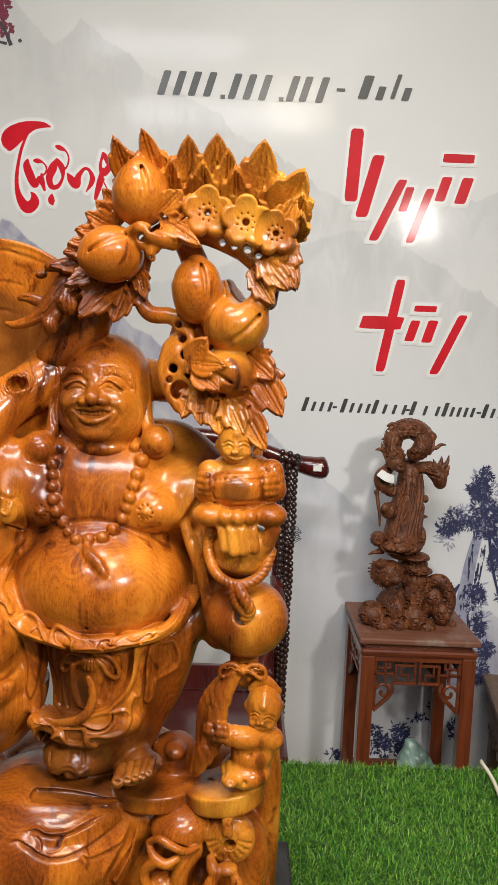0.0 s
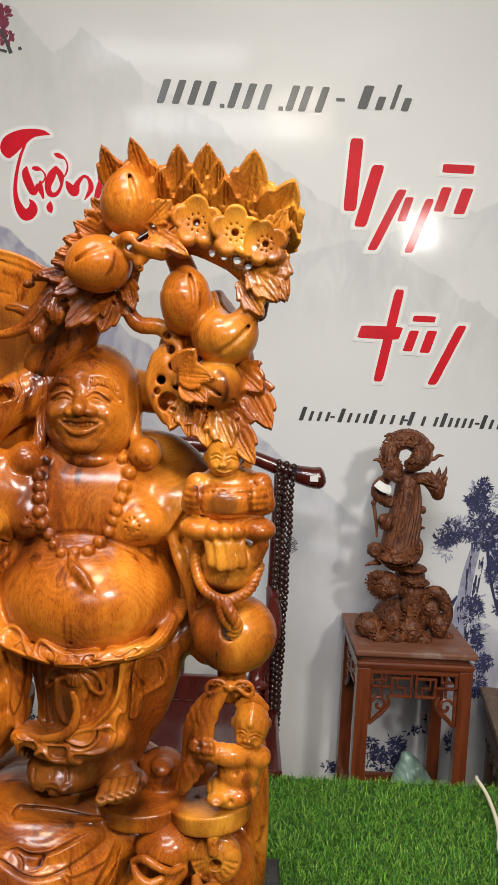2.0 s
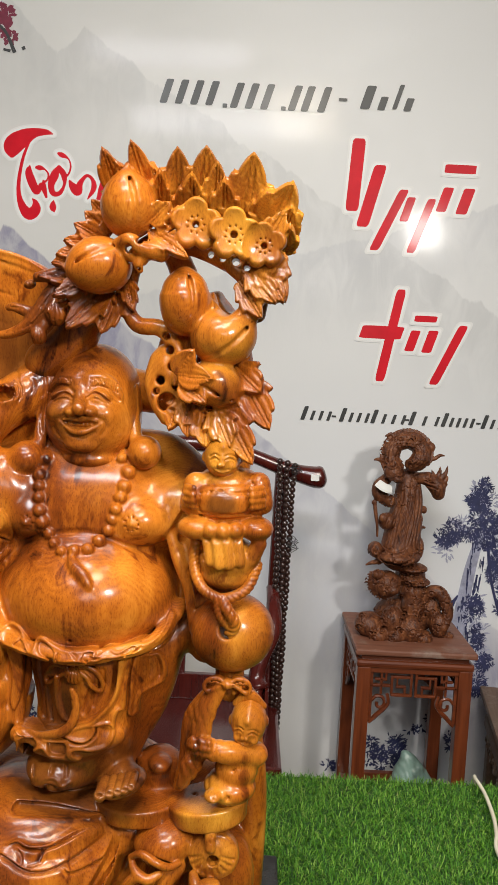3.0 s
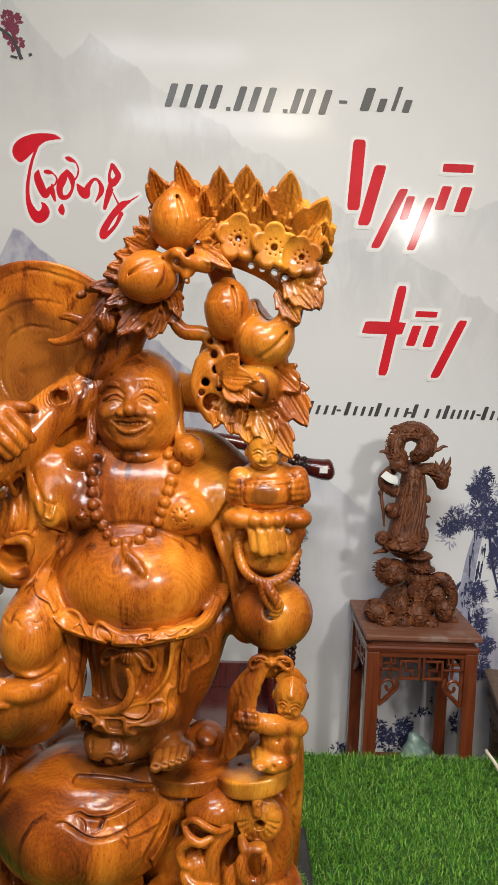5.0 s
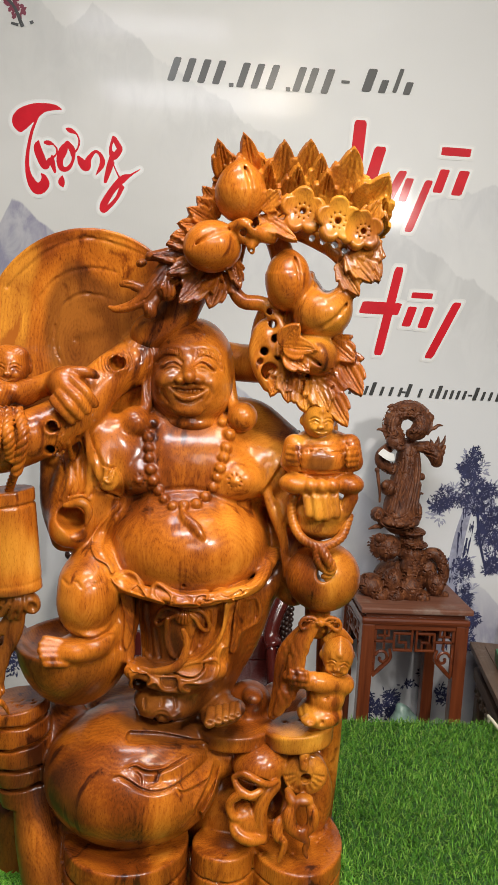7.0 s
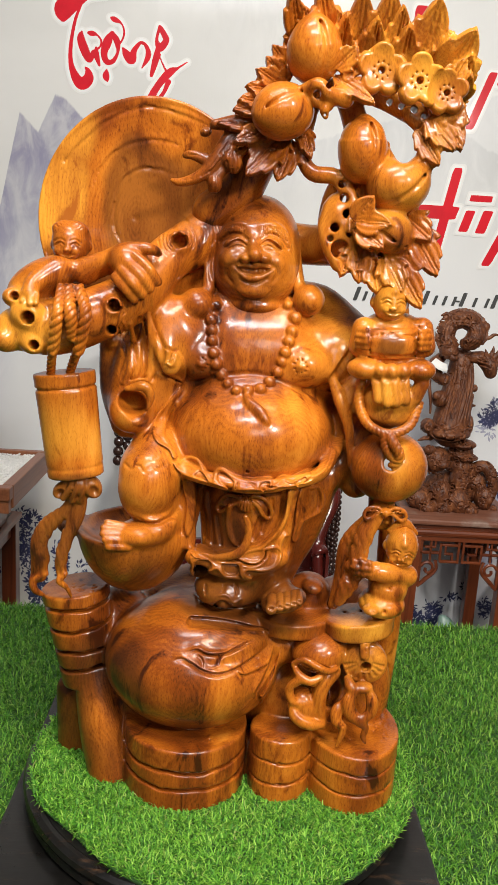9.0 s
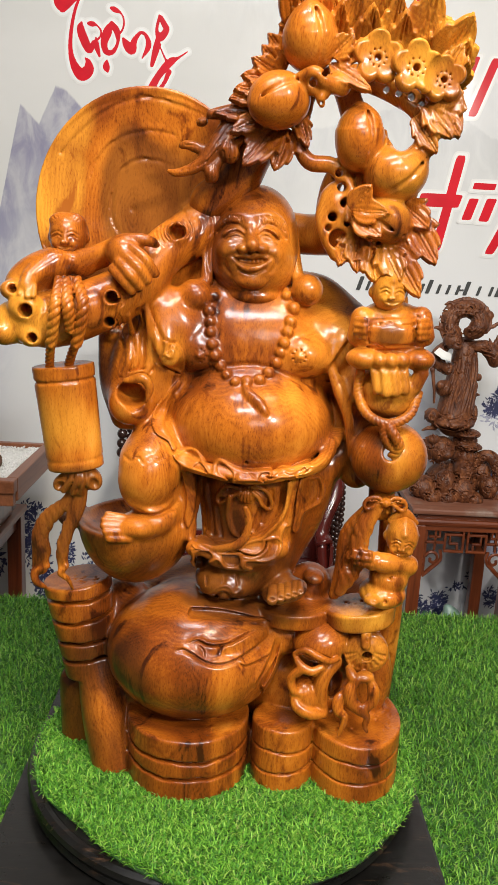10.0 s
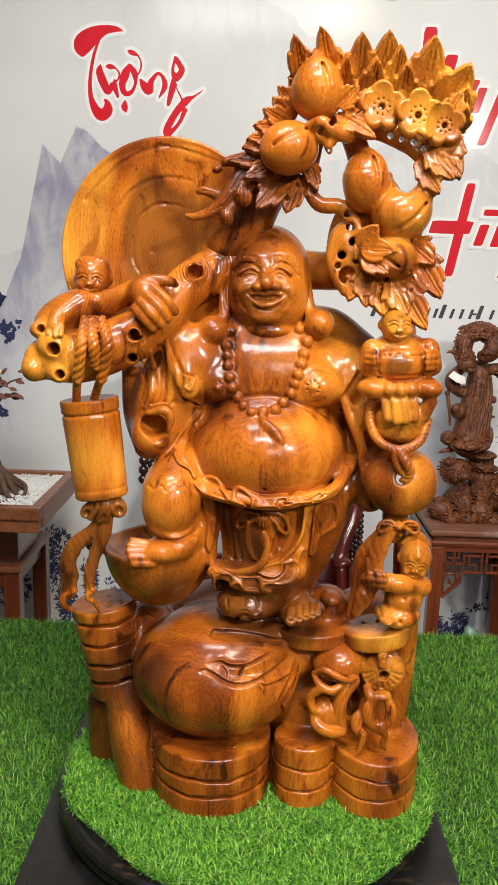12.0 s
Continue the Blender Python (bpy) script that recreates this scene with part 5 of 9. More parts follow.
# rope under the hand, round purse, bow
knot = Carving((0.105, 1.295, 1.285), (0.222, 1.372, 1.435), 0.0011)
knot.rope([(0.124, 1.35, 1.42), (0.122, 1.345, 1.384), (0.135, 1.33, 1.357), (0.162, 1.318, 1.348), (0.19, 1.325, 1.36), (0.203, 1.34, 1.388)], 0.0068, 9, 0.0003)
c.ball((0.175, 1.362, 1.292), (0.0544, 0.050, 0.0512), 0.006)
c.limb([(0.163, 1.3, 1.338), (0.165, 1.3, 1.314), (0.165, 1.3, 1.306)], [0.016, 0.0136, 0.0112], 0.006, True)
c.limb([(0.161, 1.28, 1.316), (0.192, 1.44, 1.277)], 0.0096, 0.004, True)
knot.rope([(0.161, 1.318, 1.348), (0.168, 1.31, 1.336), (0.178, 1.312, 1.319), (0.172, 1.32, 1.303)], 0.0072, 2.5, 0.0005)
knot.rope([(0.156, 1.318, 1.346), (0.159, 1.316, 1.328), (0.169, 1.318, 1.315)], 0.0064, 2, 0.0005)
bow((0.172, 1.342, 1.231), 0.0272)
c.limb([(0.173, 1.38, 1.246), (0.175, 1.38, 1.21)], 0.0192, 0.01)

# child climbing the ribbon
c.limb([(0.161, 1.345, 1.223), (0.147, 1.345, 1.194), (0.14, 1.345, 1.159), (0.132, 1.348, 1.121), (0.119, 1.35, 1.088)], [0.0112, 0.0136, 0.0128, 0.0144, 0.008], 0.004, flat=0.7)
c.limb([(0.155, 1.36, 1.216), (0.129, 1.37, 1.171), (0.125, 1.37, 1.121), (0.114, 1.365, 1.077)], [0.0096, 0.0128, 0.0128, 0.008], 0.006)
c.limb([(0.147, 1.328, 1.217), (0.139, 1.328, 1.183), (0.135, 1.33, 1.147)], 0.0019, 0.003, True)
c.ball((0.202, 1.35, 1.178), (0.0184, 0.022, 0.0248), 0.004, (0, -12, 0))
c.limb([(0.185, 1.352, 1.2), (0.201, 1.345, 1.215), (0.22, 1.35, 1.199)], [0.0056, 0.0072, 0.0048], 0.004)
c.limb([(0.145, 1.332, 1.148), (0.175, 1.328, 1.145), (0.213, 1.345, 1.136)], [0.0128, 0.0144, 0.016], 0.004)
for q0, q1 in (((0.132, 1.325, 1.161), (0.152, 1.318, 1.161)), ((0.13, 1.323, 1.154), (0.152, 1.316, 1.154)), ((0.133, 1.325, 1.145), (0.153, 1.318, 1.146))):
    c.limb([q0, q1], 0.0048, 0.001)
c.ball((0.189, 1.352, 1.115), (0.0288, 0.032, 0.0272), 0.006)
c.ball((0.182, 1.35, 1.09), (0.0336, 0.036, 0.0208), 0.004)
c.limb([(0.147, 1.33, 1.115), (0.171, 1.32, 1.122), (0.205, 1.332, 1.124)], 0.0016, 0.002, True)
c.ball((0.161, 1.318, 1.092), (0.0112, 0.014, 0.0072), 0.003)
c.ball((0.122, 1.33, 1.133), (0.0112, 0.02, 0.0112), 0.005, cut=True)
c.limb([(0.198, 1.42, 1.179), (0.212, 1.44, 1.037), (0.218, 1.47, 0.862), (0.215, 1.47, 0.84)], [0.016, 0.0224, 0.0176, 0.0176], 0.012)
c.ball((0.153, 1.44, 0.966), (0.0448, 0.05, 0.0448), 0.01)
c.drum((0.157, 1.365, 1.034), (0.153, 1.365, 1.063), 0.0496, 0.0544, 0.004, squash=0.8)

# fungus scroll and hanging coins
c.ball((0.106, 1.412, 0.927), (0.048, 0.042, 0.0736), 0.01)
c.ball((0.18, 1.412, 0.92), (0.0416, 0.038, 0.0736), 0.01)
c.ball((0.127, 1.36, 0.92), (0.0136, 0.045, 0.0272), 0.006, (0, 8, 0), True)
ruyi = Carving((0.030, 1.285, 0.855), (0.225, 1.420, 1.075), 0.0014)
ruyi.ball((0.099, 1.362, 1.004), (0.042, 0.042, 0.031), 0.006, (0, -12, 0))
ruyi.ball((0.087, 1.318, 0.993), (0.027, 0.030, 0.0100), 0.003, (0, 10, 0), True)
ruyi.limb([(0.059, 1.328, 0.998), (0.073, 1.318, 1.009), (0.093, 1.312, 1.002), (0.109, 1.316, 0.994), (0.121, 1.324, 0.995)], [0.004, 0.0052, 0.0052, 0.0048, 0.0036], 0.003)
ruyi.limb([(0.059, 1.328, 0.994), (0.067, 1.316, 0.986), (0.082, 1.31, 0.98), (0.097, 1.314, 0.985)], [0.004, 0.0058, 0.0064, 0.0050], 0.003)
ruyi.limb([(0.116, 1.335, 0.984), (0.104, 1.328, 0.969), (0.099, 1.326, 0.947), (0.101, 1.328, 0.922), (0.107, 1.33, 0.901)], [0.0135, 0.0125, 0.0115, 0.0110, 0.0085], 0.004)
ruyi.limb([(0.088, 1.316, 0.974), (0.069, 1.314, 0.98), (0.055, 1.32, 0.961), (0.06, 1.318, 0.943), (0.076, 1.32, 0.938)], [0.0052, 0.0064, 0.0068, 0.0062, 0.0044], 0.003)
ruyi.ball((0.079, 1.332, 0.931), (0.020, 0.020, 0.026), 0.004, (0, -20, 0))
ruyi.limb([(0.059, 1.322, 0.936), (0.067, 1.316, 0.919), (0.086, 1.316, 0.909), (0.104, 1.322, 0.906)], [0.006, 0.0090, 0.0100, 0.0076], 0.004)
ruyi.ball((0.068, 1.308, 0.962), (0.0095, 0.018, 0.0058), 0.002, (0, 20, 0), True)
ruyi.limb([(0.087, 1.306, 0.974), (0.082, 1.304, 0.957), (0.089, 1.306, 0.934)], [0.0012, 0.0018, 0.0010], 0.003, True)
ruyi.limb([(0.061, 1.33, 1.027), (0.084, 1.318, 1.046), (0.112, 1.322, 1.04)], 0.0012, 0.003, True)
q = (0.165, 1.346, 0.997)
ruyi.ball(q, (0.0325, 0.0190, 0.0320), 0.003)
ruyi.drum((q[0], q[1] - 0.010, q[2]), (q[0], q[1] + 0.012, q[2]), 0.0325, 0.0325, 0.004)
ruyi.limb([(q[0] - 0.001, q[1] - 0.05, q[2]), (q[0], q[1] + 0.05, q[2])], 0.0074, 0.003, True)
for i in range(9):
    a = math.pi * (1.08 + 0.105 * i)
    ruyi.limb([ruyi.on((q[0] + 0.013 * math.cos(a), q[1], q[2] + 0.013 * math.sin(a))), ruyi.on((q[0] + 0.022 * math.cos(a), q[1], q[2] + 0.022 * math.sin(a))), ruyi.on((q[0] + 0.029 * math.cos(a), q[1], q[2] + 0.029 * math.sin(a)))], [0.0008, 0.0014, 0.0020], 0.003, True, steps=3)
ruyi.limb([(0.162, 1.345, 1.043), (0.16, 1.33, 1.032), (0.161, 1.326, 1.016)], [0.0085, 0.0080, 0.0070], 0.003, flat=0.6)
for x in (-0.003, 0.002):
    ruyi.limb([ruyi.on((q[0] + x, 1.33, q[2] + 0.034)), ruyi.on((q[0] + x, 1.33, q[2] + 0.010))], 0.0008, 0.001, True)
ruyi.ball((0.161, 1.322, 0.968), (0.0150, 0.012, 0.0078), 0.003, (0, -8, 0))
ruyi.limb([(0.14, 1.33, 0.976), (0.144, 1.32, 0.969), (0.151, 1.318, 0.963)], [0.006, 0.0085, 0.006], 0.003)
ruyi.limb([(0.151, 1.318, 0.965), (0.141, 1.314, 0.95), (0.145, 1.314, 0.931), (0.16, 1.312, 0.918), (0.169, 1.312, 0.909), (0.167, 1.312, 0.894), (0.171, 1.312, 0.884)], [0.006, 0.0095, 0.0105, 0.0080, 0.0052, 0.0044, 0.0020], 0.003, flat=0.7)
ruyi.limb([(0.17, 1.318, 0.965), (0.175, 1.314, 0.951), (0.175, 1.314, 0.934), (0.163, 1.312, 0.92)], [0.006, 0.0088, 0.0085, 0.0070], 0.003, flat=0.7)
ruyi.limb([(0.137, 1.322, 0.943), (0.126, 1.316, 0.933), (0.126, 1.312, 0.918), (0.135, 1.31, 0.909), (0.134, 1.31, 0.894), (0.129, 1.31, 0.878)], [0.006, 0.0085, 0.0080, 0.0062, 0.0052, 0.0020], 0.003, flat=0.7)
ruyi.ball((0.157, 1.31, 0.953), (0.0062, 0.024, 0.0085), 0.002, (0, 15, 0), True)
for line in ([ruyi.on((0.149, 1.35, 0.936), 0), ruyi.on((0.152, 1.35, 0.919), 0), ruyi.on((0.163, 1.35, 0.904), 0)], [ruyi.on((0.18, 1.35, 0.938), 0), ruyi.on((0.179, 1.35, 0.922), 0), ruyi.on((0.173, 1.35, 0.906), 0)], [ruyi.on((0.134, 1.35, 0.909), 0), ruyi.on((0.136, 1.35, 0.895), 0), ruyi.on((0.142, 1.35, 0.886), 0)]):
    ruyi.limb(line, 0.0009, 0.002, True)

# fruiting branch over the head, a finer carving of its own
crown = Carving((-0.172, 1.275, 1.495), (0.242, 1.490, 1.925), 0.0016)
crown.limb([(0.085, 1.44, 1.595), (0.072, 1.425, 1.633), (0.074, 1.41, 1.664), (0.098, 1.395, 1.695), (0.094, 1.385, 1.739), (0.069, 1.375, 1.784), (0.043, 1.365, 1.779), (0.024, 1.375, 1.756)], [0.0288, 0.0176, 0.0136, 0.0192, 0.0176, 0.0144, 0.0104, 0.0128], 0.01)
crown.limb([(0.068, 1.365, 1.784), (0.103, 1.36, 1.784), (0.149, 1.355, 1.766), (0.186, 1.36, 1.741), (0.186, 1.37, 1.702)], [0.0144, 0.016, 0.016, 0.0136, 0.0112], 0.01)
crown.limb([(0.027, 1.37, 1.746), (0.022, 1.37, 1.705), (0.037, 1.365, 1.681), (0.067, 1.36, 1.677), (0.088, 1.355, 1.653), (0.097, 1.355, 1.623)], [0.0096, 0.0088, 0.0104, 0.0104, 0.0096, 0.0128], 0.008)
crown.ball((0.081, 1.372, 1.614), (0.0272, 0.030, 0.0464), 0.008, (0, -12, 0))
crown.limb([(0.063, 1.365, 1.638), (0.058, 1.36, 1.611), (0.068, 1.355, 1.584), (0.078, 1.355, 1.565)], [0.008, 0.0096, 0.0104, 0.008], 0.008)
for q, r in (((0.075, 1.345, 1.668), 6), ((0.08, 1.345, 1.651), 7), ((0.085, 1.345, 1.631), 8), ((0.07, 1.345, 1.613), 7), ((0.079, 1.345, 1.586), 15), ((0.095, 1.345, 1.618), 6), ((0.065, 1.345, 1.599), 5), ((0.089, 1.345, 1.606), 5)):
    crown.limb([(q[0], q[1] - 0.03, q[2]), (q[0], q[1] + 0.05, q[2])], r * 0.0008, 0.003, True)
crown.limb([(0.104, 1.4, 1.601), (0.147, 1.4, 1.563), (0.17, 1.39, 1.507)], [0.0352, 0.0256, 0.0176], 0.012)
crown.limb([(0.138, 1.4, 1.696), (0.151, 1.4, 1.627), (0.17, 1.4, 1.579)], [0.0352, 0.0352, 0.0208], 0.012)
crown.limb([(-0.038, 1.41, 1.696), (-0.061, 1.425, 1.654), (-0.094, 1.43, 1.629)], [0.0288, 0.0304, 0.0288], 0.012)
crown.limb([(-0.077, 1.38, 1.688), (-0.088, 1.375, 1.669), (-0.096, 1.378, 1.653)], [0.008, 0.0072, 0.0032], 0.004)

# leaves: crown behind, then the nearer ones
for base, tip, w in (((0.007, 1.372, 1.836), (-0.007, 1.325, 1.884), 16), ((0.022, 1.379, 1.838), (0.009, 1.334, 1.871), 13), ((0.049, 1.372, 1.826), (0.026, 1.325, 1.895), 19), ((0.067, 1.379, 1.828), (0.049, 1.334, 1.87), 12), ((0.057, 1.372, 1.823), (0.062, 1.325, 1.863), 12), ((0.08, 1.379, 1.814), (0.081, 1.334, 1.892), 25), ((0.096, 1.372, 1.813), (0.1, 1.325, 1.861), 18), ((0.11, 1.379, 1.815), (0.116, 1.334, 1.895), 28), ((0.128, 1.372, 1.814), (0.13, 1.325, 1.876), 18), ((0.152, 1.379, 1.812), (0.151, 1.334, 1.869), 17), ((0.163, 1.372, 1.808), (0.173, 1.325, 1.888), 29), ((0.18, 1.379, 1.809), (0.189, 1.334, 1.846), 16), ((0.194, 1.372, 1.801), (0.221, 1.325, 1.856), 28), ((0.21, 1.379, 1.791), (0.221, 1.334, 1.831), 18), ((0.214, 1.372, 1.78), (0.22, 1.325, 1.806), 15), ((0.089, 1.379, 1.811), (0.09, 1.334, 1.849), 18), ((0.138, 1.372, 1.811), (0.139, 1.325, 1.855), 18)):
    crown.leaf(base, tip, w * 0.00125, (0.12, -1, 0.0), 0.0062, 0.0, 2.2, 0.25)
for base, tip, w, face in (((0.063, 1.325, 1.786), (0.112, 1.318, 1.833), 11, (0.1, -1, 0.3)), ((0.052, 1.33, 1.789), (0.103, 1.306, 1.757), 14, (0.1, -1, 0.3)), ((0.184, 1.338, 1.763), (0.217, 1.318, 1.712), 22, (0.1, -1, 0.1)), ((0.195, 1.34, 1.767), (0.218, 1.326, 1.742), 17, (0.1, -1, 0.1)), ((0.172, 1.342, 1.754), (0.197, 1.326, 1.724), 16, (0.1, -1, 0.1)), ((0.206, 1.34, 1.771), (0.218, 1.33, 1.754), 12, (0.1, -1, 0.1))):
    crown.leaf(base, tip, w * 0.00095, face, 0.0052, 0.0, 2.6)
for base, tip, w, face in (((0.178, 1.342, 1.76), (0.214, 1.332, 1.825), 30, (0.2, -1, 0)), ((0.178, 1.335, 1.755), (0.215, 1.322, 1.768), 26, (0.1, -1, 0.2)), ((0.173, 1.332, 1.751), (0.208, 1.318, 1.711), 28, (0, -1, 0.2)), ((0.162, 1.335, 1.737), (0.192, 1.32, 1.693), 24, (0, -1, 0)), ((0.053, 1.325, 1.799), (0.078, 1.315, 1.824), 22, (0, -1, 0))):
    crown.leaf(base, tip, w * 0.0008, face, 0.0055, 0.0)
for i, (bx, tx) in enumerate((((0.005, 1.375, 1.801), (-0.026, 1.36, 1.831)), ((-0.003, 1.372, 1.789), (-0.033, 1.356, 1.816)), ((-0.006, 1.37, 1.781), (-0.045, 1.352, 1.8)), ((-0.014, 1.37, 1.774), (-0.057, 1.352, 1.779)), ((-0.017, 1.37, 1.766), (-0.066, 1.352, 1.761)), ((-0.021, 1.37, 1.759), (-0.072, 1.355, 1.75)), ((0.012, 1.372, 1.807), (-0.011, 1.36, 1.84)))):
    crown.leaf(bx, tx, 0.0176, (-0.3, -1, 0.2), 0.006, 0.0)
for base, tip, w, face in (((-0.012, 1.372, 1.738), (-0.069, 1.352, 1.709), 24, (0, -1, 0.4)), ((-0.016, 1.372, 1.734), (-0.092, 1.365, 1.734), 20, (0, -1, 0.5)), ((-0, 1.372, 1.727), (-0.051, 1.352, 1.67), 34, (-0.2, -1, 0)), ((0.008, 1.372, 1.72), (-0.009, 1.36, 1.667), 30, (0, -1, 0)), ((-0.039, 1.39, 1.728), (-0.077, 1.365, 1.69), 20, (0, -1, 0.2)), ((0.019, 1.37, 1.738), (0.033, 1.352, 1.696), 18, (0, -1, 0))):
    crown.leaf(base, tip, w * 0.0008, face, 0.0055, 0.0)
for base, tip, w, face in (((0.168, 1.363, 1.625), (0.209, 1.34, 1.558), 36, (0.2, -1, 0)), ((0.16, 1.363, 1.633), (0.196, 1.343, 1.603), 34, (0.3, -1, 0)), ((0.146, 1.353, 1.586), (0.19, 1.328, 1.515), 34, (0.1, -1, 0)), ((0.139, 1.353, 1.579), (0.162, 1.328, 1.534), 30, (0, -1, 0)), ((0.107, 1.362, 1.601), (0.107, 1.345, 1.543), 30, (-0.1, -1, 0)), ((0.1, 1.365, 1.593), (0.082, 1.35, 1.55), 22, (-0.2, -1, 0)), ((0.124, 1.358, 1.578), (0.131, 1.338, 1.532), 30, (0, -1, 0)), ((0.093, 1.352, 1.635), (0.121, 1.335, 1.584), 24, (0, -1, 0)), ((0.097, 1.362, 1.646), (0.104, 1.366, 1.721), 30, (-0.2, -1, 0)), ((0.131, 1.352, 1.695), (0.148, 1.345, 1.72), 20, (0, -1, 0))):
    crown.leaf(base, tip, w * 0.0008, face, 0.0065, 0.0)

# scrolled twigs and buds that lie over the hat disc
crown.limb([(-0.06, 1.385, 1.734), (-0.078, 1.378, 1.712), (-0.091, 1.374, 1.69), (-0.105, 1.373, 1.673), (-0.121, 1.374, 1.664), (-0.137, 1.376, 1.66), (-0.147, 1.378, 1.662)], [0.013, 0.011, 0.010, 0.0085, 0.007, 0.0055, 0.0030], 0.004)
crown.limb([(-0.095, 1.378, 1.688), (-0.109, 1.376, 1.692), (-0.123, 1.378, 1.696), (-0.131, 1.38, 1.695)], [0.008, 0.0075, 0.006, 0.0045], 0.004)
crown.limb([(-0.051, 1.38, 1.743), (-0.075, 1.378, 1.738), (-0.094, 1.378, 1.735)], [0.011, 0.009, 0.0065], 0.004)
for line in ([crown.on((-0.068, 1.35, 1.719), 0), crown.on((-0.083, 1.35, 1.698), 0), crown.on((-0.096, 1.35, 1.679), 0), crown.on((-0.113, 1.35, 1.666), 0), crown.on((-0.13, 1.35, 1.661), 0)], [crown.on((-0.062, 1.35, 1.722), 0), crown.on((-0.077, 1.35, 1.7), 0), crown.on((-0.09, 1.35, 1.68), 0), crown.on((-0.107, 1.35, 1.667), 0)], [crown.on((-0.098, 1.35, 1.688), 0), crown.on((-0.111, 1.35, 1.692), 0), crown.on((-0.124, 1.35, 1.693), 0)]):
    crown.limb(line, 0.0010, 0.001, True, steps=3)
for q, r in (((-0.091, 1.376, 1.662), (0.010, 0.012, 0.013)), ((-0.068, 1.372, 1.689), (0.013, 0.012, 0.015)), ((-0.106, 1.385, 1.726), (0.008, 0.010, 0.006))):
    crown.ball(q, r, 0.004, (0, -20, 0))
    for o in (-0.4, 0.0, 0.4):
        crown.limb([crown.on((q[0] + o * r[0], q[1], q[2] + r[2] * 0.8)), crown.on((q[0] + o * r[0] * 1.5, q[1], q[2])), crown.on((q[0] + o * r[0], q[1], q[2] - r[2] * 0.8))], 0.0010, 0.001, True, steps=3)
# gnarled knot with bored holes beside the first peach
crown.limb([(0.017, 1.318, 1.772), (0.032, 1.308, 1.776), (0.047, 1.312, 1.767), (0.067, 1.325, 1.766)], [0.0075, 0.0085, 0.0095, 0.012], 0.006)
crown.limb([(0.032, 1.314, 1.774), (0.03, 1.318, 1.762), (0.045, 1.322, 1.756)], [0.007, 0.0075, 0.008], 0.005)
crown.limb([(0.046, 1.318, 1.763), (0.042, 1.315, 1.75), (0.044, 1.318, 1.743)], [0.007, 0.006, 0.004], 0.004)
for q, r in (((0.031, 1.318, 1.766), 0.0045), ((0.044, 1.318, 1.775), 0.0036), ((0.043, 1.318, 1.744), 0.0018)):
    crown.limb([(q[0], q[1] - 0.03, q[2]), (q[0], q[1] + 0.012, q[2])], r, 0.002, True)

# peaches and blossom
crown.peach((0.026, 1.335, 1.818), (0.0344, 0.036, 0.0368), (0.024, 1.325, 1.847))
crown.peach((-0.007, 1.338, 1.749), (0.0384, 0.037, 0.0344), (-0.039, 1.315, 1.738))
crown.peach((0.097, 1.345, 1.707), (0.0304, 0.034, 0.0384), (0.095, 1.34, 1.749))
crown.peach((0.145, 1.342, 1.668), (0.04, 0.040, 0.0344), (0.185, 1.335, 1.698))
crown.peach((0.135, 1.345, 1.615), (0.0336, 0.034, 0.0264), (0.161, 1.325, 1.593))
crown.flower((0.108, 1.318, 1.799), 0.032, turn=0.3)
crown.flower((0.154, 1.308, 1.788), 0.032, turn=0.32)
crown.flower((0.19, 1.316, 1.778), 0.028, turn=0.4)
crown.limb([(0.154, 1.345, 1.755), (0.174, 1.345, 1.738), (0.178, 1.345, 1.715), (0.169, 1.345, 1.694)], [0.0096, 0.0104, 0.0104, 0.0088], 0.006)
for base, tip, w in (((0.093, 1.318, 1.62), (0.113, 1.304, 1.653), 0.020), ((0.094, 1.318, 1.621), (0.138, 1.298, 1.618), 0.018), ((0.098, 1.32, 1.613), (0.13, 1.302, 1.588), 0.018)):
    crown.leaf((base[0], base[1] + 0.010, base[2]), (tip[0], tip[1] + 0.010, tip[2]), w, (0.1, -1, 0.1), 0.0040, 0.003, 0.6, 0.15)
crown.limb([(0.131, 1.36, 1.715), (0.141, 1.352, 1.722), (0.148, 1.352, 1.716), (0.148, 1.356, 1.704)], [0.009, 0.009, 0.008, 0.008], 0.004)
crown.leaf((0.185, 1.34, 1.773), (0.22, 1.33, 1.714), 0.0272, bend=0.004, teeth=2.5)
crown.leaf((0.135, 1.358, 1.69), (0.147, 1.345, 1.727), 0.0176, bend=0.004)
for q, r in (((0.126, 1.34, 1.769), 5), ((0.141, 1.34, 1.765), 5), ((0.157, 1.34, 1.761), 6), ((0.171, 1.34, 1.754), 5)):
    crown.limb([(q[0], q[1] - 0.03, q[2]), (q[0], q[1] + 0.06, q[2])], r * 0.0008, 0.002, True)
crown.limb([(0.135, 1.28, 1.711), (0.163, 1.45, 1.734)], [0.0136, 0.0136], 0.006, True)
crown.limb([(0.129, 1.28, 1.723), (0.156, 1.45, 1.748)], [0.0112, 0.0112], 0.006, True)
crown.limb([(0.14, 1.28, 1.7), (0.169, 1.45, 1.721)], [0.0104, 0.0104], 0.006, True)

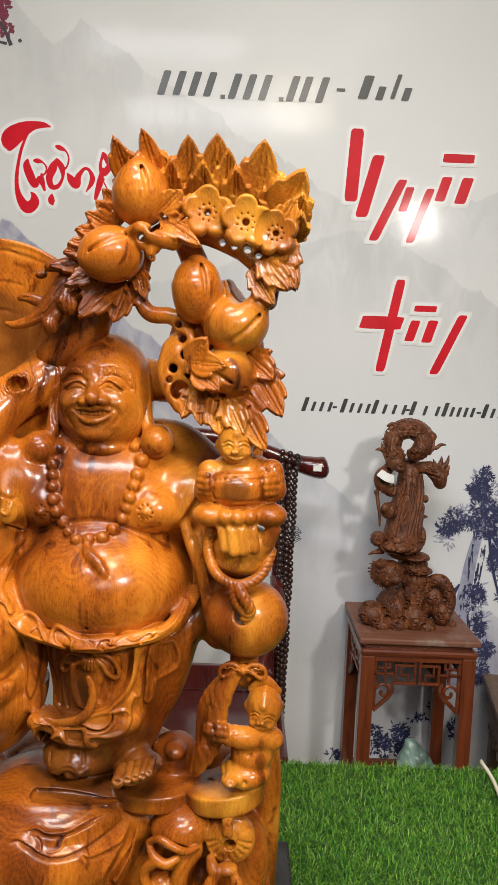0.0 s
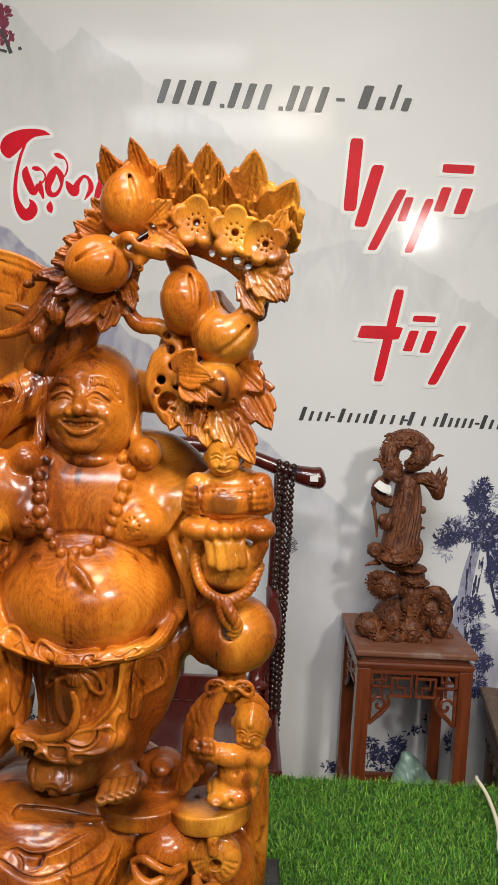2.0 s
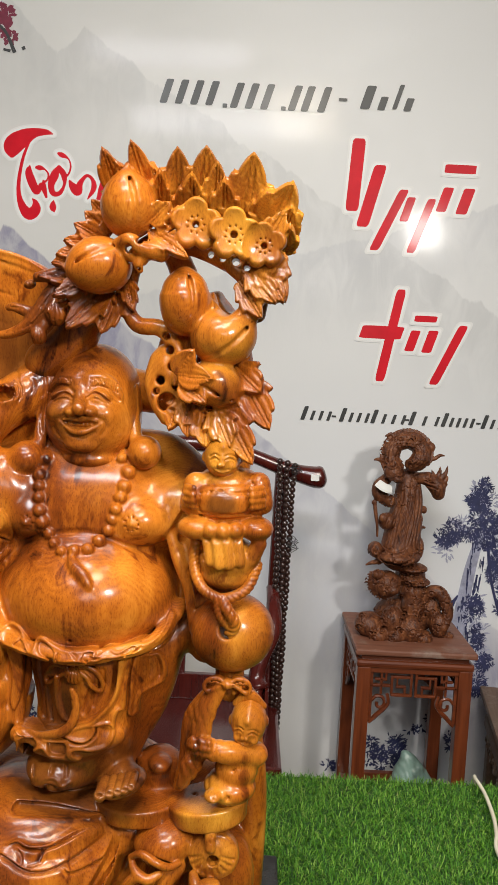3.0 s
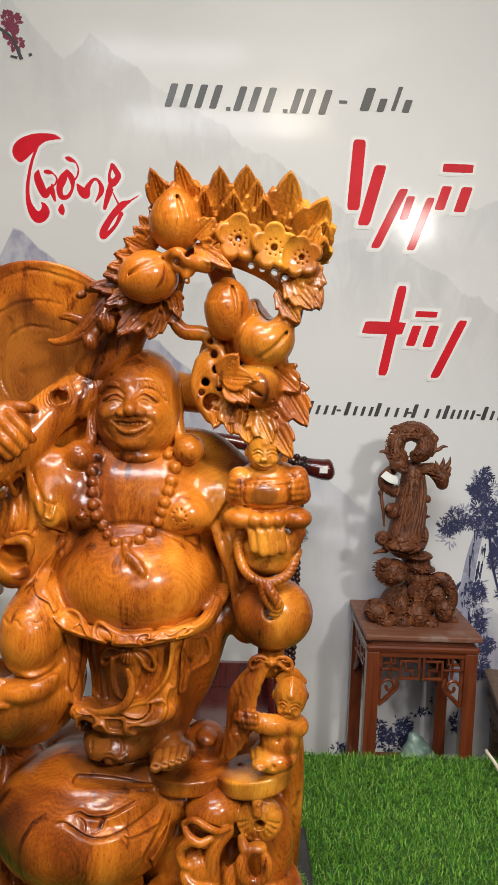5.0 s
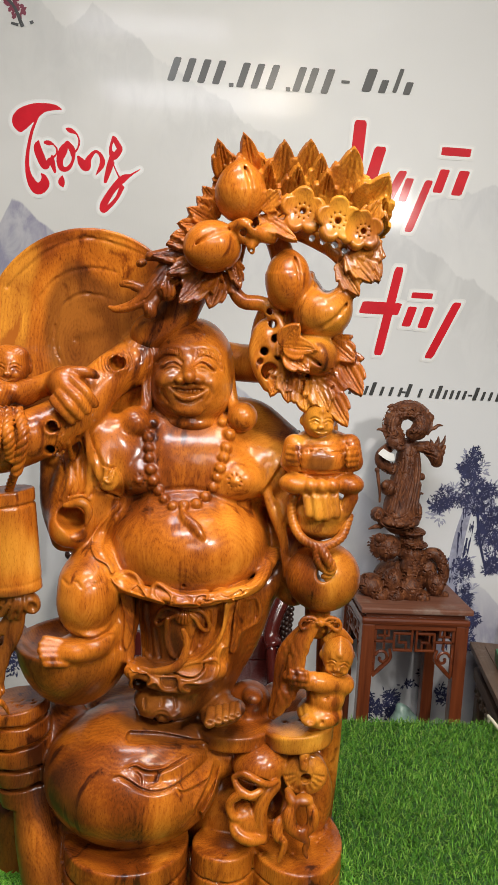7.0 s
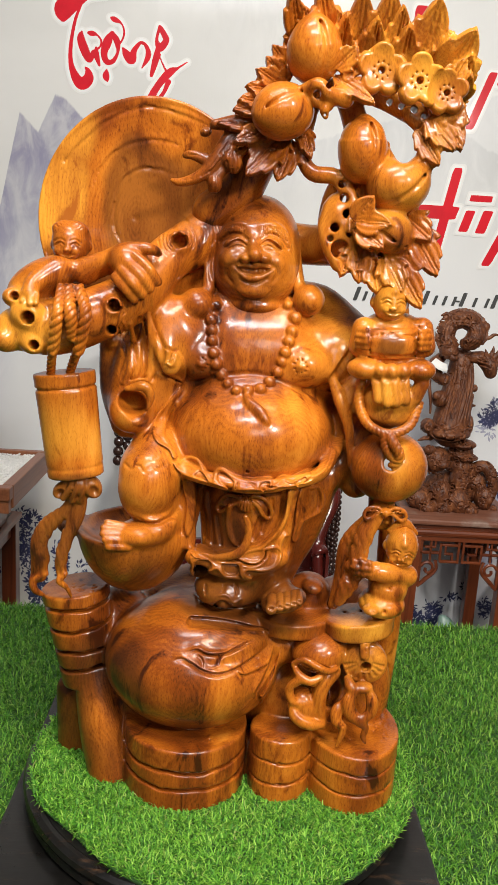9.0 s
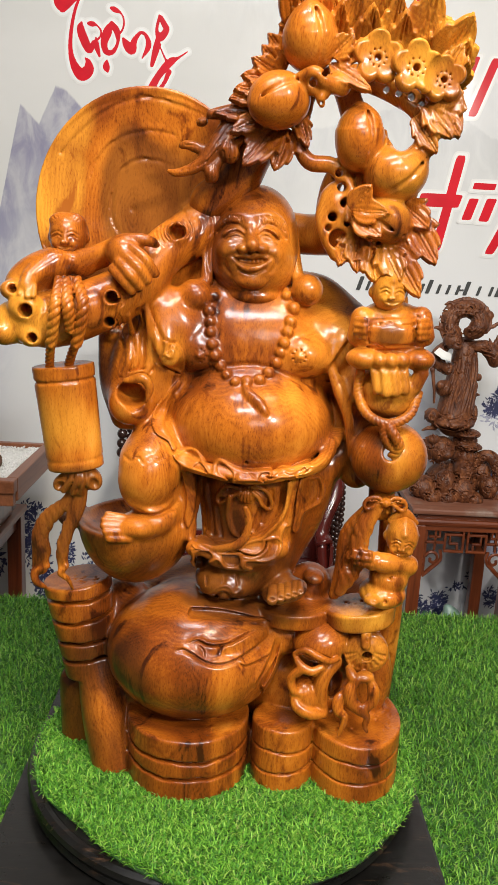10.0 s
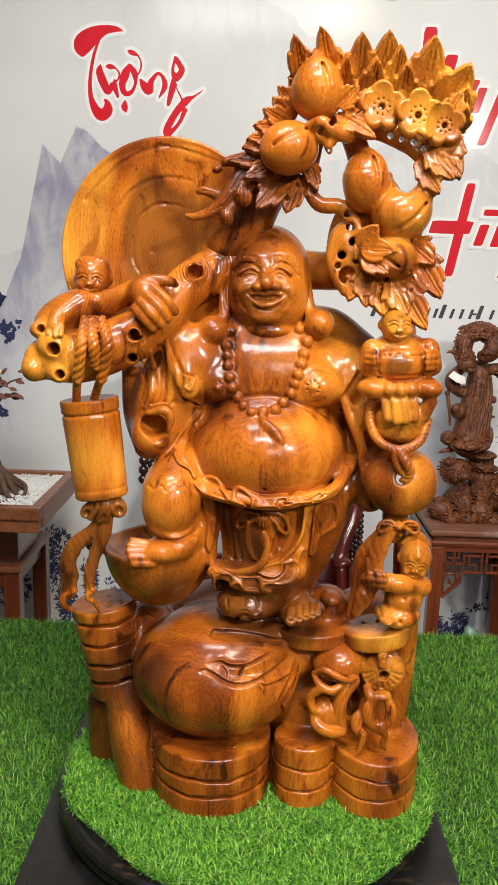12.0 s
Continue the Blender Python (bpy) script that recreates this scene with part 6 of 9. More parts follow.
# punched dots on the tops of logs, plates and the knee
dots = random.Random(12)
for lo, hi, n in (((0.201, 1.4, 0.882), (0.236, 1.4, 0.836), 34), ((0.091, 1.34, 0.872), (0.157, 1.34, 0.863), 14), ((-0.291, 1.4, 1.073), (-0.228, 1.4, 1.06), 22), ((-0.076, 1.33, 0.868), (-0.028, 1.33, 0.858), 16), ((0.02, 1.34, 0.877), (0.069, 1.34, 0.868), 12), ((0.127, 1.34, 1.081), (0.188, 1.34, 1.074), 14)):
    for _ in range(n):
        q = c.on((dots.uniform(lo[0], hi[0]), lo[1], dots.uniform(hi[2], lo[2])))
        c.ball(q, dots.uniform(0.0016, 0.0026), 0.001, cut=True)
# frame lines of the child's box
for line in ([c.on((0.127, 1.35, 1.477), 0), c.on((0.159, 1.35, 1.476), 0), c.on((0.192, 1.35, 1.479), 0)], [c.on((0.127, 1.35, 1.451), 0), c.on((0.161, 1.35, 1.449), 0), c.on((0.196, 1.35, 1.453), 0)], [c.on((0.13, 1.35, 1.477), 0), c.on((0.131, 1.35, 1.451), 0)], [c.on((0.189, 1.35, 1.479), 0), c.on((0.192, 1.35, 1.453), 0)]):
    c.limb(line, 0.0016, 0.001, True, steps=3)

# hem of the trouser leg over the raised foot
c.crease([c.on((-0.12, 1.35, 1.229), 0), c.on((-0.126, 1.35, 1.213), 0), c.on((-0.135, 1.35, 1.203), 0), c.on((-0.148, 1.35, 1.196), 0), c.on((-0.161, 1.35, 1.194), 0), c.on((-0.173, 1.35, 1.198), 0)], 0.0035, 0.006, 0.014, 0.008)
# belt, bow, skirt and ruffle, worked on a finer window
drape = c.refine((-0.150, 1.285, 1.062), (0.118, 1.450, 1.325), 0.0013)
DRAPE = drape.front(0.010)
# recess behind the bow with its standing pleats
drape.sheet(DRAPE, [(-0.095, 1.35, 1.255), (-0.073, 1.35, 1.254), (-0.048, 1.35, 1.247), (0.002, 1.35, 1.244), (0.036, 1.35, 1.255), (0.034, 1.35, 1.223), (0.024, 1.35, 1.199), (0.008, 1.35, 1.18), (-0.012, 1.35, 1.167), (-0.046, 1.35, 1.159), (-0.071, 1.35, 1.156), (-0.086, 1.35, 1.161), (-0.094, 1.35, 1.193)], 0.007, k=0.003, cut=True)
for line, r in (([drape.on((-0.088, 1.35, 1.245), -0.001), drape.on((-0.085, 1.35, 1.211), -0.001), drape.on((-0.081, 1.35, 1.166), -0.001)], 0.0045), ([drape.on((-0.078, 1.35, 1.241), -0.001), drape.on((-0.074, 1.35, 1.207), -0.001), drape.on((-0.069, 1.35, 1.167), -0.001)], 0.0050), ([drape.on((-0.064, 1.35, 1.207), -0.001), drape.on((-0.06, 1.35, 1.185), -0.001), drape.on((-0.056, 1.35, 1.166), -0.001)], 0.0040), ([drape.on((-0.003, 1.35, 1.209), -0.001), drape.on((-0.005, 1.35, 1.194), -0.001), drape.on((-0.011, 1.35, 1.178), -0.001)], 0.0050), ([drape.on((0.012, 1.35, 1.236), -0.001), drape.on((0.01, 1.35, 1.214), -0.001), drape.on((0.001, 1.35, 1.189), -0.001)], 0.0045)):
    drape.limb(line, [r * 0.6, r, r * 0.7], 0.004, True)
# strip of cloth that hangs beside the raised leg
drape.sheet(DRAPE, [(-0.119, 1.35, 1.274), (-0.1, 1.35, 1.26), (-0.095, 1.35, 1.241), (-0.095, 1.35, 1.215), (-0.097, 1.35, 1.195), (-0.103, 1.35, 1.178), (-0.106, 1.35, 1.178), (-0.11, 1.35, 1.192), (-0.108, 1.35, 1.218), (-0.113, 1.35, 1.244)], 0.004, 0.0016, 0.005)
# hanging folds on the other side, with curled edges
drape.sheet(DRAPE, [(0.051, 1.35, 1.261), (0.065, 1.35, 1.262), (0.079, 1.35, 1.263), (0.087, 1.35, 1.244), (0.084, 1.35, 1.225), (0.073, 1.35, 1.216), (0.06, 1.35, 1.207), (0.057, 1.35, 1.196), (0.056, 1.35, 1.184), (0.049, 1.35, 1.177), (0.044, 1.35, 1.182), (0.046, 1.35, 1.202), (0.047, 1.35, 1.233)], 0.0055, 0.0028, 0.006)
drape.sheet(DRAPE, [(0.033, 1.35, 1.253), (0.041, 1.35, 1.258), (0.048, 1.35, 1.26), (0.046, 1.35, 1.237), (0.043, 1.35, 1.211), (0.042, 1.35, 1.189), (0.035, 1.35, 1.185), (0.031, 1.35, 1.175), (0.03, 1.35, 1.162), (0.023, 1.35, 1.167), (0.007, 1.35, 1.164), (-0.005, 1.35, 1.164), (0.009, 1.35, 1.179), (0.023, 1.35, 1.197), (0.031, 1.35, 1.219)], 0.0085, 0.0030, 0.006)
for line in ([drape.on((0.064, 1.35, 1.259), 0), drape.on((0.066, 1.35, 1.242), 0), drape.on((0.065, 1.35, 1.225), 0)], [drape.on((0.042, 1.35, 1.254), 0), drape.on((0.04, 1.35, 1.228), 0), drape.on((0.034, 1.35, 1.202), 0), drape.on((0.023, 1.35, 1.179), 0)], [drape.on((0.073, 1.35, 1.258), 0), drape.on((0.077, 1.35, 1.241), 0), drape.on((0.075, 1.35, 1.225), 0)]):
    drape.crease(line, 0.0015, 0.0045, 0.006, 0.006)
# lower folds of the skirt with shell-like hollows under them
drape.sheet(DRAPE, [(-0.102, 1.35, 1.146), (-0.092, 1.35, 1.15), (-0.078, 1.35, 1.152), (-0.058, 1.35, 1.144), (-0.037, 1.35, 1.143), (-0.025, 1.35, 1.145), (-0.026, 1.35, 1.133), (-0.022, 1.35, 1.122), (-0.015, 1.35, 1.114), (-0.034, 1.35, 1.115), (-0.049, 1.35, 1.116), (-0.056, 1.35, 1.123), (-0.061, 1.35, 1.129), (-0.069, 1.35, 1.125), (-0.08, 1.35, 1.116), (-0.095, 1.35, 1.118), (-0.101, 1.35, 1.129)], 0.003, 0.0026, 0.005)
drape.sheet(DRAPE, [(-0.094, 1.35, 1.137), (-0.084, 1.35, 1.142), (-0.072, 1.35, 1.14), (-0.069, 1.35, 1.131), (-0.08, 1.35, 1.124), (-0.092, 1.35, 1.125)], 0.0045, k=0.002, cut=True)
drape.sheet(DRAPE, [(-0.055, 1.35, 1.137), (-0.042, 1.35, 1.139), (-0.03, 1.35, 1.136), (-0.029, 1.35, 1.124), (-0.039, 1.35, 1.12), (-0.05, 1.35, 1.123)], 0.0045, k=0.002, cut=True)
drape.sheet(DRAPE, [(-0.026, 1.35, 1.142), (-0.014, 1.35, 1.139), (-0.001, 1.35, 1.143), (0.008, 1.35, 1.154), (0.009, 1.35, 1.166), (0.022, 1.35, 1.168), (0.031, 1.35, 1.162), (0.031, 1.35, 1.149), (0.023, 1.35, 1.136), (0.006, 1.35, 1.13), (-0.009, 1.35, 1.131), (-0.019, 1.35, 1.129), (-0.017, 1.35, 1.123), (-0.009, 1.35, 1.12), (-0.015, 1.35, 1.115), (-0.025, 1.35, 1.119), (-0.028, 1.35, 1.129)], 0.006, 0.0028, 0.006)
drape.sheet(DRAPE, [(-0.033, 1.35, 1.149), (-0.022, 1.35, 1.161), (-0.01, 1.35, 1.166), (0.002, 1.35, 1.169), (0.007, 1.35, 1.161), (0.004, 1.35, 1.15), (-0.006, 1.35, 1.143), (-0.02, 1.35, 1.144)], 0.009, 0.0020, 0.005)
drape.sheet(DRAPE, [(-0.1, 1.35, 1.152), (-0.089, 1.35, 1.157), (-0.079, 1.35, 1.155), (-0.069, 1.35, 1.149), (-0.076, 1.35, 1.145), (-0.091, 1.35, 1.146)], 0.007, 0.0016, 0.004)
# ruffle of the undergarment
drape.limb([drape.on((-0.091, 1.35, 1.09), 0.0), drape.on((-0.081, 1.35, 1.08), 0.0), drape.on((-0.068, 1.35, 1.077), 0.0), drape.on((-0.056, 1.35, 1.087), 0.0), drape.on((-0.043, 1.35, 1.088), 0.0), drape.on((-0.034, 1.35, 1.078), 0.0), drape.on((-0.024, 1.35, 1.084), 0.0)], 0.0020, 0.002)
drape.crease([drape.on((-0.021, 1.35, 1.076), 0), drape.on((-0.033, 1.35, 1.071), 0), drape.on((-0.045, 1.35, 1.079), 0), drape.on((-0.056, 1.35, 1.079), 0), drape.on((-0.068, 1.35, 1.069), 0), drape.on((-0.083, 1.35, 1.072), 0), drape.on((-0.095, 1.35, 1.083), 0)], 0.001, 0.006, 0.005, 0.008)
for line in ([drape.on((-0.078, 1.35, 1.105), 0), drape.on((-0.076, 1.35, 1.085), 0)], [drape.on((-0.051, 1.35, 1.106), 0), drape.on((-0.052, 1.35, 1.092), 0)], [drape.on((-0.034, 1.35, 1.109), 0), drape.on((-0.031, 1.35, 1.087), 0)]):
    drape.crease(line, 0.001, 0.004, 0.006, 0.006)
# belt with its scalloped, curling upper edge
drape.sheet(DRAPE, [(-0.13, 1.35, 1.284), (-0.122, 1.35, 1.287), (-0.117, 1.35, 1.292), (-0.109, 1.35, 1.295), (-0.097, 1.35, 1.292), (-0.088, 1.35, 1.282), (-0.079, 1.35, 1.265), (-0.074, 1.35, 1.263), (-0.072, 1.35, 1.273), (-0.066, 1.35, 1.28), (-0.058, 1.35, 1.279), (-0.048, 1.35, 1.273), (-0.035, 1.35, 1.268), (-0.019, 1.35, 1.266), (0.001, 1.35, 1.269), (0.009, 1.35, 1.268), (0.011, 1.35, 1.262), (0.008, 1.35, 1.256), (0.015, 1.35, 1.263), (0.022, 1.35, 1.27), (0.029, 1.35, 1.272), (0.037, 1.35, 1.268), (0.047, 1.35, 1.274), (0.06, 1.35, 1.281), (0.067, 1.35, 1.279), (0.078, 1.35, 1.286), (0.086, 1.35, 1.301), (0.09, 1.35, 1.32), (0.097, 1.35, 1.313), (0.095, 1.35, 1.294), (0.088, 1.35, 1.279), (0.076, 1.35, 1.266), (0.059, 1.35, 1.261), (0.049, 1.35, 1.262), (0.039, 1.35, 1.257), (0.022, 1.35, 1.256), (0.012, 1.35, 1.25), (0.002, 1.35, 1.248), (-0.015, 1.35, 1.25), (-0.04, 1.35, 1.246), (-0.051, 1.35, 1.247), (-0.061, 1.35, 1.251), (-0.075, 1.35, 1.256), (-0.09, 1.35, 1.257), (-0.102, 1.35, 1.259), (-0.115, 1.35, 1.267), (-0.126, 1.35, 1.277)], 0.0035, 0.0030, 0.0055)
for outline in ([(-0.067, 1.35, 1.271), (-0.06, 1.35, 1.274), (-0.052, 1.35, 1.269), (-0.043, 1.35, 1.258), (-0.046, 1.35, 1.249), (-0.057, 1.35, 1.254), (-0.065, 1.35, 1.26)], [(-0.004, 1.35, 1.262), (0.004, 1.35, 1.264), (0.007, 1.35, 1.26), (0.002, 1.35, 1.255), (-0.001, 1.35, 1.25), (-0.008, 1.35, 1.254)], [(-0.092, 1.35, 1.274), (-0.085, 1.35, 1.268), (-0.08, 1.35, 1.259), (-0.09, 1.35, 1.262), (-0.1, 1.35, 1.266)], [(0.041, 1.35, 1.265), (0.049, 1.35, 1.27), (0.055, 1.35, 1.274), (0.059, 1.35, 1.27), (0.053, 1.35, 1.266), (0.044, 1.35, 1.262)]):
    drape.sheet(DRAPE, outline, 0.0005, k=0.0022, cut=True)
for line in ([drape.on((-0.04, 1.35, 1.261), 0), drape.on((-0.041, 1.35, 1.254), 0), drape.on((-0.043, 1.35, 1.248), 0)], [drape.on((0.017, 1.35, 1.258), 0), drape.on((0.009, 1.35, 1.256), 0), drape.on((0.001, 1.35, 1.258), 0)], [drape.on((0.065, 1.35, 1.275), 0), drape.on((0.059, 1.35, 1.269), 0), drape.on((0.053, 1.35, 1.264), 0)], [drape.on((-0.024, 1.35, 1.261), 0), drape.on((-0.017, 1.35, 1.256), 0), drape.on((-0.013, 1.35, 1.251), 0)]):
    drape.crease(line, 0.0012, 0.0036, 0.006, 0.005)
# bow: two loops, a pleated knot, one short and one long tail
for line in ([drape.on((-0.034, 1.35, 1.238), 0.005), drape.on((-0.05, 1.35, 1.241), 0.005), drape.on((-0.059, 1.35, 1.234), 0.005), drape.on((-0.065, 1.35, 1.222), 0.005), drape.on((-0.06, 1.35, 1.215), 0.005), drape.on((-0.05, 1.35, 1.222), 0.005), drape.on((-0.038, 1.35, 1.23), 0.005)], [drape.on((-0.016, 1.35, 1.241), 0.005), drape.on((-0.003, 1.35, 1.24), 0.005), drape.on((0.008, 1.35, 1.231), 0.005), drape.on((0.013, 1.35, 1.216), 0.005), drape.on((0.008, 1.35, 1.209), 0.005), drape.on((-0.001, 1.35, 1.216), 0.005), drape.on((-0.007, 1.35, 1.226), 0.005), drape.on((-0.016, 1.35, 1.233), 0.005)]):
    drape.limb(line, 0.0031, 0.0010, steps=4)
    middle = np.mean(np.array(line), 0)
    drape.ball(tuple(middle + np.array([0, 0.007, 0])), (0.013, 0.006, 0.0085), 0.003)
drape.ball([drape.on((-0.024, 1.35, 1.229), 0.001)][0], (0.0135, 0.0085, 0.0125), 0.003)
q = [drape.on((-0.024, 1.35, 1.229), 0)][0]
for x in (-0.008, -0.004, 0.0, 0.004, 0.008):
    drape.limb([drape.on((q[0] + x * 0.5, q[1], q[2] + 0.011)), drape.on((q[0] + x, q[1], q[2])), drape.on((q[0] + x * 1.2, q[1], q[2] - 0.011))], 0.0010, 0.001, True, steps=3)
drape.limb([drape.on((-0.047, 1.35, 1.225), 0.002), drape.on((-0.048, 1.35, 1.205), 0.002), drape.on((-0.045, 1.35, 1.186), 0.002), drape.on((-0.039, 1.35, 1.172), 0.002), drape.on((-0.032, 1.35, 1.165), 0.002)], [0.0036, 0.0046, 0.0046, 0.0040, 0.0016], 0.0012, flat=0.8)
tail = [drape.on((-0.024, 1.35, 1.213), 0.003), drape.on((-0.02, 1.35, 1.201), 0.003), drape.on((-0.019, 1.35, 1.186), 0.003), drape.on((-0.024, 1.35, 1.17), 0.003), drape.on((-0.035, 1.35, 1.157), 0.003), drape.on((-0.05, 1.35, 1.151), 0.003), drape.on((-0.066, 1.35, 1.153), 0.003), drape.on((-0.077, 1.35, 1.159), 0.003), drape.on((-0.083, 1.35, 1.162), 0.003)]
tail = [(p[0], min(p[1], 1.326 + 0.3 * abs(p[0] + 0.03)), p[2]) for p in tail]
drape.limb(tail, [0.0036, 0.0050, 0.0052, 0.0056, 0.0060, 0.0058, 0.0048, 0.0034, 0.0014], 0.0012, flat=0.8)
drape.limb([drape.on((-0.027, 1.35, 1.206), 0), drape.on((-0.023, 1.35, 1.195), 0), drape.on((-0.023, 1.35, 1.184), 0), drape.on((-0.029, 1.35, 1.17), 0), drape.on((-0.039, 1.35, 1.16), 0), drape.on((-0.05, 1.35, 1.155), 0), drape.on((-0.064, 1.35, 1.157), 0)], 0.0009, 0.001, True)
# standing foot with its toes
drape.limb([(0.013, 1.41, 1.101), (0.026, 1.388, 1.089), (0.038, 1.36, 1.087)], [0.026, 0.026, 0.021], 0.006)
drape.ball((0.039, 1.352, 1.085), (0.034, 0.036, 0.0135), 0.006, (0, -16, 0))
for (x0, z0), (x1, z1), r in (((0.021, 1.094), (0.019, 1.089), 0.0082), ((0.032, 1.098), (0.031, 1.092), 0.0064), ((0.042, 1.101), (0.041, 1.095), 0.0062), ((0.052, 1.104), (0.05, 1.098), 0.006), ((0.059, 1.106), (0.058, 1.102), 0.0054)):
    drape.limb([(x0, 1.334, z0), ((x0 + x1) / 2, 1.318, (z0 + z1) / 2 + 0.001), (x1, 1.310, z1)], [r, r * 0.9, r], 0.0012)
    drape.ball((x1, 1.310 - r * 0.80, z1 + r * 0.55), (r * 0.62, 0.0022, r * 0.62), 0.001, (35, 0, 0), True)

# coin slot and tied mouth of the bag, on a finer window
cloth = c.refine((-0.135, 1.265, 0.885), (0.080, 1.420, 1.066), 0.0014)
cloth.limb([cloth.on((-0.094, 1.35, 1.044), -0.003), cloth.on((-0.059, 1.35, 1.044), -0.003), cloth.on((-0.025, 1.35, 1.041), -0.003), cloth.on((0.001, 1.35, 1.039), -0.003), cloth.on((0.02, 1.35, 1.037), -0.003)], [0.0066, 0.0058, 0.0046, 0.0032, 0.0010], 0.0015, True, flat=2.4)
cloth.limb([cloth.on((-0.099, 1.35, 1.038), 0), cloth.on((-0.09, 1.35, 1.034), 0), cloth.on((-0.059, 1.35, 1.036), 0), cloth.on((-0.029, 1.35, 1.035), 0), cloth.on((0.001, 1.35, 1.033), 0)], 0.0013, 0.002)
cloth.limb([cloth.on((-0.08, 1.35, 0.992), -0.002), cloth.on((-0.065, 1.35, 0.983), -0.002), cloth.on((-0.054, 1.35, 0.988), -0.002)], [0.006, 0.010, 0.007], 0.006, flat=0.5)
cloth.limb([cloth.on((-0.04, 1.35, 0.984), -0.002), cloth.on((-0.022, 1.35, 0.996), -0.002), cloth.on((-0.005, 1.35, 1.011), -0.002), cloth.on((0.01, 1.35, 1.02), -0.002)], [0.006, 0.010, 0.010, 0.006], 0.006, flat=0.5)
cloth.crease([cloth.on((0.021, 1.35, 1.015), 0), cloth.on((0.003, 1.35, 0.997), 0), cloth.on((-0.018, 1.35, 0.979), 0), cloth.on((-0.038, 1.35, 0.968), 0), cloth.on((-0.057, 1.35, 0.964), 0), cloth.on((-0.075, 1.35, 0.969), 0), cloth.on((-0.091, 1.35, 0.979), 0), cloth.on((-0.106, 1.35, 0.986), 0), cloth.on((-0.119, 1.35, 0.982), 0)], 0.0045, 0.0055, 0.014, 0.008)
cloth.crease([cloth.on((0.01, 1.35, 1.024), 0), cloth.on((-0.011, 1.35, 1.017), 0), cloth.on((-0.028, 1.35, 1.007), 0), cloth.on((-0.048, 1.35, 0.997), 0), cloth.on((-0.069, 1.35, 0.996), 0), cloth.on((-0.084, 1.35, 1.002), 0), cloth.on((-0.1, 1.35, 0.996), 0)], 0.003, 0.0045, 0.010, 0.006)
cloth.crease([cloth.on((-0.051, 1.35, 0.973), 0), cloth.on((-0.047, 1.35, 0.99), 0), cloth.on((-0.032, 1.35, 0.998), 0), cloth.on((-0.015, 1.35, 1.009), 0), cloth.on((0.002, 1.35, 1.021), 0)], 0.0035, 0.0040, 0.012, 0.006)
cloth.crease([cloth.on((-0.073, 1.35, 0.97), 0), cloth.on((-0.075, 1.35, 0.985), 0), cloth.on((-0.083, 1.35, 0.994), 0)], 0.002, 0.0035, 0.007, 0.006)
cloth.crease([cloth.on((0.025, 1.35, 0.994), 0), cloth.on((0.016, 1.35, 0.981), 0), cloth.on((0.0, 1.35, 0.969), 0), cloth.on((-0.014, 1.35, 0.964), 0), cloth.on((-0.024, 1.35, 0.97), 0)], 0.0035, 0.0045, 0.008, 0.006)
for line in ([cloth.on((-0.1, 1.35, 0.997), 0), cloth.on((-0.084, 1.35, 1.003), 0), cloth.on((-0.069, 1.35, 0.997), 0), cloth.on((-0.048, 1.35, 0.998), 0), cloth.on((-0.028, 1.35, 1.007), 0), cloth.on((-0.011, 1.35, 1.017), 0), cloth.on((0.009, 1.35, 1.025), 0)], [cloth.on((-0.05, 1.35, 0.974), 0), cloth.on((-0.046, 1.35, 0.991), 0), cloth.on((-0.032, 1.35, 0.999), 0), cloth.on((-0.015, 1.35, 1.01), 0), cloth.on((0.002, 1.35, 1.022), 0)], [cloth.on((-0.024, 1.35, 0.97), 0), cloth.on((-0.014, 1.35, 0.965), 0), cloth.on((0.0, 1.35, 0.97), 0), cloth.on((0.016, 1.35, 0.982), 0), cloth.on((0.025, 1.35, 0.995), 0)], [cloth.on((-0.065, 1.35, 0.971), 0.001), cloth.on((-0.058, 1.35, 0.972), 0.001), cloth.on((-0.052, 1.35, 0.975), 0.001)]):
    cloth.limb(line, [0.0008] + [0.0015] * (len(line) - 2) + [0.0008], 0.002)
cloth.crease([cloth.on((0.03, 1.35, 1.011), 0), cloth.on((0.024, 1.35, 0.982), 0), cloth.on((0.015, 1.35, 0.956), 0), cloth.on((0.007, 1.35, 0.938), 0), cloth.on((0.007, 1.35, 0.923), 0)], 0.004, 0.005, 0.012, 0.008)
cloth.crease([cloth.on((0.012, 1.35, 0.923), 0), cloth.on((0.021, 1.35, 0.939), 0), cloth.on((0.03, 1.35, 0.963), 0), cloth.on((0.035, 1.35, 0.987), 0), cloth.on((0.039, 1.35, 1.008), 0)], 0.0035, 0.005, 0.010, 0.008)
cloth.crease([cloth.on((0.009, 1.35, 0.91), 0), cloth.on((0.016, 1.35, 0.921), 0), cloth.on((0.012, 1.35, 0.933), 0)], 0.003, 0.004, 0.008, 0.006)
cloth.limb([cloth.on((0.037, 1.35, 1.011), 0), cloth.on((0.033, 1.35, 0.987), 0), cloth.on((0.025, 1.35, 0.966), 0), cloth.on((0.013, 1.35, 0.943), 0)], [0.0008, 0.0016, 0.0016, 0.0008], 0.002)

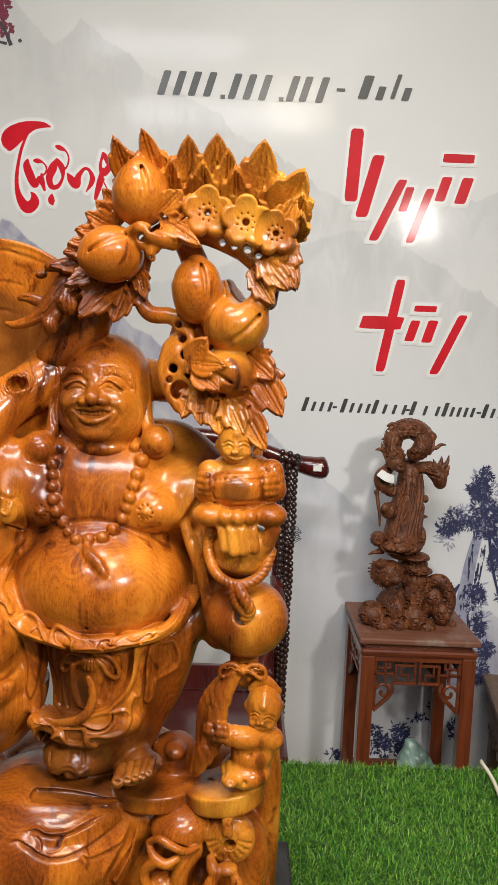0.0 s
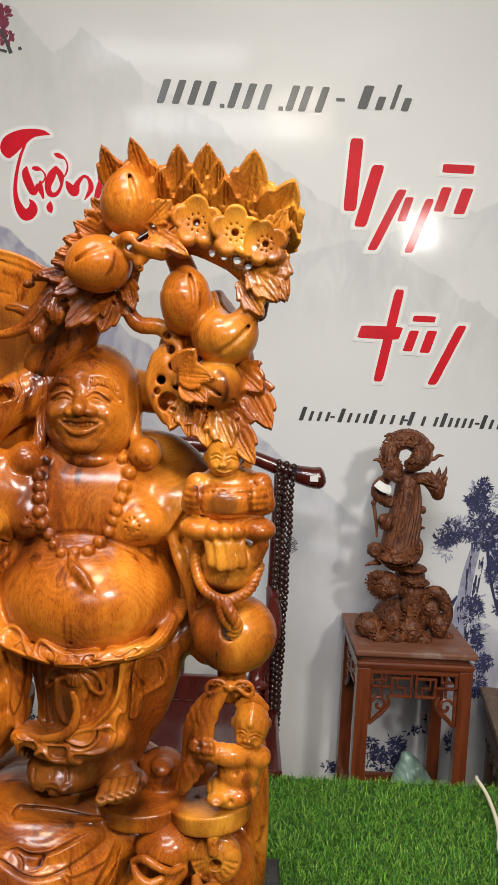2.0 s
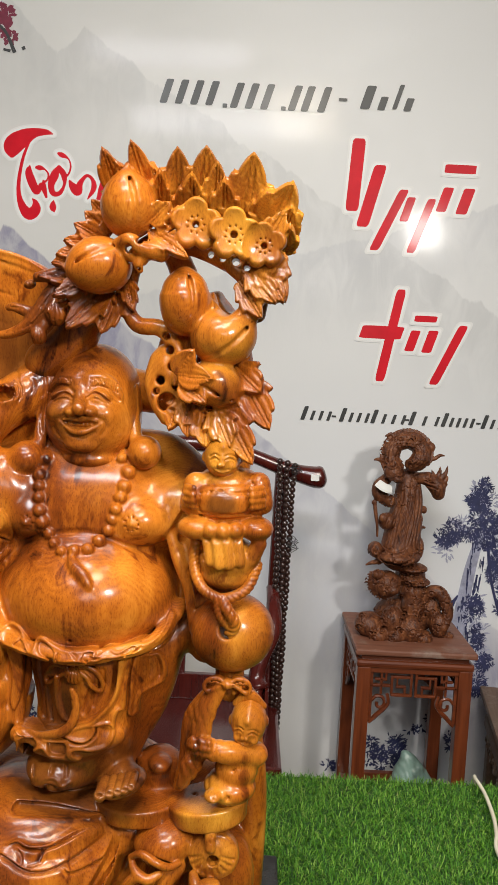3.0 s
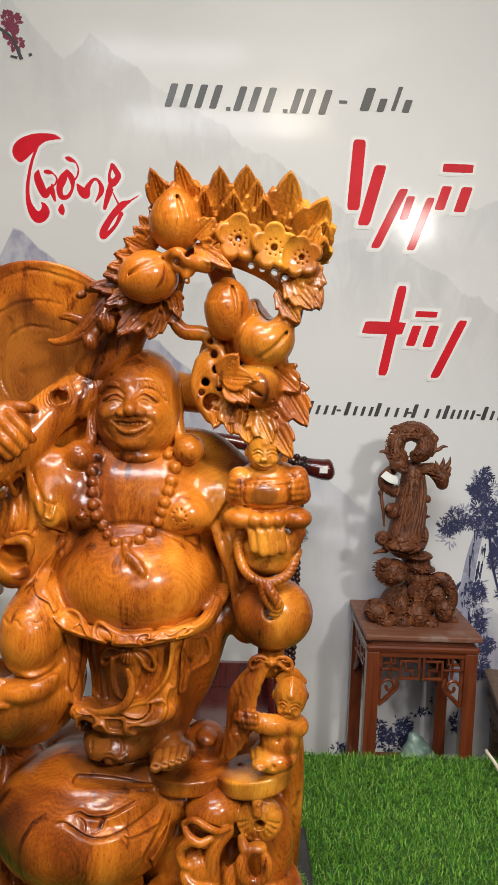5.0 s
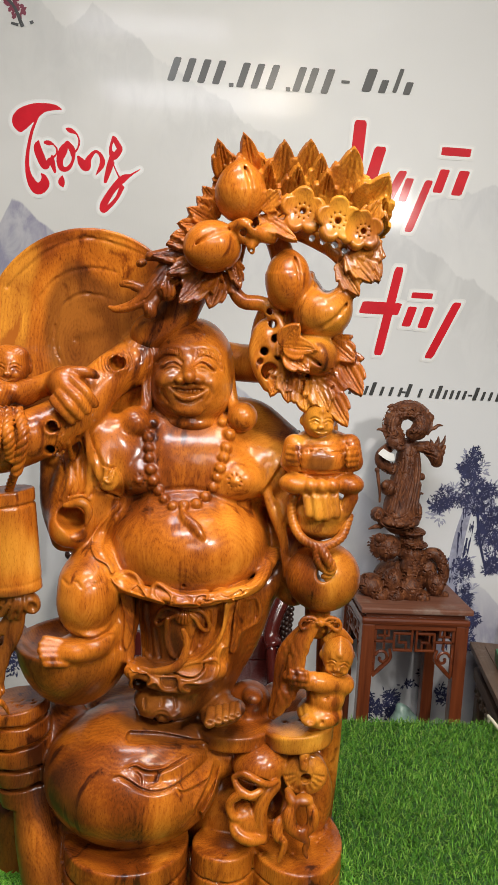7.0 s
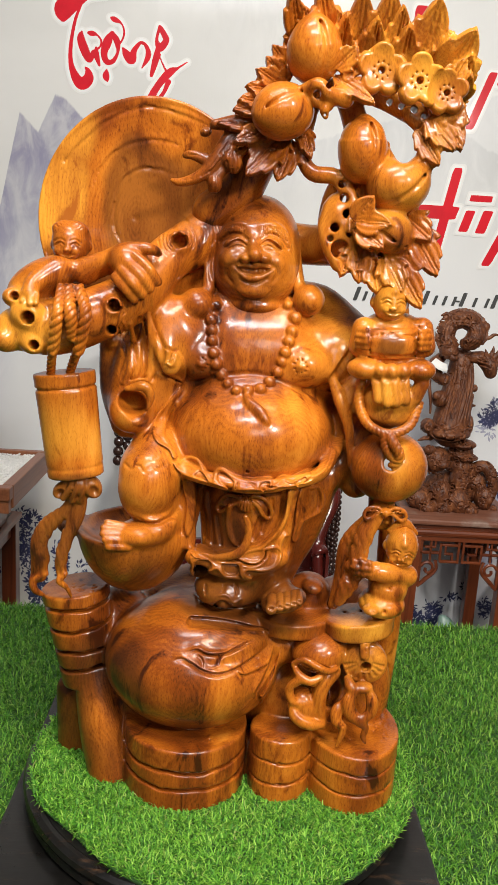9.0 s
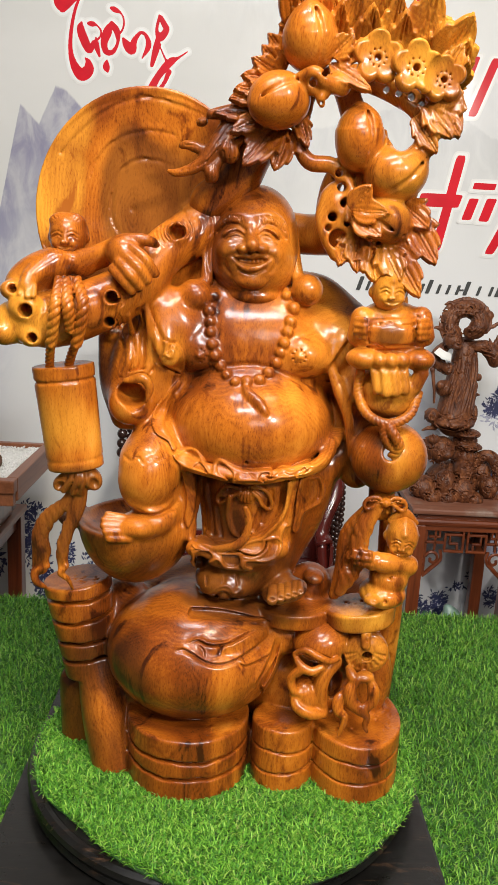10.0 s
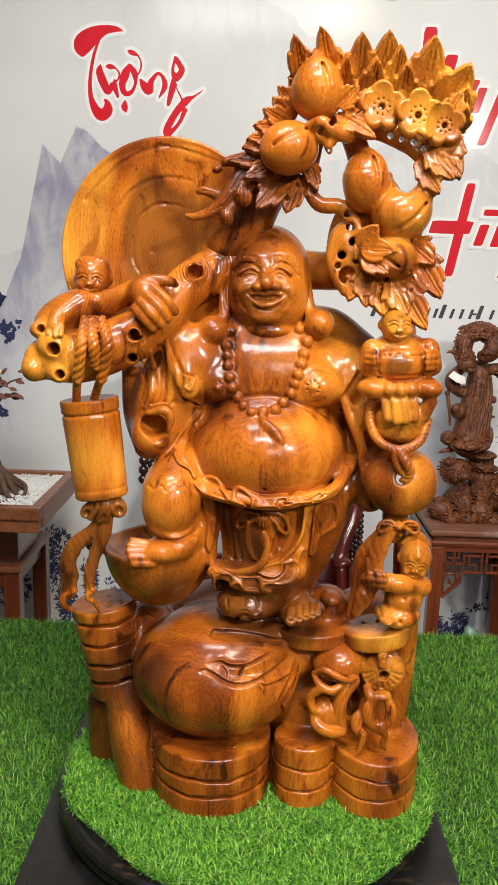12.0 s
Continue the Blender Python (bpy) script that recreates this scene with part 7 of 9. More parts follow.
# folds of the raised sleeve, its flap and the cloth under the arm, on a finer window
# round of the shoulder beside the sleeve
c.ball(c.on((-0.139, 1.35, 1.47), -0.030), (0.036, 0.0325, 0.046), 0.012)
sleeve = c.refine((-0.240, 1.300, 1.285), (-0.100, 1.470, 1.500), 0.0015)
for line in ([sleeve.on((-0.18, 1.35, 1.489), 0), sleeve.on((-0.174, 1.35, 1.459), 0), sleeve.on((-0.167, 1.35, 1.427), 0), sleeve.on((-0.167, 1.35, 1.404), 0)], [sleeve.on((-0.194, 1.35, 1.459), 0), sleeve.on((-0.19, 1.35, 1.426), 0), sleeve.on((-0.197, 1.35, 1.4), 0), sleeve.on((-0.207, 1.35, 1.388), 0)], [sleeve.on((-0.169, 1.35, 1.49), 0), sleeve.on((-0.159, 1.35, 1.461), 0), sleeve.on((-0.147, 1.35, 1.441), 0), sleeve.on((-0.133, 1.35, 1.437), 0)], [sleeve.on((-0.147, 1.35, 1.416), 0.001), sleeve.on((-0.138, 1.35, 1.426), 0.001), sleeve.on((-0.133, 1.35, 1.437), 0.001), sleeve.on((-0.123, 1.35, 1.42), 0.001), sleeve.on((-0.118, 1.35, 1.408), 0.001), sleeve.on((-0.12, 1.35, 1.398), 0.001)], [sleeve.on((-0.155, 1.35, 1.408), 0), sleeve.on((-0.142, 1.35, 1.403), 0), sleeve.on((-0.13, 1.35, 1.397), 0), sleeve.on((-0.121, 1.35, 1.397), 0)], [sleeve.on((-0.124, 1.35, 1.384), 0), sleeve.on((-0.141, 1.35, 1.371), 0), sleeve.on((-0.156, 1.35, 1.349), 0), sleeve.on((-0.159, 1.35, 1.328), 0), sleeve.on((-0.152, 1.35, 1.316), 0)], [sleeve.on((-0.128, 1.35, 1.369), 0), sleeve.on((-0.139, 1.35, 1.35), 0), sleeve.on((-0.143, 1.35, 1.329), 0), sleeve.on((-0.137, 1.35, 1.316), 0)], [sleeve.on((-0.205, 1.35, 1.392), 0.001), sleeve.on((-0.191, 1.35, 1.395), 0.001), sleeve.on((-0.174, 1.35, 1.399), 0.001), sleeve.on((-0.164, 1.35, 1.393), 0.001)]):
    sleeve.crease(line, 0.001, 0.0045, 0.007, 0.007)
    sleeve.limb(line, [0.0010] + [0.0018] * (len(line) - 2) + [0.0010], 0.003)

SLEEVE = sleeve.front(0.012)
sleeve.sheet(SLEEVE, [(-0.124, 1.35, 1.391), (-0.137, 1.35, 1.373), (-0.153, 1.35, 1.353), (-0.16, 1.35, 1.332), (-0.154, 1.35, 1.313), (-0.137, 1.35, 1.303), (-0.129, 1.35, 1.29), (-0.124, 1.35, 1.294), (-0.132, 1.35, 1.308), (-0.142, 1.35, 1.325), (-0.141, 1.35, 1.346), (-0.132, 1.35, 1.369), (-0.12, 1.35, 1.385)], 0.004, 0.0022, 0.005)
sleeve.sheet(SLEEVE, [(-0.153, 1.35, 1.419), (-0.144, 1.35, 1.425), (-0.136, 1.35, 1.422), (-0.13, 1.35, 1.439), (-0.123, 1.35, 1.433), (-0.117, 1.35, 1.419), (-0.119, 1.35, 1.399), (-0.129, 1.35, 1.402), (-0.142, 1.35, 1.407)], 0.004, 0.0018, 0.004)
for line, r in (([sleeve.on((-0.182, 1.35, 1.481), 0), sleeve.on((-0.176, 1.35, 1.451), 0), sleeve.on((-0.174, 1.35, 1.419), 0), sleeve.on((-0.179, 1.35, 1.401), 0)], 0.0042), ([sleeve.on((-0.157, 1.35, 1.46), 0), sleeve.on((-0.15, 1.35, 1.437), 0), sleeve.on((-0.152, 1.35, 1.42), 0), sleeve.on((-0.161, 1.35, 1.401), 0)], 0.0040), ([sleeve.on((-0.203, 1.35, 1.458), 0), sleeve.on((-0.202, 1.35, 1.433), 0), sleeve.on((-0.208, 1.35, 1.406), 0)], 0.0038)):
    sleeve.limb(line, [r * 0.5] + [r] * (len(line) - 2) + [r * 0.5], 0.004, True)
for line, r in (([sleeve.on((-0.172, 1.35, 1.486), 0), sleeve.on((-0.165, 1.35, 1.456), 0), sleeve.on((-0.163, 1.35, 1.419), 0), sleeve.on((-0.168, 1.35, 1.398), 0)], 0.0050), ([sleeve.on((-0.194, 1.35, 1.473), 0), sleeve.on((-0.189, 1.35, 1.443), 0), sleeve.on((-0.192, 1.35, 1.413), 0), sleeve.on((-0.2, 1.35, 1.392), 0)], 0.0050)):
    sleeve.limb(line, [r * 0.5] + [r] * (len(line) - 2) + [r * 0.5], 0.004, flat=0.8)

# chisel arcs round the knots of the branch, on finer windows: middle, radii, first and last angle
bough = c.refine((-0.236, 1.290, 1.500), (-0.095, 1.440, 1.612), 0.0014)
for (x, z), radii, first, last in (((-0.221, 1.498), (17, 21, 25, 29), -50, 55), ((-0.221, 1.46), (17, 21, 25), -35, 55), ((-0.132, 1.586), (14, 19, 24, 30, 36), 150, 235), ((-0.132, 1.586), (14, 19, 25), -40, 50)):
    for r in radii:
        turns = [math.radians(first + (last - first) * i / 4) for i in range(5)]
        arc = [(x + r * 0.00080 * math.cos(a), 1.35, z + r * 0.00080 * math.sin(a)) for a in turns]
        for work in (sleeve, bough):
            here = [p for p in arc if (work.axes[2][0] < p[2] < work.axes[2][-1])]
            if len(here) > 2:
                work.crease([work.on(p) for p in here], 0.0012, 0.0034, 0.0040, 0.0034)

# heads of the three children, each a finer carving
def child_head(q, r, side, drop, lean=0.0, buns=False):
    """A laughing child's head; side and drop: where its face lies off the middle, in head widths."""
    s = r[0]
    g = Carving([q[i] - 1.4 * r[i] for i in range(3)], [q[i] + 1.5 * r[i] for i in range(3)], 0.0010)
    g.ball(q, r)

    def at(u, w, lift=0.0):
        u, w = u + side, w + drop
        return g.on((q[0] + s * (u * math.cos(lean) - w * math.sin(lean)), q[1] - r[1], q[2] + s * (w * math.cos(lean) + u * math.sin(lean))), lift)

    for e in (-1, 1):
        g.ball(at(e * 0.44, -0.26, -0.004), (s * 0.26, 0.007, s * 0.22), 0.005)
    g.ball(at(0, -0.52, -0.004), (s * 0.42, 0.007, s * 0.18), 0.005)
    g.limb([at(0, 0.12, -0.001), at(0, -0.18, 0.001)], [s * 0.07, s * 0.13], 0.004)
    g.ball(at(-0.12, -0.22, 0.0), s * 0.09, 0.002)
    g.ball(at(0.12, -0.22, 0.0), s * 0.09, 0.002)
    for e in (-1, 1):
        g.limb([at(e * 0.18, 0.04), at(e * 0.40, 0.16), at(e * 0.66, 0.02)], [0.0009, 0.0017, 0.0009], 0.001, True, steps=3)
        g.limb([at(e * 0.16, 0.26), at(e * 0.42, 0.36), at(e * 0.70, 0.22)], 0.0009, 0.002, True, steps=3)
        g.ball((q[0] + e * s * 0.98, q[1] + 0.004, q[2] - s * 0.1), (s * 0.16, 0.006, s * 0.28), 0.003)
    g.limb([at(-0.36, -0.42), at(0, -0.50), at(0.36, -0.42)], [0.0009, 0.0021, 0.0009], 0.001, True, steps=3)
    g.limb([at(-0.3, -0.62), at(0, -0.68), at(0.3, -0.62)], 0.0009, 0.002, True, steps=3)
    if buns:
        g.ball((q[0], q[1] + 0.010, q[2] + s * 0.30), (s * 1.02, r[1] * 0.86, s * 0.82), 0.004)
        for e in (-1, 1):
            g.ball((q[0] + e * s * 0.60, q[1] - 0.004, q[2] + s * 0.86), (s * 0.34, s * 0.34, s * 0.20), 0.010, (0, e * 24, 0))
            for i in range(4):
                g.limb([at(e * (0.14 + i * 0.17), 0.92 - drop - i * 0.06), at(e * (0.30 + i * 0.17), 1.08 - drop - i * 0.08)], 0.0007, 0.001, True, steps=2)
    else:
        g.limb([at(0.0, 0.75), (q[0] + s * 0.05, q[1] - 0.006, q[2] + r[2] * 1.03)], [s * 0.14, s * 0.06], 0.006)
    return g


heads = [child_head((-0.280, 1.375, 1.573), (0.0248, 0.028, 0.0300), 0.06, -0.16, 0.0, True), child_head((0.152, 1.348, 1.522), (0.0232, 0.028, 0.0272), 0.0, -0.15), child_head((0.202, 1.348, 1.18), (0.0232, 0.029, 0.0304), -0.16, -0.32, -0.15)]
for g in heads:
    g.rough(0.0001, 260.0)

for q, r, u, pitch, amp in (((0.141, 1.345, 1.141), (0.036, 0.05, 0.072), (1, 0, 0.25), 0.011, 0.003), ((-0.296, 1.35, 1.15), (0.036, 0.04, 0.064), (1, 0, 0.2), 0.010, 0.0022)):
    c.folds(q, r, u, pitch, amp)
c.rough(0.00015, 210.0)
visage.rough(0.0001, 210.0)
crown.rough(0.0001, 210.0)
ruyi.rough(0.0001, 210.0)
drape.rough(0.0001, 210.0)
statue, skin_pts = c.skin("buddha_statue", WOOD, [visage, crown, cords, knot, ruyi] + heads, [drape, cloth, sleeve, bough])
del c, visage, crown, cords, knot, ruyi, drape, cloth, sleeve, bough, heads
sap = np.zeros(len(skin_pts))
# Yellow sap patches; on face and logs they also stand in for light.
for q, r, amount in (((0.205, 1.34, 1.825), 0.075, 0.85), ((0.130, 1.34, 1.855), 0.075, 0.65), ((0.155, 1.33, 1.790), 0.05, 0.6), ((0.200, 1.34, 1.740), 0.05, 0.6), ((-0.028, 1.36, 1.570), 0.07, 0.34), ((0.097, 1.33, 0.991), 0.05, 0.4), ((0.165, 1.33, 0.994), 0.05, 0.7), ((0.156, 1.33, 1.664), 0.05, 0.4), ((-0.322, 1.33, 1.465), 0.06, 0.7), ((-0.273, 1.35, 1.325), 0.075, 0.6), ((-0.278, 1.36, 1.79), 0.05, 0.2), ((-0.325, 1.45, 1.632), 0.055, 0.95), ((-0.290, 1.45, 1.722), 0.05, 0.7), ((-0.302, 1.45, 1.670), 0.04, 0.7), ((-0.156, 1.45, 1.733), 0.05, 0.45), ((0.152, 1.34, 1.517), 0.05, 0.5), ((0.169, 1.34, 1.395), 0.05, 0.7), ((0.184, 1.34, 1.171), 0.08, 0.6), ((0.177, 1.34, 0.961), 0.07, 0.5), ((-0.151, 1.36, 1.418), 0.05, 0.5), ((0.157, 1.34, 1.669), 0.05, 0.3), ((0.186, 1.33, 0.803), 0.05, 0.35), ((0.147, 1.33, 1.068), 0.045, 1.0), ((0.185, 1.33, 1.303), 0.05, 0.6), ((0.034, 1.36, 1.637), 0.03, 0.3), ((0.23, 1.42, 0.968), 0.05, 0.35), ((-0.112, 1.29, 0.847), 0.08, 0.3), ((0.068, 1.31, 0.841), 0.05, 0.3), ((0.086, 1.33, 1.023), 0.035, 0.4), ((-0.074, 1.3, 1.037), 0.04, 0.25), ((-0.022, 1.37, 1.454), 0.05, 0.2), ((0.112, 1.4, 1.455), 0.05, 0.35), ((0.073, 1.45, 1.496), 0.06, 0.5)):
    sap = np.maximum(sap, amount * np.exp(-((skin_pts - np.array(q)) ** 2).sum(1) / (2 * r * r) * 1.5))
# Darker brown patches, many in hollows and under parts.
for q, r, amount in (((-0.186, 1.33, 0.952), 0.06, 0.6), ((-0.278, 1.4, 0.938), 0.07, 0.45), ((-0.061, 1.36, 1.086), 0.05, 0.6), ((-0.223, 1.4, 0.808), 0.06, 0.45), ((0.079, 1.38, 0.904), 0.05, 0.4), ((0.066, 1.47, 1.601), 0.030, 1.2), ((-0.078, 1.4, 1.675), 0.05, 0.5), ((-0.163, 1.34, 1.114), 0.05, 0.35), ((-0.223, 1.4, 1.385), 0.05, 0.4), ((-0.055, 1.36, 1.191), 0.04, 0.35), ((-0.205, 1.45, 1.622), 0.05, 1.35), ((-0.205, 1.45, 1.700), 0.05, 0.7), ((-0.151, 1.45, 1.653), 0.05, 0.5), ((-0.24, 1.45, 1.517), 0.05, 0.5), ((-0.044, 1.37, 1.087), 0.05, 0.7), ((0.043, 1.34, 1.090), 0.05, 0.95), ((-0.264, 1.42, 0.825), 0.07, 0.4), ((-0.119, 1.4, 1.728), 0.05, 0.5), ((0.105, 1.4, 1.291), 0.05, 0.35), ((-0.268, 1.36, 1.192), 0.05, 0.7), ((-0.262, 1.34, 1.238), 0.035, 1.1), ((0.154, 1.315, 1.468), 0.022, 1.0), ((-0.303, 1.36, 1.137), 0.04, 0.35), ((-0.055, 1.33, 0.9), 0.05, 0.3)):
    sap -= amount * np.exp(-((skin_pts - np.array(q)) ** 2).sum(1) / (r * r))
# Slightly yellower with height.
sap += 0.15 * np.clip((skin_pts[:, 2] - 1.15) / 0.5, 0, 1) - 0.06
layer = statue.data.attributes.new("sap_tone", "FLOAT", "POINT")
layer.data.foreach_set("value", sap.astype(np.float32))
tagged(statue, "polished golden-brown carved wooden laughing buddha with peaches and children", "statue")


# ---- print on the north wall ----
SKIN = 3.1985


def flat_bm(outlines, y=SKIN, bm=None):
    """Flat printed shapes on the wall from outlines of (x, z)."""
    bm = bm or bmesh.new()
    for outline in outlines:
        lift = 0.0000004 * (len(bm.faces) * 389 % 997)
        bm.faces.new([bm.verts.new((x, y - lift, z)) for x, z in outline])
    return bm


def brush(points, widths, steps=7):
    """The outline of a brush stroke along a smooth line."""
    line = smooth_line([(*p, w) for p, w in zip(points, widths)], steps)
    left, right = [], []
    for i, q in enumerate(line):
        d = line[min(i + 1, len(line) - 1)] - line[max(i - 1, 0)]
        n = np.array([-d[1], d[0]]) / max(1e-9, math.hypot(d[0], d[1]))
        left.append(tuple(q[:2] + n * q[2] / 2))
        right.append(tuple(q[:2] - n * q[2] / 2))
    quads = []
    for i in range(len(line) - 1):
        quads.append([right[i], right[i + 1], left[i + 1], left[i]])
    return quads


def writing(body, size, x, z, shear, weight, y, name, material, squeeze=1.0):
    """A word in the built-in font, as a flat mesh on the wall."""
    data = bpy.data.curves.new(name, "FONT")
    data.body, data.size, data.shear, data.offset = body, size, shear, weight
    data.resolution_u = 4
    ob = new(name, data)
    me = bpy.data.meshes.new_from_object(ob)
    me.transform(Matrix.Translation((x, y, z)) @ Matrix.Rotation(radians(90), 4, "X") @ Matrix.Diagonal((squeeze, 1, 1, 1)))
    bpy.data.objects.remove(ob)
    me.materials.append(material)
    out = new(name, me)
    out.parent = NORTH
    return out


WORD = (
    (((-0.702, 2.347), (-0.698, 2.377), (-0.663, 2.405), (-0.623, 2.423), (-0.584, 2.427), (-0.560, 2.422)), (0.0257, 0.0665, 0.0557, 0.0322, 0.0193, 0.0043)),
    (((-0.640, 2.397), (-0.662, 2.337), (-0.675, 2.263), (-0.674, 2.206), (-0.658, 2.163), (-0.636, 2.143), (-0.614, 2.159), (-0.615, 2.183), (-0.625, 2.196)), (0.0086, 0.0107, 0.0129, 0.0172, 0.03, 0.0407, 0.0364, 0.0193, 0.0043)),
    (((-0.638, 2.308), (-0.641, 2.286), (-0.627, 2.249), (-0.611, 2.223), (-0.597, 2.246)), (0.0064, 0.0257, 0.03, 0.0236, 0.015)),
    (((-0.589, 2.261), (-0.587, 2.237), (-0.577, 2.205)), (0.0064, 0.0193, 0.0086)),
    (((-0.614, 2.305), (-0.602, 2.304), (-0.586, 2.300), (-0.572, 2.284), (-0.575, 2.265), (-0.589, 2.252)), (0.0107, 0.0172, 0.0064, 0.0064, 0.0064, 0.0086)),
    (((-0.536, 2.311), (-0.550, 2.281), (-0.561, 2.247), (-0.553, 2.219), (-0.530, 2.221), (-0.514, 2.252), (-0.518, 2.285), (-0.534, 2.307)), (0.0107, 0.03, 0.0236, 0.0193, 0.015, 0.0107, 0.0214, 0.0172)),
    (((-0.540, 2.357), (-0.526, 2.352), (-0.504, 2.341), (-0.494, 2.317), (-0.500, 2.289), (-0.520, 2.268)), (0.0064, 0.0172, 0.0064, 0.0064, 0.0064, 0.0064)),
    (((-0.551, 2.193), (-0.553, 2.172), (-0.547, 2.155)), (0.0043, 0.0236, 0.0043)),
    (((-0.496, 2.263), (-0.482, 2.243), (-0.466, 2.230), (-0.458, 2.259), (-0.436, 2.285), (-0.416, 2.273), (-0.410, 2.243), (-0.430, 2.205)), (0.0086, 0.0279, 0.03, 0.0193, 0.0107, 0.0129, 0.0193, 0.0043)),
    (((-0.373, 2.339), (-0.382, 2.298), (-0.370, 2.272), (-0.350, 2.297), (-0.356, 2.313), (-0.369, 2.333)), (0.0107, 0.0107, 0.0236, 0.0214, 0.0193, 0.0172)),
    (((-0.372, 2.279), (-0.388, 2.232), (-0.397, 2.183), (-0.383, 2.214), (-0.370, 2.251)), (0.0214, 0.015, 0.0107, 0.0086, 0.0086)),
    (((-0.370, 2.244), (-0.357, 2.218), (-0.343, 2.194)), (0.0043, 0.0054, 0.0086)),
    (((-0.275, 2.233), (-0.307, 2.212), (-0.335, 2.196), (-0.373, 2.152), (-0.401, 2.100), (-0.396, 2.084), (-0.358, 2.122), (-0.337, 2.166)), (0.0032, 0.0086, 0.0257, 0.0236, 0.0257, 0.0193, 0.0129, 0.0172)),
)


def ink_patch(name, strokes, grow, y, ink, step=0.0022, ragged=0.0):
    """Brush strokes of changing width joined into one flat patch with a clean outline."""
    lines = [smooth_line([(*p, w) for p, w in zip(*stroke)], 8) for stroke in strokes]
    every = np.vstack(lines)
    reach = every[:, 2].max() / 2 + grow + 2 * step
    xs = np.arange(every[:, 0].min() - reach, every[:, 0].max() + reach, step)
    zs = np.arange(every[:, 1].min() - reach, every[:, 1].max() + reach, step)
    x, z = xs[:, None], zs[None, :]
    d = np.full((len(xs), len(zs)), 1.0)
    for line in lines:
        for a, b in zip(line, line[1:]):
            v = b - a
            t = np.clip(((x - a[0]) * v[0] + (z - a[1]) * v[1]) / max(v[0] ** 2 + v[1] ** 2, 1e-12), 0, 1)
            d = np.minimum(d, np.hypot(x - a[0] - t * v[0], z - a[1] - t * v[1]) - (a[2] + t * v[2]) / 2 - grow)
    d = d + ragged * np.sin(x * 900 + 3 * np.sin(z * 210)) * np.sin(z * 700 + x * 300) + 1e-7
    inside = d < 0
    some = inside[:-1, :-1] | inside[1:, :-1] | inside[1:, 1:] | inside[:-1, 1:]
    verts, faces = [], []
    for i, k in np.argwhere(some):
        ring = [(i, k), (i + 1, k), (i + 1, k + 1), (i, k + 1)]
        face = []
        for p, q in zip(ring, ring[1:] + ring[:1]):
            if inside[p]:
                face.append((xs[p[0]], zs[p[1]]))
            if inside[p] != inside[q]:
                t = d[p] / (d[p] - d[q])
                face.append((xs[p[0]] + t * (xs[q[0]] - xs[p[0]]), zs[p[1]] + t * (zs[q[1]] - zs[p[1]])))
        faces.append(list(range(len(verts), len(verts) + len(face))))
        verts += [(u, y, w) for u, w in face]
    me = bpy.data.meshes.new(name)
    me.from_pydata(verts, [], faces)
    me.materials.append(ink)
    ob = new(name, me)
    ob.parent = NORTH
    return ob


ink_patch("letter_halo", WORD, 0.0135, SKIN, SOFT_INK, 0.003, 0.0012)
ink_patch("letter_halo", WORD, 0.0085, SKIN - 0.0005, WHITE_INK, 0.003, 0.0008)
for letter in (WORD[0:2], WORD[2:5], WORD[5:8], WORD[8:9], WORD[9:]):
    ink_patch("lettering", letter, 0.0, SKIN - 0.0010, RED_INK, 0.0016, 0.0004)


def bars(items, material, halo=0.0, name="letter_bar"):
    """Slanted plain bars that stand for writing."""
    for i, (x, z, high, wide, lean) in enumerate(items):
        for grow, y, ink, nm in ((halo, SKIN, SOFT_INK, "bar_halo"), (halo * 0.6, SKIN - 0.0004, WHITE_INK, "bar_halo"), (0.0, SKIN - 0.0010, material, name)):
            if grow == 0 and nm == "bar_halo":
                continue
            w, h = wide / 2 + grow, high / 2 + grow
            ring = []
            for cx, cz, a0 in ((w * 0.6, h * 0.85, 0), (-w * 0.6, h * 0.85, 1), (-w * 0.6, -h * 0.85, 2), (w * 0.6, -h * 0.85, 3)):
                for a in np.linspace(a0 * 1.5708, (a0 + 1) * 1.5708, 4):
                    px, pz = cx + w * 0.4 * math.cos(a), cz + h * 0.15 * math.sin(a)
                    ring.append((x + px + lean * pz, z + pz))
            part(nm, flat_bm([ring[::-1]], y - 0.00002 * i), ink, NORTH)


# two rows of dark small writing and the red name, all as bars
row = []
for i, px in enumerate(np.linspace(-0.165, -0.005, 4)):
    row.append((px, 2.588, 0.082, 0.026, 0.3))
for px in (0.082, 0.134, 0.188, 0.285, 0.330, 0.388):
    row.append((px, 2.585, 0.086, 0.026, 0.3))
for px in (0.040, 0.245):
    row.append((px, 2.548, 0.014, 0.016, 0.0))
row += [(0.452, 2.588, 0.010, 0.030, 0.0), (0.540, 2.600, 0.080, 0.034, 0.3), (0.592, 2.582, 0.046, 0.026, 0.3), (0.645, 2.606, 0.084, 0.016, 0.3), (0.683, 2.582, 0.044, 0.026, 0.3)]
bars(row, GREY_INK)
row = []
for x0, x1, n in ((0.380, 0.470, 4), (0.520, 0.608, 4), (0.634, 0.740, 4), (0.772, 0.862, 3), (0.890, 0.990, 5), (1.035, 1.092, 3), (1.125, 1.235, 5)):
    for i, px in enumerate(np.linspace(x0, x1, n)):
        row.append((px, 1.480 if i else 1.487, 0.034 if i else 0.050, 0.011 if i else 0.015, 0.3))
row += [(x, 1.480, 0.006, 0.016, 0.0) for x in (0.487, 0.753, 1.012)]
bars(row, GREY_INK)
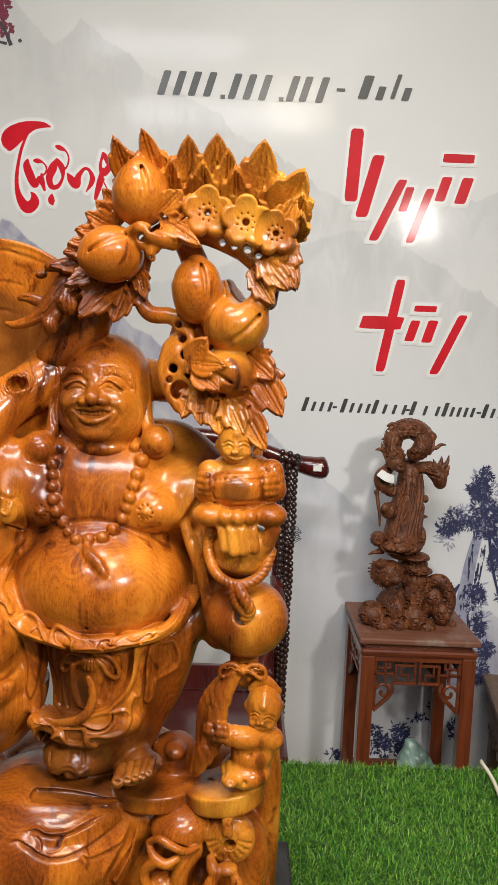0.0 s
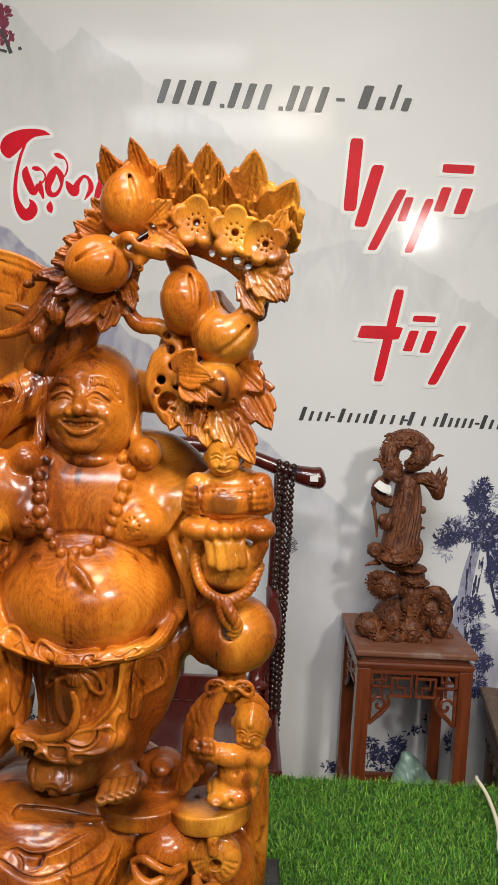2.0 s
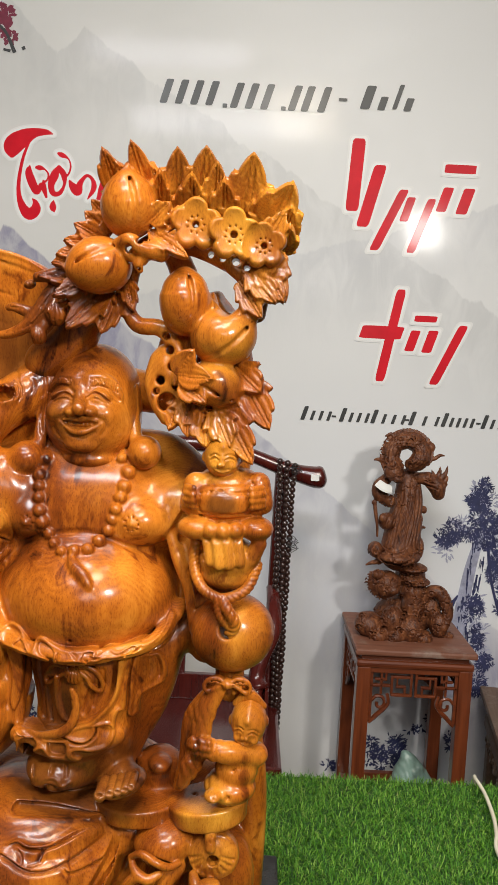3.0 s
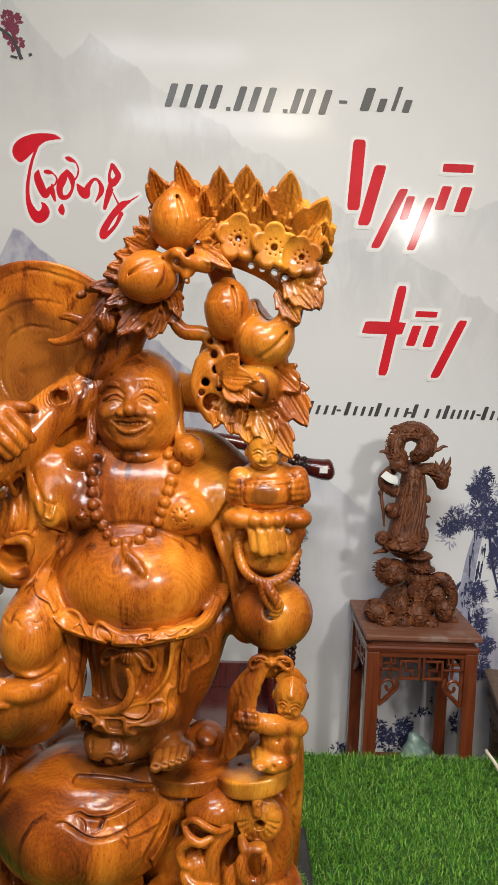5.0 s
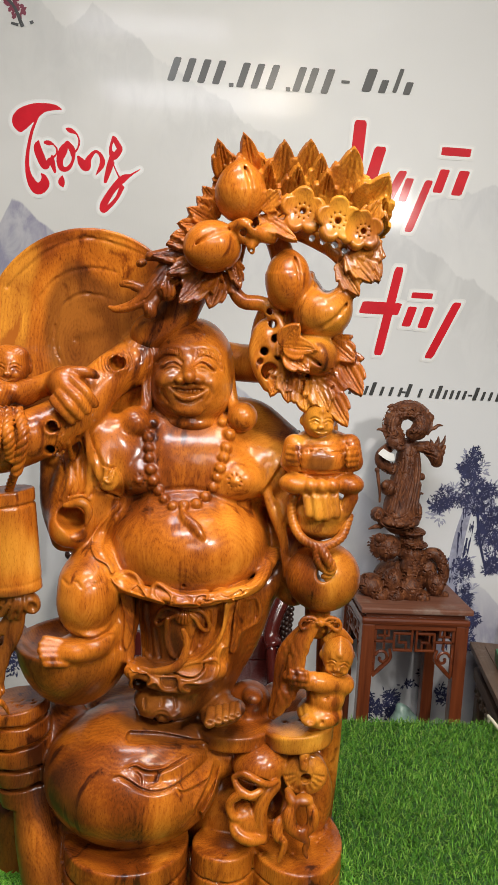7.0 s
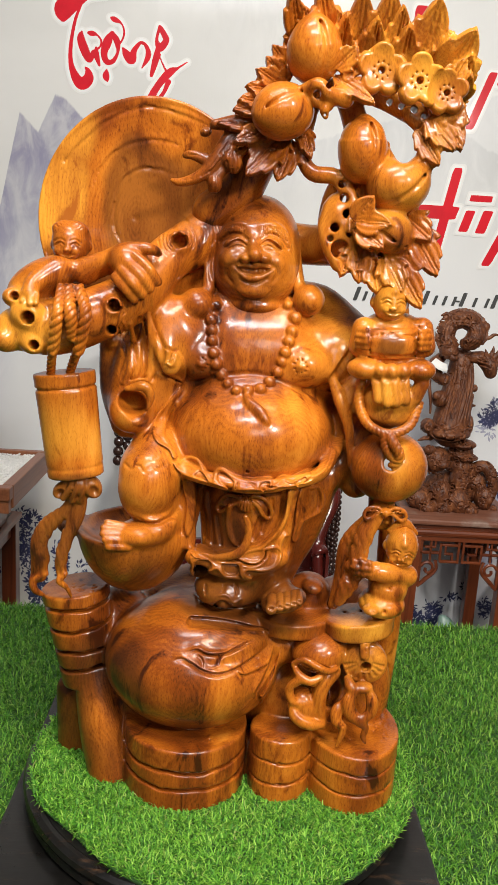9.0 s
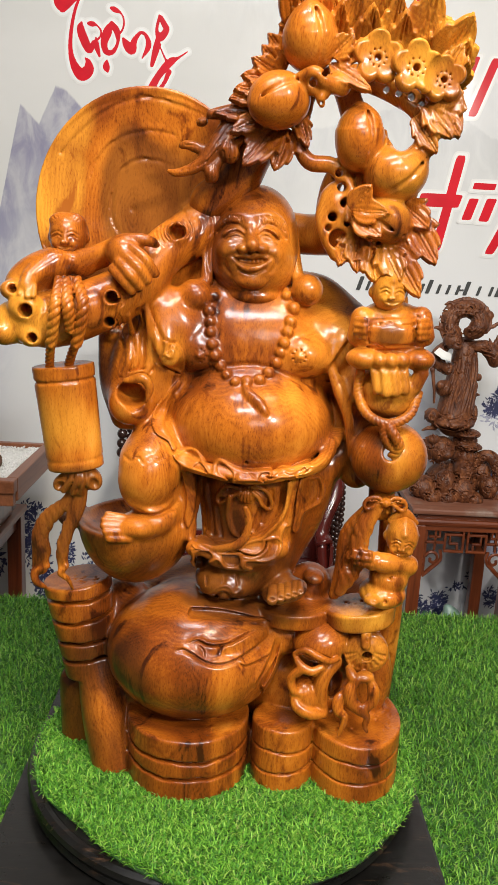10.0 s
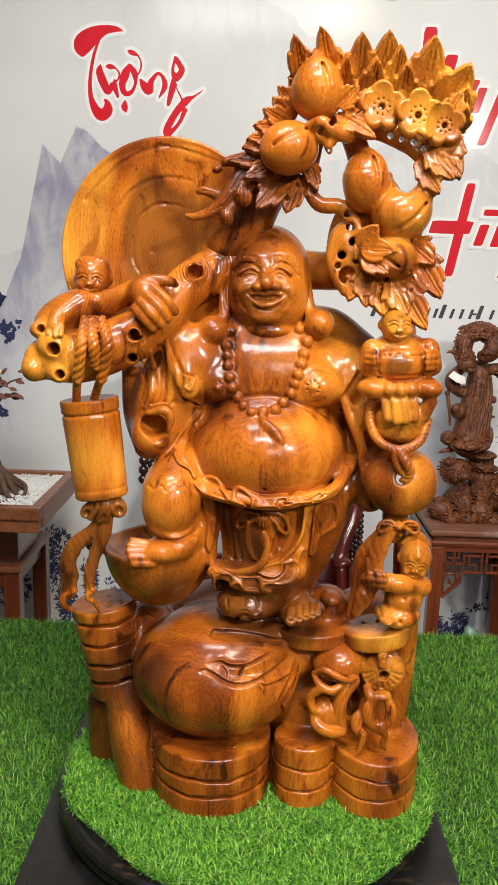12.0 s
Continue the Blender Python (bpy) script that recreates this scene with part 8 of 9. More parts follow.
bars([(0.512, 2.335, 0.250, 0.046, 0.05), (0.572, 2.265, 0.215, 0.044, 0.25), (0.640, 2.185, 0.215, 0.034, 0.45), (0.703, 2.225, 0.085, 0.030, 0.3), (0.755, 2.170, 0.190, 0.030, 0.35), (0.832, 2.265, 0.085, 0.036, 0.3), (0.905, 2.262, 0.090, 0.040, 0.3), (0.88, 2.372, 0.030, 0.110, 0.1),
      (0.672, 1.780, 0.330, 0.034, 0.18), (0.640, 1.790, 0.046, 0.150, 0.3), (0.752, 1.765, 0.075, 0.034, 0.3), (0.815, 1.765, 0.080, 0.036, 0.3), (0.885, 1.720, 0.215, 0.034, 0.45), (0.795, 1.845, 0.022, 0.080, 0.2)], RED_INK, 0.014, "red_bar")

rnd = random.Random(5)


def needles(name, clumps, n, ink, size=0.03, wide=0.007, parent=NORTH, spread=0.9, y=SKIN):
    """Ink strokes fanned round the middle of each clump."""
    shapes = []
    tufts = [(cx + rnd.uniform(-0.6, 0.6) * rx, cz + rnd.uniform(-0.6, 0.6) * rz, rx * rnd.uniform(0.35, 0.65), rz * rnd.uniform(0.3, 0.6)) for cx, cz, rx, rz in clumps for _ in range(5)]
    for cx, cz, rx, rz in tufts:
        for _ in range(int(n * rx * rz / 0.01)):
            a, r = rnd.uniform(0, 6.283), math.sqrt(rnd.random())
            x, z = cx + rx * r * math.cos(a), cz + rz * r * math.sin(a)
            b = a + rnd.uniform(-spread, spread) - 0.5
            l, w = size * rnd.uniform(0.5, 1.1), wide * rnd.uniform(0.5, 1.0)
            ux, uz = math.cos(b), math.sin(b)
            shapes.append([(x - uz * w / 3, z + ux * w / 3), (x, z - ux * w / 3), (x + ux * l * 0.6 + uz * w / 2, z + uz * l * 0.6 - ux * w / 2), (x + ux * l, z + uz * l), (x + ux * l * 0.55 - uz * w / 2, z + uz * l * 0.55 + ux * w / 2)])
    return part(name, flat_bm(shapes, y), ink, parent)


pine = [(1.045, 1.235, 0.035, 0.05), (1.06, 1.16, 0.055, 0.06), (0.985, 1.09, 0.06, 0.05), (0.925, 1.03, 0.05, 0.05), (1.10, 1.07, 0.07, 0.07), (1.15, 1.00, 0.06, 0.06), (1.16, 0.90, 0.05, 0.06), (1.12, 0.95, 0.03, 0.07), (1.17, 0.80, 0.045, 0.05), (1.05, 0.79, 0.035, 0.06), (1.075, 0.68, 0.04, 0.06), (1.10, 0.60, 0.035, 0.05), (1.06, 0.50, 0.05, 0.04), (1.02, 1.20, 0.03, 0.03)]
needles("painted_needles", pine, 1100, NAVY_INK, 0.016, 0.0058)
needles("painted_shade", pine, 260, PALE_INK, 0.022, 0.008, y=SKIN + 0.0006)
shapes = brush([(1.055, 1.08), (1.025, 0.95), (1.005, 0.80), (0.985, 0.62), (0.97, 0.45)], [0.030, 0.042, 0.050, 0.058, 0.06])
part("painted_trunk", flat_bm(shapes, SKIN + 0.0004), PALE_INK, NORTH)
shapes = []
for _ in range(90):
    t = rnd.random()
    x, z = 1.055 - 0.075 * t + rnd.choice((-1, 1)) * rnd.uniform(0.012, 0.03), 1.08 - 0.6 * t
    shapes += brush([(x, z), (x + rnd.uniform(-0.006, 0.004), z - rnd.uniform(0.015, 0.05))], [rnd.uniform(0.003, 0.009), 0.002])
part("painted_bark", flat_bm(shapes, SKIN - 0.0004), NAVY_INK, NORTH)
part("painted_branch", flat_bm(brush([(1.08, 1.05), (1.10, 0.92), (1.14, 0.78)], [0.010, 0.012, 0.006]) + brush([(0.985, 0.84), (0.955, 0.78), (0.955, 0.70)], [0.006, 0.024, 0.008]), SKIN - 0.0006), NAVY_INK, NORTH)
low = [(0.722, 0.192, 0.05, 0.05), (0.773, 0.228, 0.05, 0.06), (0.824, 0.181, 0.04, 0.05), (0.697, 0.250, 0.035, 0.03), (0.569, 0.146, 0.035, 0.03), (0.792, 0.269, 0.03, 0.02), (0.863, 0.317, 0.035, 0.014), (0.924, 0.364, 0.03, 0.014), (1.015, 0.285, 0.03, 0.05)]
needles("painted_bush", low, 620, NAVY_INK, 0.019, 0.007)
left = [(-1.03, 1.49, 0.03, 0.04), (-1.0, 1.36, 0.035, 0.04), (-0.97, 1.39, 0.015, 0.012), (-1.03, 1.06, 0.035, 0.025)]
needles("painted_foliage", left, 260, NAVY_INK, 0.026, 0.022)
left = [(-0.82, 0.50, 0.05, 0.10), (-0.80, 0.32, 0.06, 0.14), (-0.86, 0.40, 0.04, 0.14), (-0.70, 0.40, 0.03, 0.10), (-1.0, 0.35, 0.08, 0.12), (-0.60, 0.33, 0.04, 0.08)]
needles("painted_bamboo", left, 330, NAVY_INK, 0.021, 0.0085)
blossom = [(-0.73, 2.80, 0.04, 0.06), (-0.715, 2.745, 0.025, 0.02)]
needles("painted_plum", blossom, 330, PLUM_INK, 0.022, 0.02)
part("painted_twig", flat_bm(brush([(-0.79, 2.80), (-0.735, 2.76), (-0.70, 2.69)], [0.012, 0.010, 0.014]) + brush([(-0.74, 2.70), (-0.715, 2.695)], [0.008, 0.010]) + brush([(-0.672, 2.712), (-0.667, 2.702)], [0.012, 0.012]), SKIN - 0.0006), GREY_INK, NORTH)

# ---- grass-covered table and turntable ----
TABLE_Z = 0.715
table = thing("display_table", "low wooden display table covered with green artificial turf", "table")
part("tabletop", box_bm((-1.30, 0.72, TABLE_Z - 0.04), (1.45, 2.062, TABLE_Z - 0.004), 0.003), BLACK_WOOD, table)
part("turf_mat", box_bm((-1.305, 0.715, TABLE_Z - 0.004), (1.455, 2.068, TABLE_Z + 0.002)), TURF, table, "green turf backing")
for lx in (-1.22, 1.37):
    for ly in (0.80, 1.98):
        part("leg", box_bm((lx - 0.035, ly - 0.035, 0), (lx + 0.035, ly + 0.035, TABLE_Z - 0.04), 0.004), BLACK_WOOD, table)
CX, CY = -0.043, 1.432
turntable = thing("turntable", "worn black wooden turntable with a square foot and round disc", "turntable", at=(CX, CY, TABLE_Z))
part("square_foot", box_bm((-0.318, -0.318, 0.0), (0.318, 0.318, 0.020), 0.005), BLACK_WOOD, turntable)
profile = [(0.296, 0.020), (0.304, 0.022), (0.307, 0.027), (0.304, 0.033), (0.301, 0.035), (0.306, 0.038), (0.309, 0.045), (0.306, 0.051), (0.298, 0.054), (0.292, 0.0545), (0.289, 0.0525)]
part("disc", lathe_bm(profile, 128), BLACK_WOOD, turntable, smooth=False)


def turf_rim(a):
    """The uneven outline of the round turf: it hangs over the disc on one side and falls short of it in front."""
    return 0.305 + 0.010 * np.cos(a + 0.8) + 0.002 * np.sin(11 * a) - 0.026 * np.exp(-((a - 4.02) / 0.38) ** 2)


turf = bmesh.new()
rim = []
for i in range(120):
    a = i * math.pi / 60
    r = turf_rim(a)
    rim.append((r * math.cos(a), r * math.sin(a)))
turf.faces.new([turf.verts.new((x, y, 0.0575)) for x, y in rim])
made = bmesh.ops.extrude_face_region(turf, geom=turf.faces[:])
bmesh.ops.translate(turf, vec=(0, 0, -0.003), verts=[v for v in made["geom"] if isinstance(v, bmesh.types.BMVert)])
mat_ob = tagged(link("turf_disc", turf, TURF), "round piece of green artificial turf on the turntable", "artificial turf")
mat_ob.location = (CX, CY, TABLE_Z)

# ---- tall square stand ----
stand = thing("flower_stand", "red-brown carved wooden stand with fretwork apron", "stand", at=(0.752, 2.972, 0.006))
HW = 0.195
part("top", box_bm((-HW, -HW, 0.742), (HW, HW, 0.762), 0.006), DUSTY_TOP, stand, "dusty stand top")
part("waist", box_bm((-HW + 0.022, -HW + 0.022, 0.722), (HW - 0.022, HW - 0.022, 0.743), 0.003), REDWOOD_X, stand)
part("shoulder", box_bm((-HW + 0.006, -HW + 0.006, 0.700), (HW - 0.006, HW - 0.006, 0.724), 0.009), REDWOOD_X, stand)
for sx in (-1, 1):
    for sy in (-1, 1):
        part("leg", box_bm((sx * (HW - 0.010) - (0.044 if sx > 0 else 0), sy * (HW - 0.010) - (0.044 if sy > 0 else 0), -0.006), (sx * (HW - 0.010) + (0.044 if sx < 0 else 0), sy * (HW - 0.010) + (0.044 if sy < 0 else 0), 0.701), 0.004), REDWOOD, stand)


def fret(parent, turn):
    """A pierced apron of key pattern with scrolled corner brackets, for one side of the stand."""
    bm = bmesh.new()
    w, y0, y1 = HW - 0.054, -HW + 0.018, -HW + 0.030

    def bar(x0, z0, x1, z1):
        box_bm((x0, y0, z0), (x1, y1, z1), 0.0015, bm)

    box_bm((-w, y0 - 0.004, 0.682), (w, y1 + 0.004, 0.7005), 0.002, bm)
    for s in (-1, 1):
        def b(x0, z0, x1, z1):
            bar(min(s * x0, s * x1), z0, max(s * x0, s * x1), z1)
        b(0.004, 0.604, 0.012, 0.682)
        b(0.012, 0.604, 0.072, 0.612)
        b(0.066, 0.612, 0.074, 0.672)
        b(0.012, 0.664, 0.066, 0.672)
        b(0.024, 0.632, 0.056, 0.639)
        b(0.050, 0.639, 0.056, 0.664)
        b(0.024, 0.612, 0.031, 0.632)
        b(0.074, 0.634, w, 0.642)
        b(0.100, 0.610, 0.108, 0.682)
        b(0.086, 0.655, 0.126, 0.662)
        b(0.086, 0.662, 0.093, 0.682)
        b(w - 0.010, 0.520, w, 0.682)
        spiral = [(s * (w - 0.034 + (0.026 - 0.0022 * i) * math.cos(i * 0.7 + 0.3)), (y0 + y1) / 2, 0.578 + (0.028 - 0.0022 * i) * math.sin(i * 0.7 + 0.3)) for i in range(10)]
        tube_bm(spiral, 0.0055, 6, bm, 3)
        tube_bm([(s * (w - 0.058), (y0 + y1) / 2, 0.61), (s * (w - 0.062), (y0 + y1) / 2, 0.575), (s * (w - 0.03), (y0 + y1) / 2, 0.54), (s * (w - 0.004), (y0 + y1) / 2, 0.512)], [0.006, 0.006, 0.008, 0.006], 6, bm, 4)
    ob = part("fretwork_apron", bm, REDWOOD_X, parent)
    ob.rotation_euler = (0, 0, turn)
    return ob


for turn in (0, 1.5708, 3.1416, -1.5708):
    fret(stand, turn)
for sy in (-1, 1):
    part("stretcher", box_bm((-HW + 0.05, sy * (HW - 0.03) - 0.012, 0.14), (HW - 0.05, sy * (HW - 0.03) + 0.012, 0.17), 0.003), REDWOOD_X, stand)
    part("stretcher", box_bm((sy * (HW - 0.03) - 0.012, -HW + 0.05, 0.14), (sy * (HW - 0.03) + 0.012, HW - 0.05, 0.17), 0.003), REDWOOD, stand)

# ---- dark carving of a bearded sage among dragons ----
K = 0.000624
spikes = random.Random(3)
d = Carving((0.56, 2.80, 0.7675), (1.0, 3.12, 1.49), 0.0024)
# rocks and clouds of the foot
for q, r in (((0.615, 2.92, 0.806), (75, 80, 66)), ((0.692, 2.91, 0.825), (58, 70, 78)), ((0.752, 2.9, 0.801), (72, 70, 78)), ((0.795, 2.9, 0.77), (52, 60, 48)), ((0.698, 2.89, 0.777), (52, 50, 46)), ((0.644, 2.89, 0.778), (52, 50, 44)), ((0.854, 2.94, 0.809), (52, 60, 72)), ((0.887, 2.94, 0.773), (34, 30, 20)), ((0.827, 2.98, 0.862), (70, 80, 70)), ((0.763, 2.94, 0.868), (62, 70, 72)), ((0.749, 3.0, 0.819), (170, 110, 110))):
    d.ball(q, tuple(K * v for v in r), 0.006)
# coiled tail
d.limb([(0.796, 2.95, 0.892), (0.821, 2.94, 0.921), (0.85, 2.93, 0.92), (0.869, 2.92, 0.888), (0.877, 2.92, 0.849), (0.864, 2.91, 0.809)], [K * v for v in (30, 32, 34, 32, 30, 24)], 0.004)
# maned beast's head
d.ball((0.667, 2.93, 0.942), (K * 78, K * 75, K * 72), 0.006)
d.ball((0.684, 2.9, 0.932), (K * 38, K * 40, K * 26), 0.004)
d.ball((0.636, 2.91, 0.979), (K * 34, K * 30, K * 26), 0.004)
d.limb([(0.638, 2.92, 1.018), (0.614, 2.91, 1.018), (0.592, 2.91, 1.009)], [K * 14, K * 12, K * 5], 0.003)
for i in range(15):
    a = 2.35 + i * 0.155
    q = (0.666, 2.905, 0.95)
    d.limb([(q[0] + K * 46 * math.cos(a), q[1], q[2] + K * 40 * math.sin(a)), (q[0] + K * 82 * math.cos(a + 0.10), q[1] + 0.012, q[2] + K * 74 * math.sin(a + 0.10)), (q[0] + K * spikes.uniform(104, 122) * math.cos(a + 0.26), q[1] + 0.022, q[2] + K * 100 * math.sin(a + 0.26))], [K * 9, K * 9, K * 3], 0.0015, steps=3)
# tiers below the robe
for q, r in (((0.753, 2.93, 1.001), (76, 80, 28)), ((0.773, 2.95, 0.951), (72, 80, 22)), ((0.754, 2.97, 0.968), (80, 90, 70)), ((0.763, 2.97, 0.915), (80, 90, 60))):
    d.ball(q, tuple(K * v for v in r), 0.004)
# robe, hem and knee
d.limb([(0.727, 2.97, 1.293), (0.725, 2.96, 1.217), (0.715, 2.95, 1.128), (0.704, 2.94, 1.052)], [K * v for v in (62, 80, 96, 104)], 0.01, flat=0.8)
d.ball((0.695, 2.92, 1.04), (K * 122, K * 110, K * 40), 0.008)
d.ball((0.619, 2.91, 1.063), (K * 40, K * 46, K * 42), 0.006)
d.ball((0.772, 2.95, 1.065), (K * 26, K * 40, K * 60), 0.008)
d.ball((0.783, 2.97, 1.193), (K * 18, K * 26, K * 22), 0.004)
d.ball((0.786, 2.97, 1.132), (K * 14, K * 18, K * 9), 0.003)
# boy at the side, and the staff
d.ball((0.651, 2.915, 1.158), (K * 44, K * 44, K * 46), 0.006)
d.ball((0.635, 2.895, 1.171), (K * 22, K * 20, K * 24), 0.004)
d.limb([(0.606, 2.91, 1.222), (0.612, 2.905, 1.184), (0.619, 2.905, 1.146), (0.622, 2.905, 1.108)], [K * 9, K * 10, K * 8, K * 6], 0.002)
d.ball((0.606, 2.91, 1.219), (K * 15, K * 14, K * 14), 0.003)
# arms
d.limb([(0.643, 2.93, 1.295), (0.617, 2.915, 1.274), (0.617, 2.91, 1.246), (0.655, 2.92, 1.224)], [K * v for v in (30, 30, 30, 34)], 0.005)
d.limb([(0.754, 2.95, 1.303), (0.787, 2.94, 1.3), (0.811, 2.93, 1.28), (0.819, 2.93, 1.255)], [K * v for v in (30, 38, 44, 34)], 0.005)
for line in ([(0.794, 2.93, 1.301), (0.797, 2.93, 1.317), (0.792, 2.93, 1.333)], [(0.81, 2.93, 1.302), (0.818, 2.93, 1.326), (0.819, 2.93, 1.345)], [(0.822, 2.93, 1.302), (0.838, 2.93, 1.325), (0.843, 2.93, 1.349)], [(0.83, 2.93, 1.287), (0.841, 2.93, 1.303), (0.846, 2.93, 1.315)], [(0.827, 2.93, 1.274), (0.84, 2.93, 1.287), (0.845, 2.93, 1.292)], [(0.768, 2.94, 1.305), (0.779, 2.94, 1.318), (0.789, 2.94, 1.324)]):
    d.limb(line, [K * 16, K * 11, K * 3], 0.003)
# dragon looped over the head
body = smooth_line([(0.665, 2.92, 1.323), (0.649, 2.93, 1.362), (0.655, 2.94, 1.399), (0.683, 2.95, 1.425), (0.718, 2.95, 1.432), (0.748, 2.94, 1.419), (0.762, 2.93, 1.392), (0.753, 2.92, 1.364), (0.729, 2.92, 1.347)], 5)
middle = np.array((0.705, 2.94, 1.379))
body = middle + (body - middle) * 0.88
d.limb([tuple(p) for p in body], [K * (46 + 4 * math.sin(i * 0.9)) for i in range(len(body))], 0.004, steps=1)
d.ball((0.661, 2.9, 1.322), (K * 52, K * 50, K * 44), 0.005)
d.ball((0.673, 2.885, 1.303), (K * 30, K * 34, K * 20), 0.004)
d.ball((0.75, 2.91, 1.371), (K * 46, K * 46, K * 40), 0.005)
d.ball((0.782, 2.93, 1.408), (K * 26, K * 24, K * 26), 0.004)
d.limb([(0.778, 2.92, 1.371), (0.795, 2.915, 1.373), (0.81, 2.915, 1.384), (0.826, 2.915, 1.384)], [K * 14, K * 11, K * 9, K * 4], 0.003)
d.limb([(0.671, 2.95, 1.427), (0.654, 2.95, 1.444), (0.637, 2.95, 1.437)], [K * 14, K * 10, K * 6], 0.003)
d.limb([(0.627, 2.93, 1.355), (0.611, 2.93, 1.36), (0.599, 2.93, 1.357)], [K * 14, K * 9, K * 4], 0.003)
for i, p in enumerate(body[1:-4]):
    out = (p - middle) / np.linalg.norm(p - middle)
    side = np.cross(out, [0, 1, 0])
    for o in (0.0, 0.5):
        q = p + (body[i + 2] - p) * o
        d.limb([tuple(q + out * K * 34), tuple(q + out * K * 56 + side * K * 8), tuple(q + out * K * spikes.uniform(56, 64) + side * K * 20)], [K * 8, K * 6, K * 2], 0.001, steps=2)
d.limb([((0.675, 2.8, 1.392)), ((0.728, 3.05, 1.369))], K * 26, 0.004, True)
# scales of the dragon and of the tail
for i, p in enumerate(body):
    for o in (-22, -8, 8, 22):
        out = (p - middle) / np.linalg.norm(p - middle)
        q = d.on(tuple(p + out * K * o))
        if abs(q[1] - p[1]) < 0.05:
            d.ball(q, (K * 7.5, K * 6, K * 7.5), 0.001)
# flowing beard and robe folds
for i in range(13):
    x = i - 6
    w = 5 * math.sin(i * 1.9)
    d.crease([d.on((0.714 + K * (11 * x + 0.3 * w), 2.9, 1.29)), d.on((0.716 + K * (13 * x + 1 * w), 2.9, 1.22)), d.on((0.703 + K * (16 * x + -1 * w), 2.9, 1.144)), d.on((0.691 + K * (17 * x + 0.6 * w), 2.9, 1.073))], 0.0042, 0.0050, 0.009, 0.0065)
for line in ([d.on((0.621, 2.9, 1.045)), d.on((0.647, 2.9, 1.024)), d.on((0.676, 2.9, 1.018)), d.on((0.704, 2.9, 1.015)), d.on((0.735, 2.9, 1.027)), d.on((0.768, 2.9, 1.051))], [d.on((0.628, 2.9, 1.08)), d.on((0.651, 2.9, 1.067)), d.on((0.677, 2.9, 1.054)), d.on((0.708, 2.9, 1.061)), d.on((0.726, 2.9, 1.078))], [d.on((0.763, 2.9, 1.14)), d.on((0.757, 2.9, 1.101)), d.on((0.768, 2.9, 1.057))], [d.on((0.619, 2.9, 1.083)), d.on((0.607, 2.9, 1.067)), d.on((0.614, 2.9, 1.045))], [d.on((0.793, 2.9, 1.001)), d.on((0.75, 2.9, 0.992)), d.on((0.705, 2.9, 1.0))], [d.on((0.805, 2.9, 0.962)), d.on((0.758, 2.9, 0.954)), d.on((0.72, 2.9, 0.962))], [d.on((0.628, 2.9, 1.255)), d.on((0.644, 2.9, 1.246)), d.on((0.662, 2.9, 1.25))], [d.on((0.618, 2.9, 1.267)), d.on((0.634, 2.9, 1.258)), d.on((0.658, 2.9, 1.262))], [d.on((0.763, 2.9, 1.285)), d.on((0.788, 2.9, 1.277)), d.on((0.814, 2.9, 1.268))], [d.on((0.759, 2.9, 1.298)), d.on((0.781, 2.9, 1.292)), d.on((0.806, 2.9, 1.287))]):
    d.crease(line, 0.005, 0.006, 0.010, 0.008)
# prayer beads, faces, fur and curling clouds
for i in range(12):
    a = math.pi * (1.05 + 0.08 * i)
    q = (0.685, 2.9, 1.068)
    d.ball(d.on((q[0] + K * 56 * math.cos(a), q[1], q[2] + K * 30 * math.sin(a))), K * 6, 0.001)
for q, r in (((0.791, 2.9, 0.851), 34), ((0.763, 2.9, 0.786), 30), ((0.792, 2.9, 0.767), 32), ((0.7, 2.9, 0.767), 30), ((0.663, 2.9, 0.795), 24), ((0.834, 2.9, 0.809), 26), ((0.734, 2.9, 0.934), 20), ((0.763, 2.9, 0.893), 22), ((0.585, 2.9, 0.837), 18), ((0.578, 2.9, 0.798), 20), ((0.811, 2.9, 0.921), 22), ((0.853, 2.9, 0.861), 22), ((0.724, 2.9, 0.791), 20), ((0.633, 2.9, 0.764), 22)):
    d.crease([d.on((q[0] + K * r * (1 - k * 0.085) * math.cos(k * 0.72), q[1], q[2] + K * r * (1 - k * 0.085) * math.sin(k * 0.72))) for k in range(11)], 0.006, 0.007, 0.008, 0.006)
for q, r, u, pitch, amp in (((0.608, 2.88, 0.822), (0.05, 0.06, 0.045), (1, 0, 0.35), 0.0042, 0.0022), ((0.687, 2.87, 0.844), (0.04, 0.06, 0.045), (1, 0, -0.8), 0.0042, 0.0022), ((0.659, 2.89, 0.953), (0.055, 0.05, 0.05), (0.5, 0, 1), 0.006, 0.003), ((0.82, 2.93, 0.889), (0.06, 0.07, 0.06), (1, 0, 0.6), 0.0055, 0.003), ((0.745, 2.87, 0.814), (0.05, 0.06, 0.05), (0.7, 0, 1), 0.007, 0.003), ((0.803, 2.91, 1.285), (0.05, 0.05, 0.05), (1, 0, -0.5), 0.006, 0.0026), ((0.649, 2.9, 1.161), (0.03, 0.04, 0.03), (1, 0, 0.4), 0.005, 0.002), ((0.659, 2.89, 1.323), (0.04, 0.05, 0.035), (0.6, 0, 1), 0.0055, 0.003), ((0.745, 2.89, 1.379), (0.035, 0.05, 0.035), (1, 0, 0.7), 0.0055, 0.003), ((0.868, 2.91, 0.871), (0.03, 0.05, 0.06), (0.1, 0, 1), 0.005, 0.0024), ((0.749, 2.92, 0.968), (0.05, 0.06, 0.04), (1, 0, 0.2), 0.006, 0.002)):
    d.folds(q, r, u, pitch, amp, 1.6)
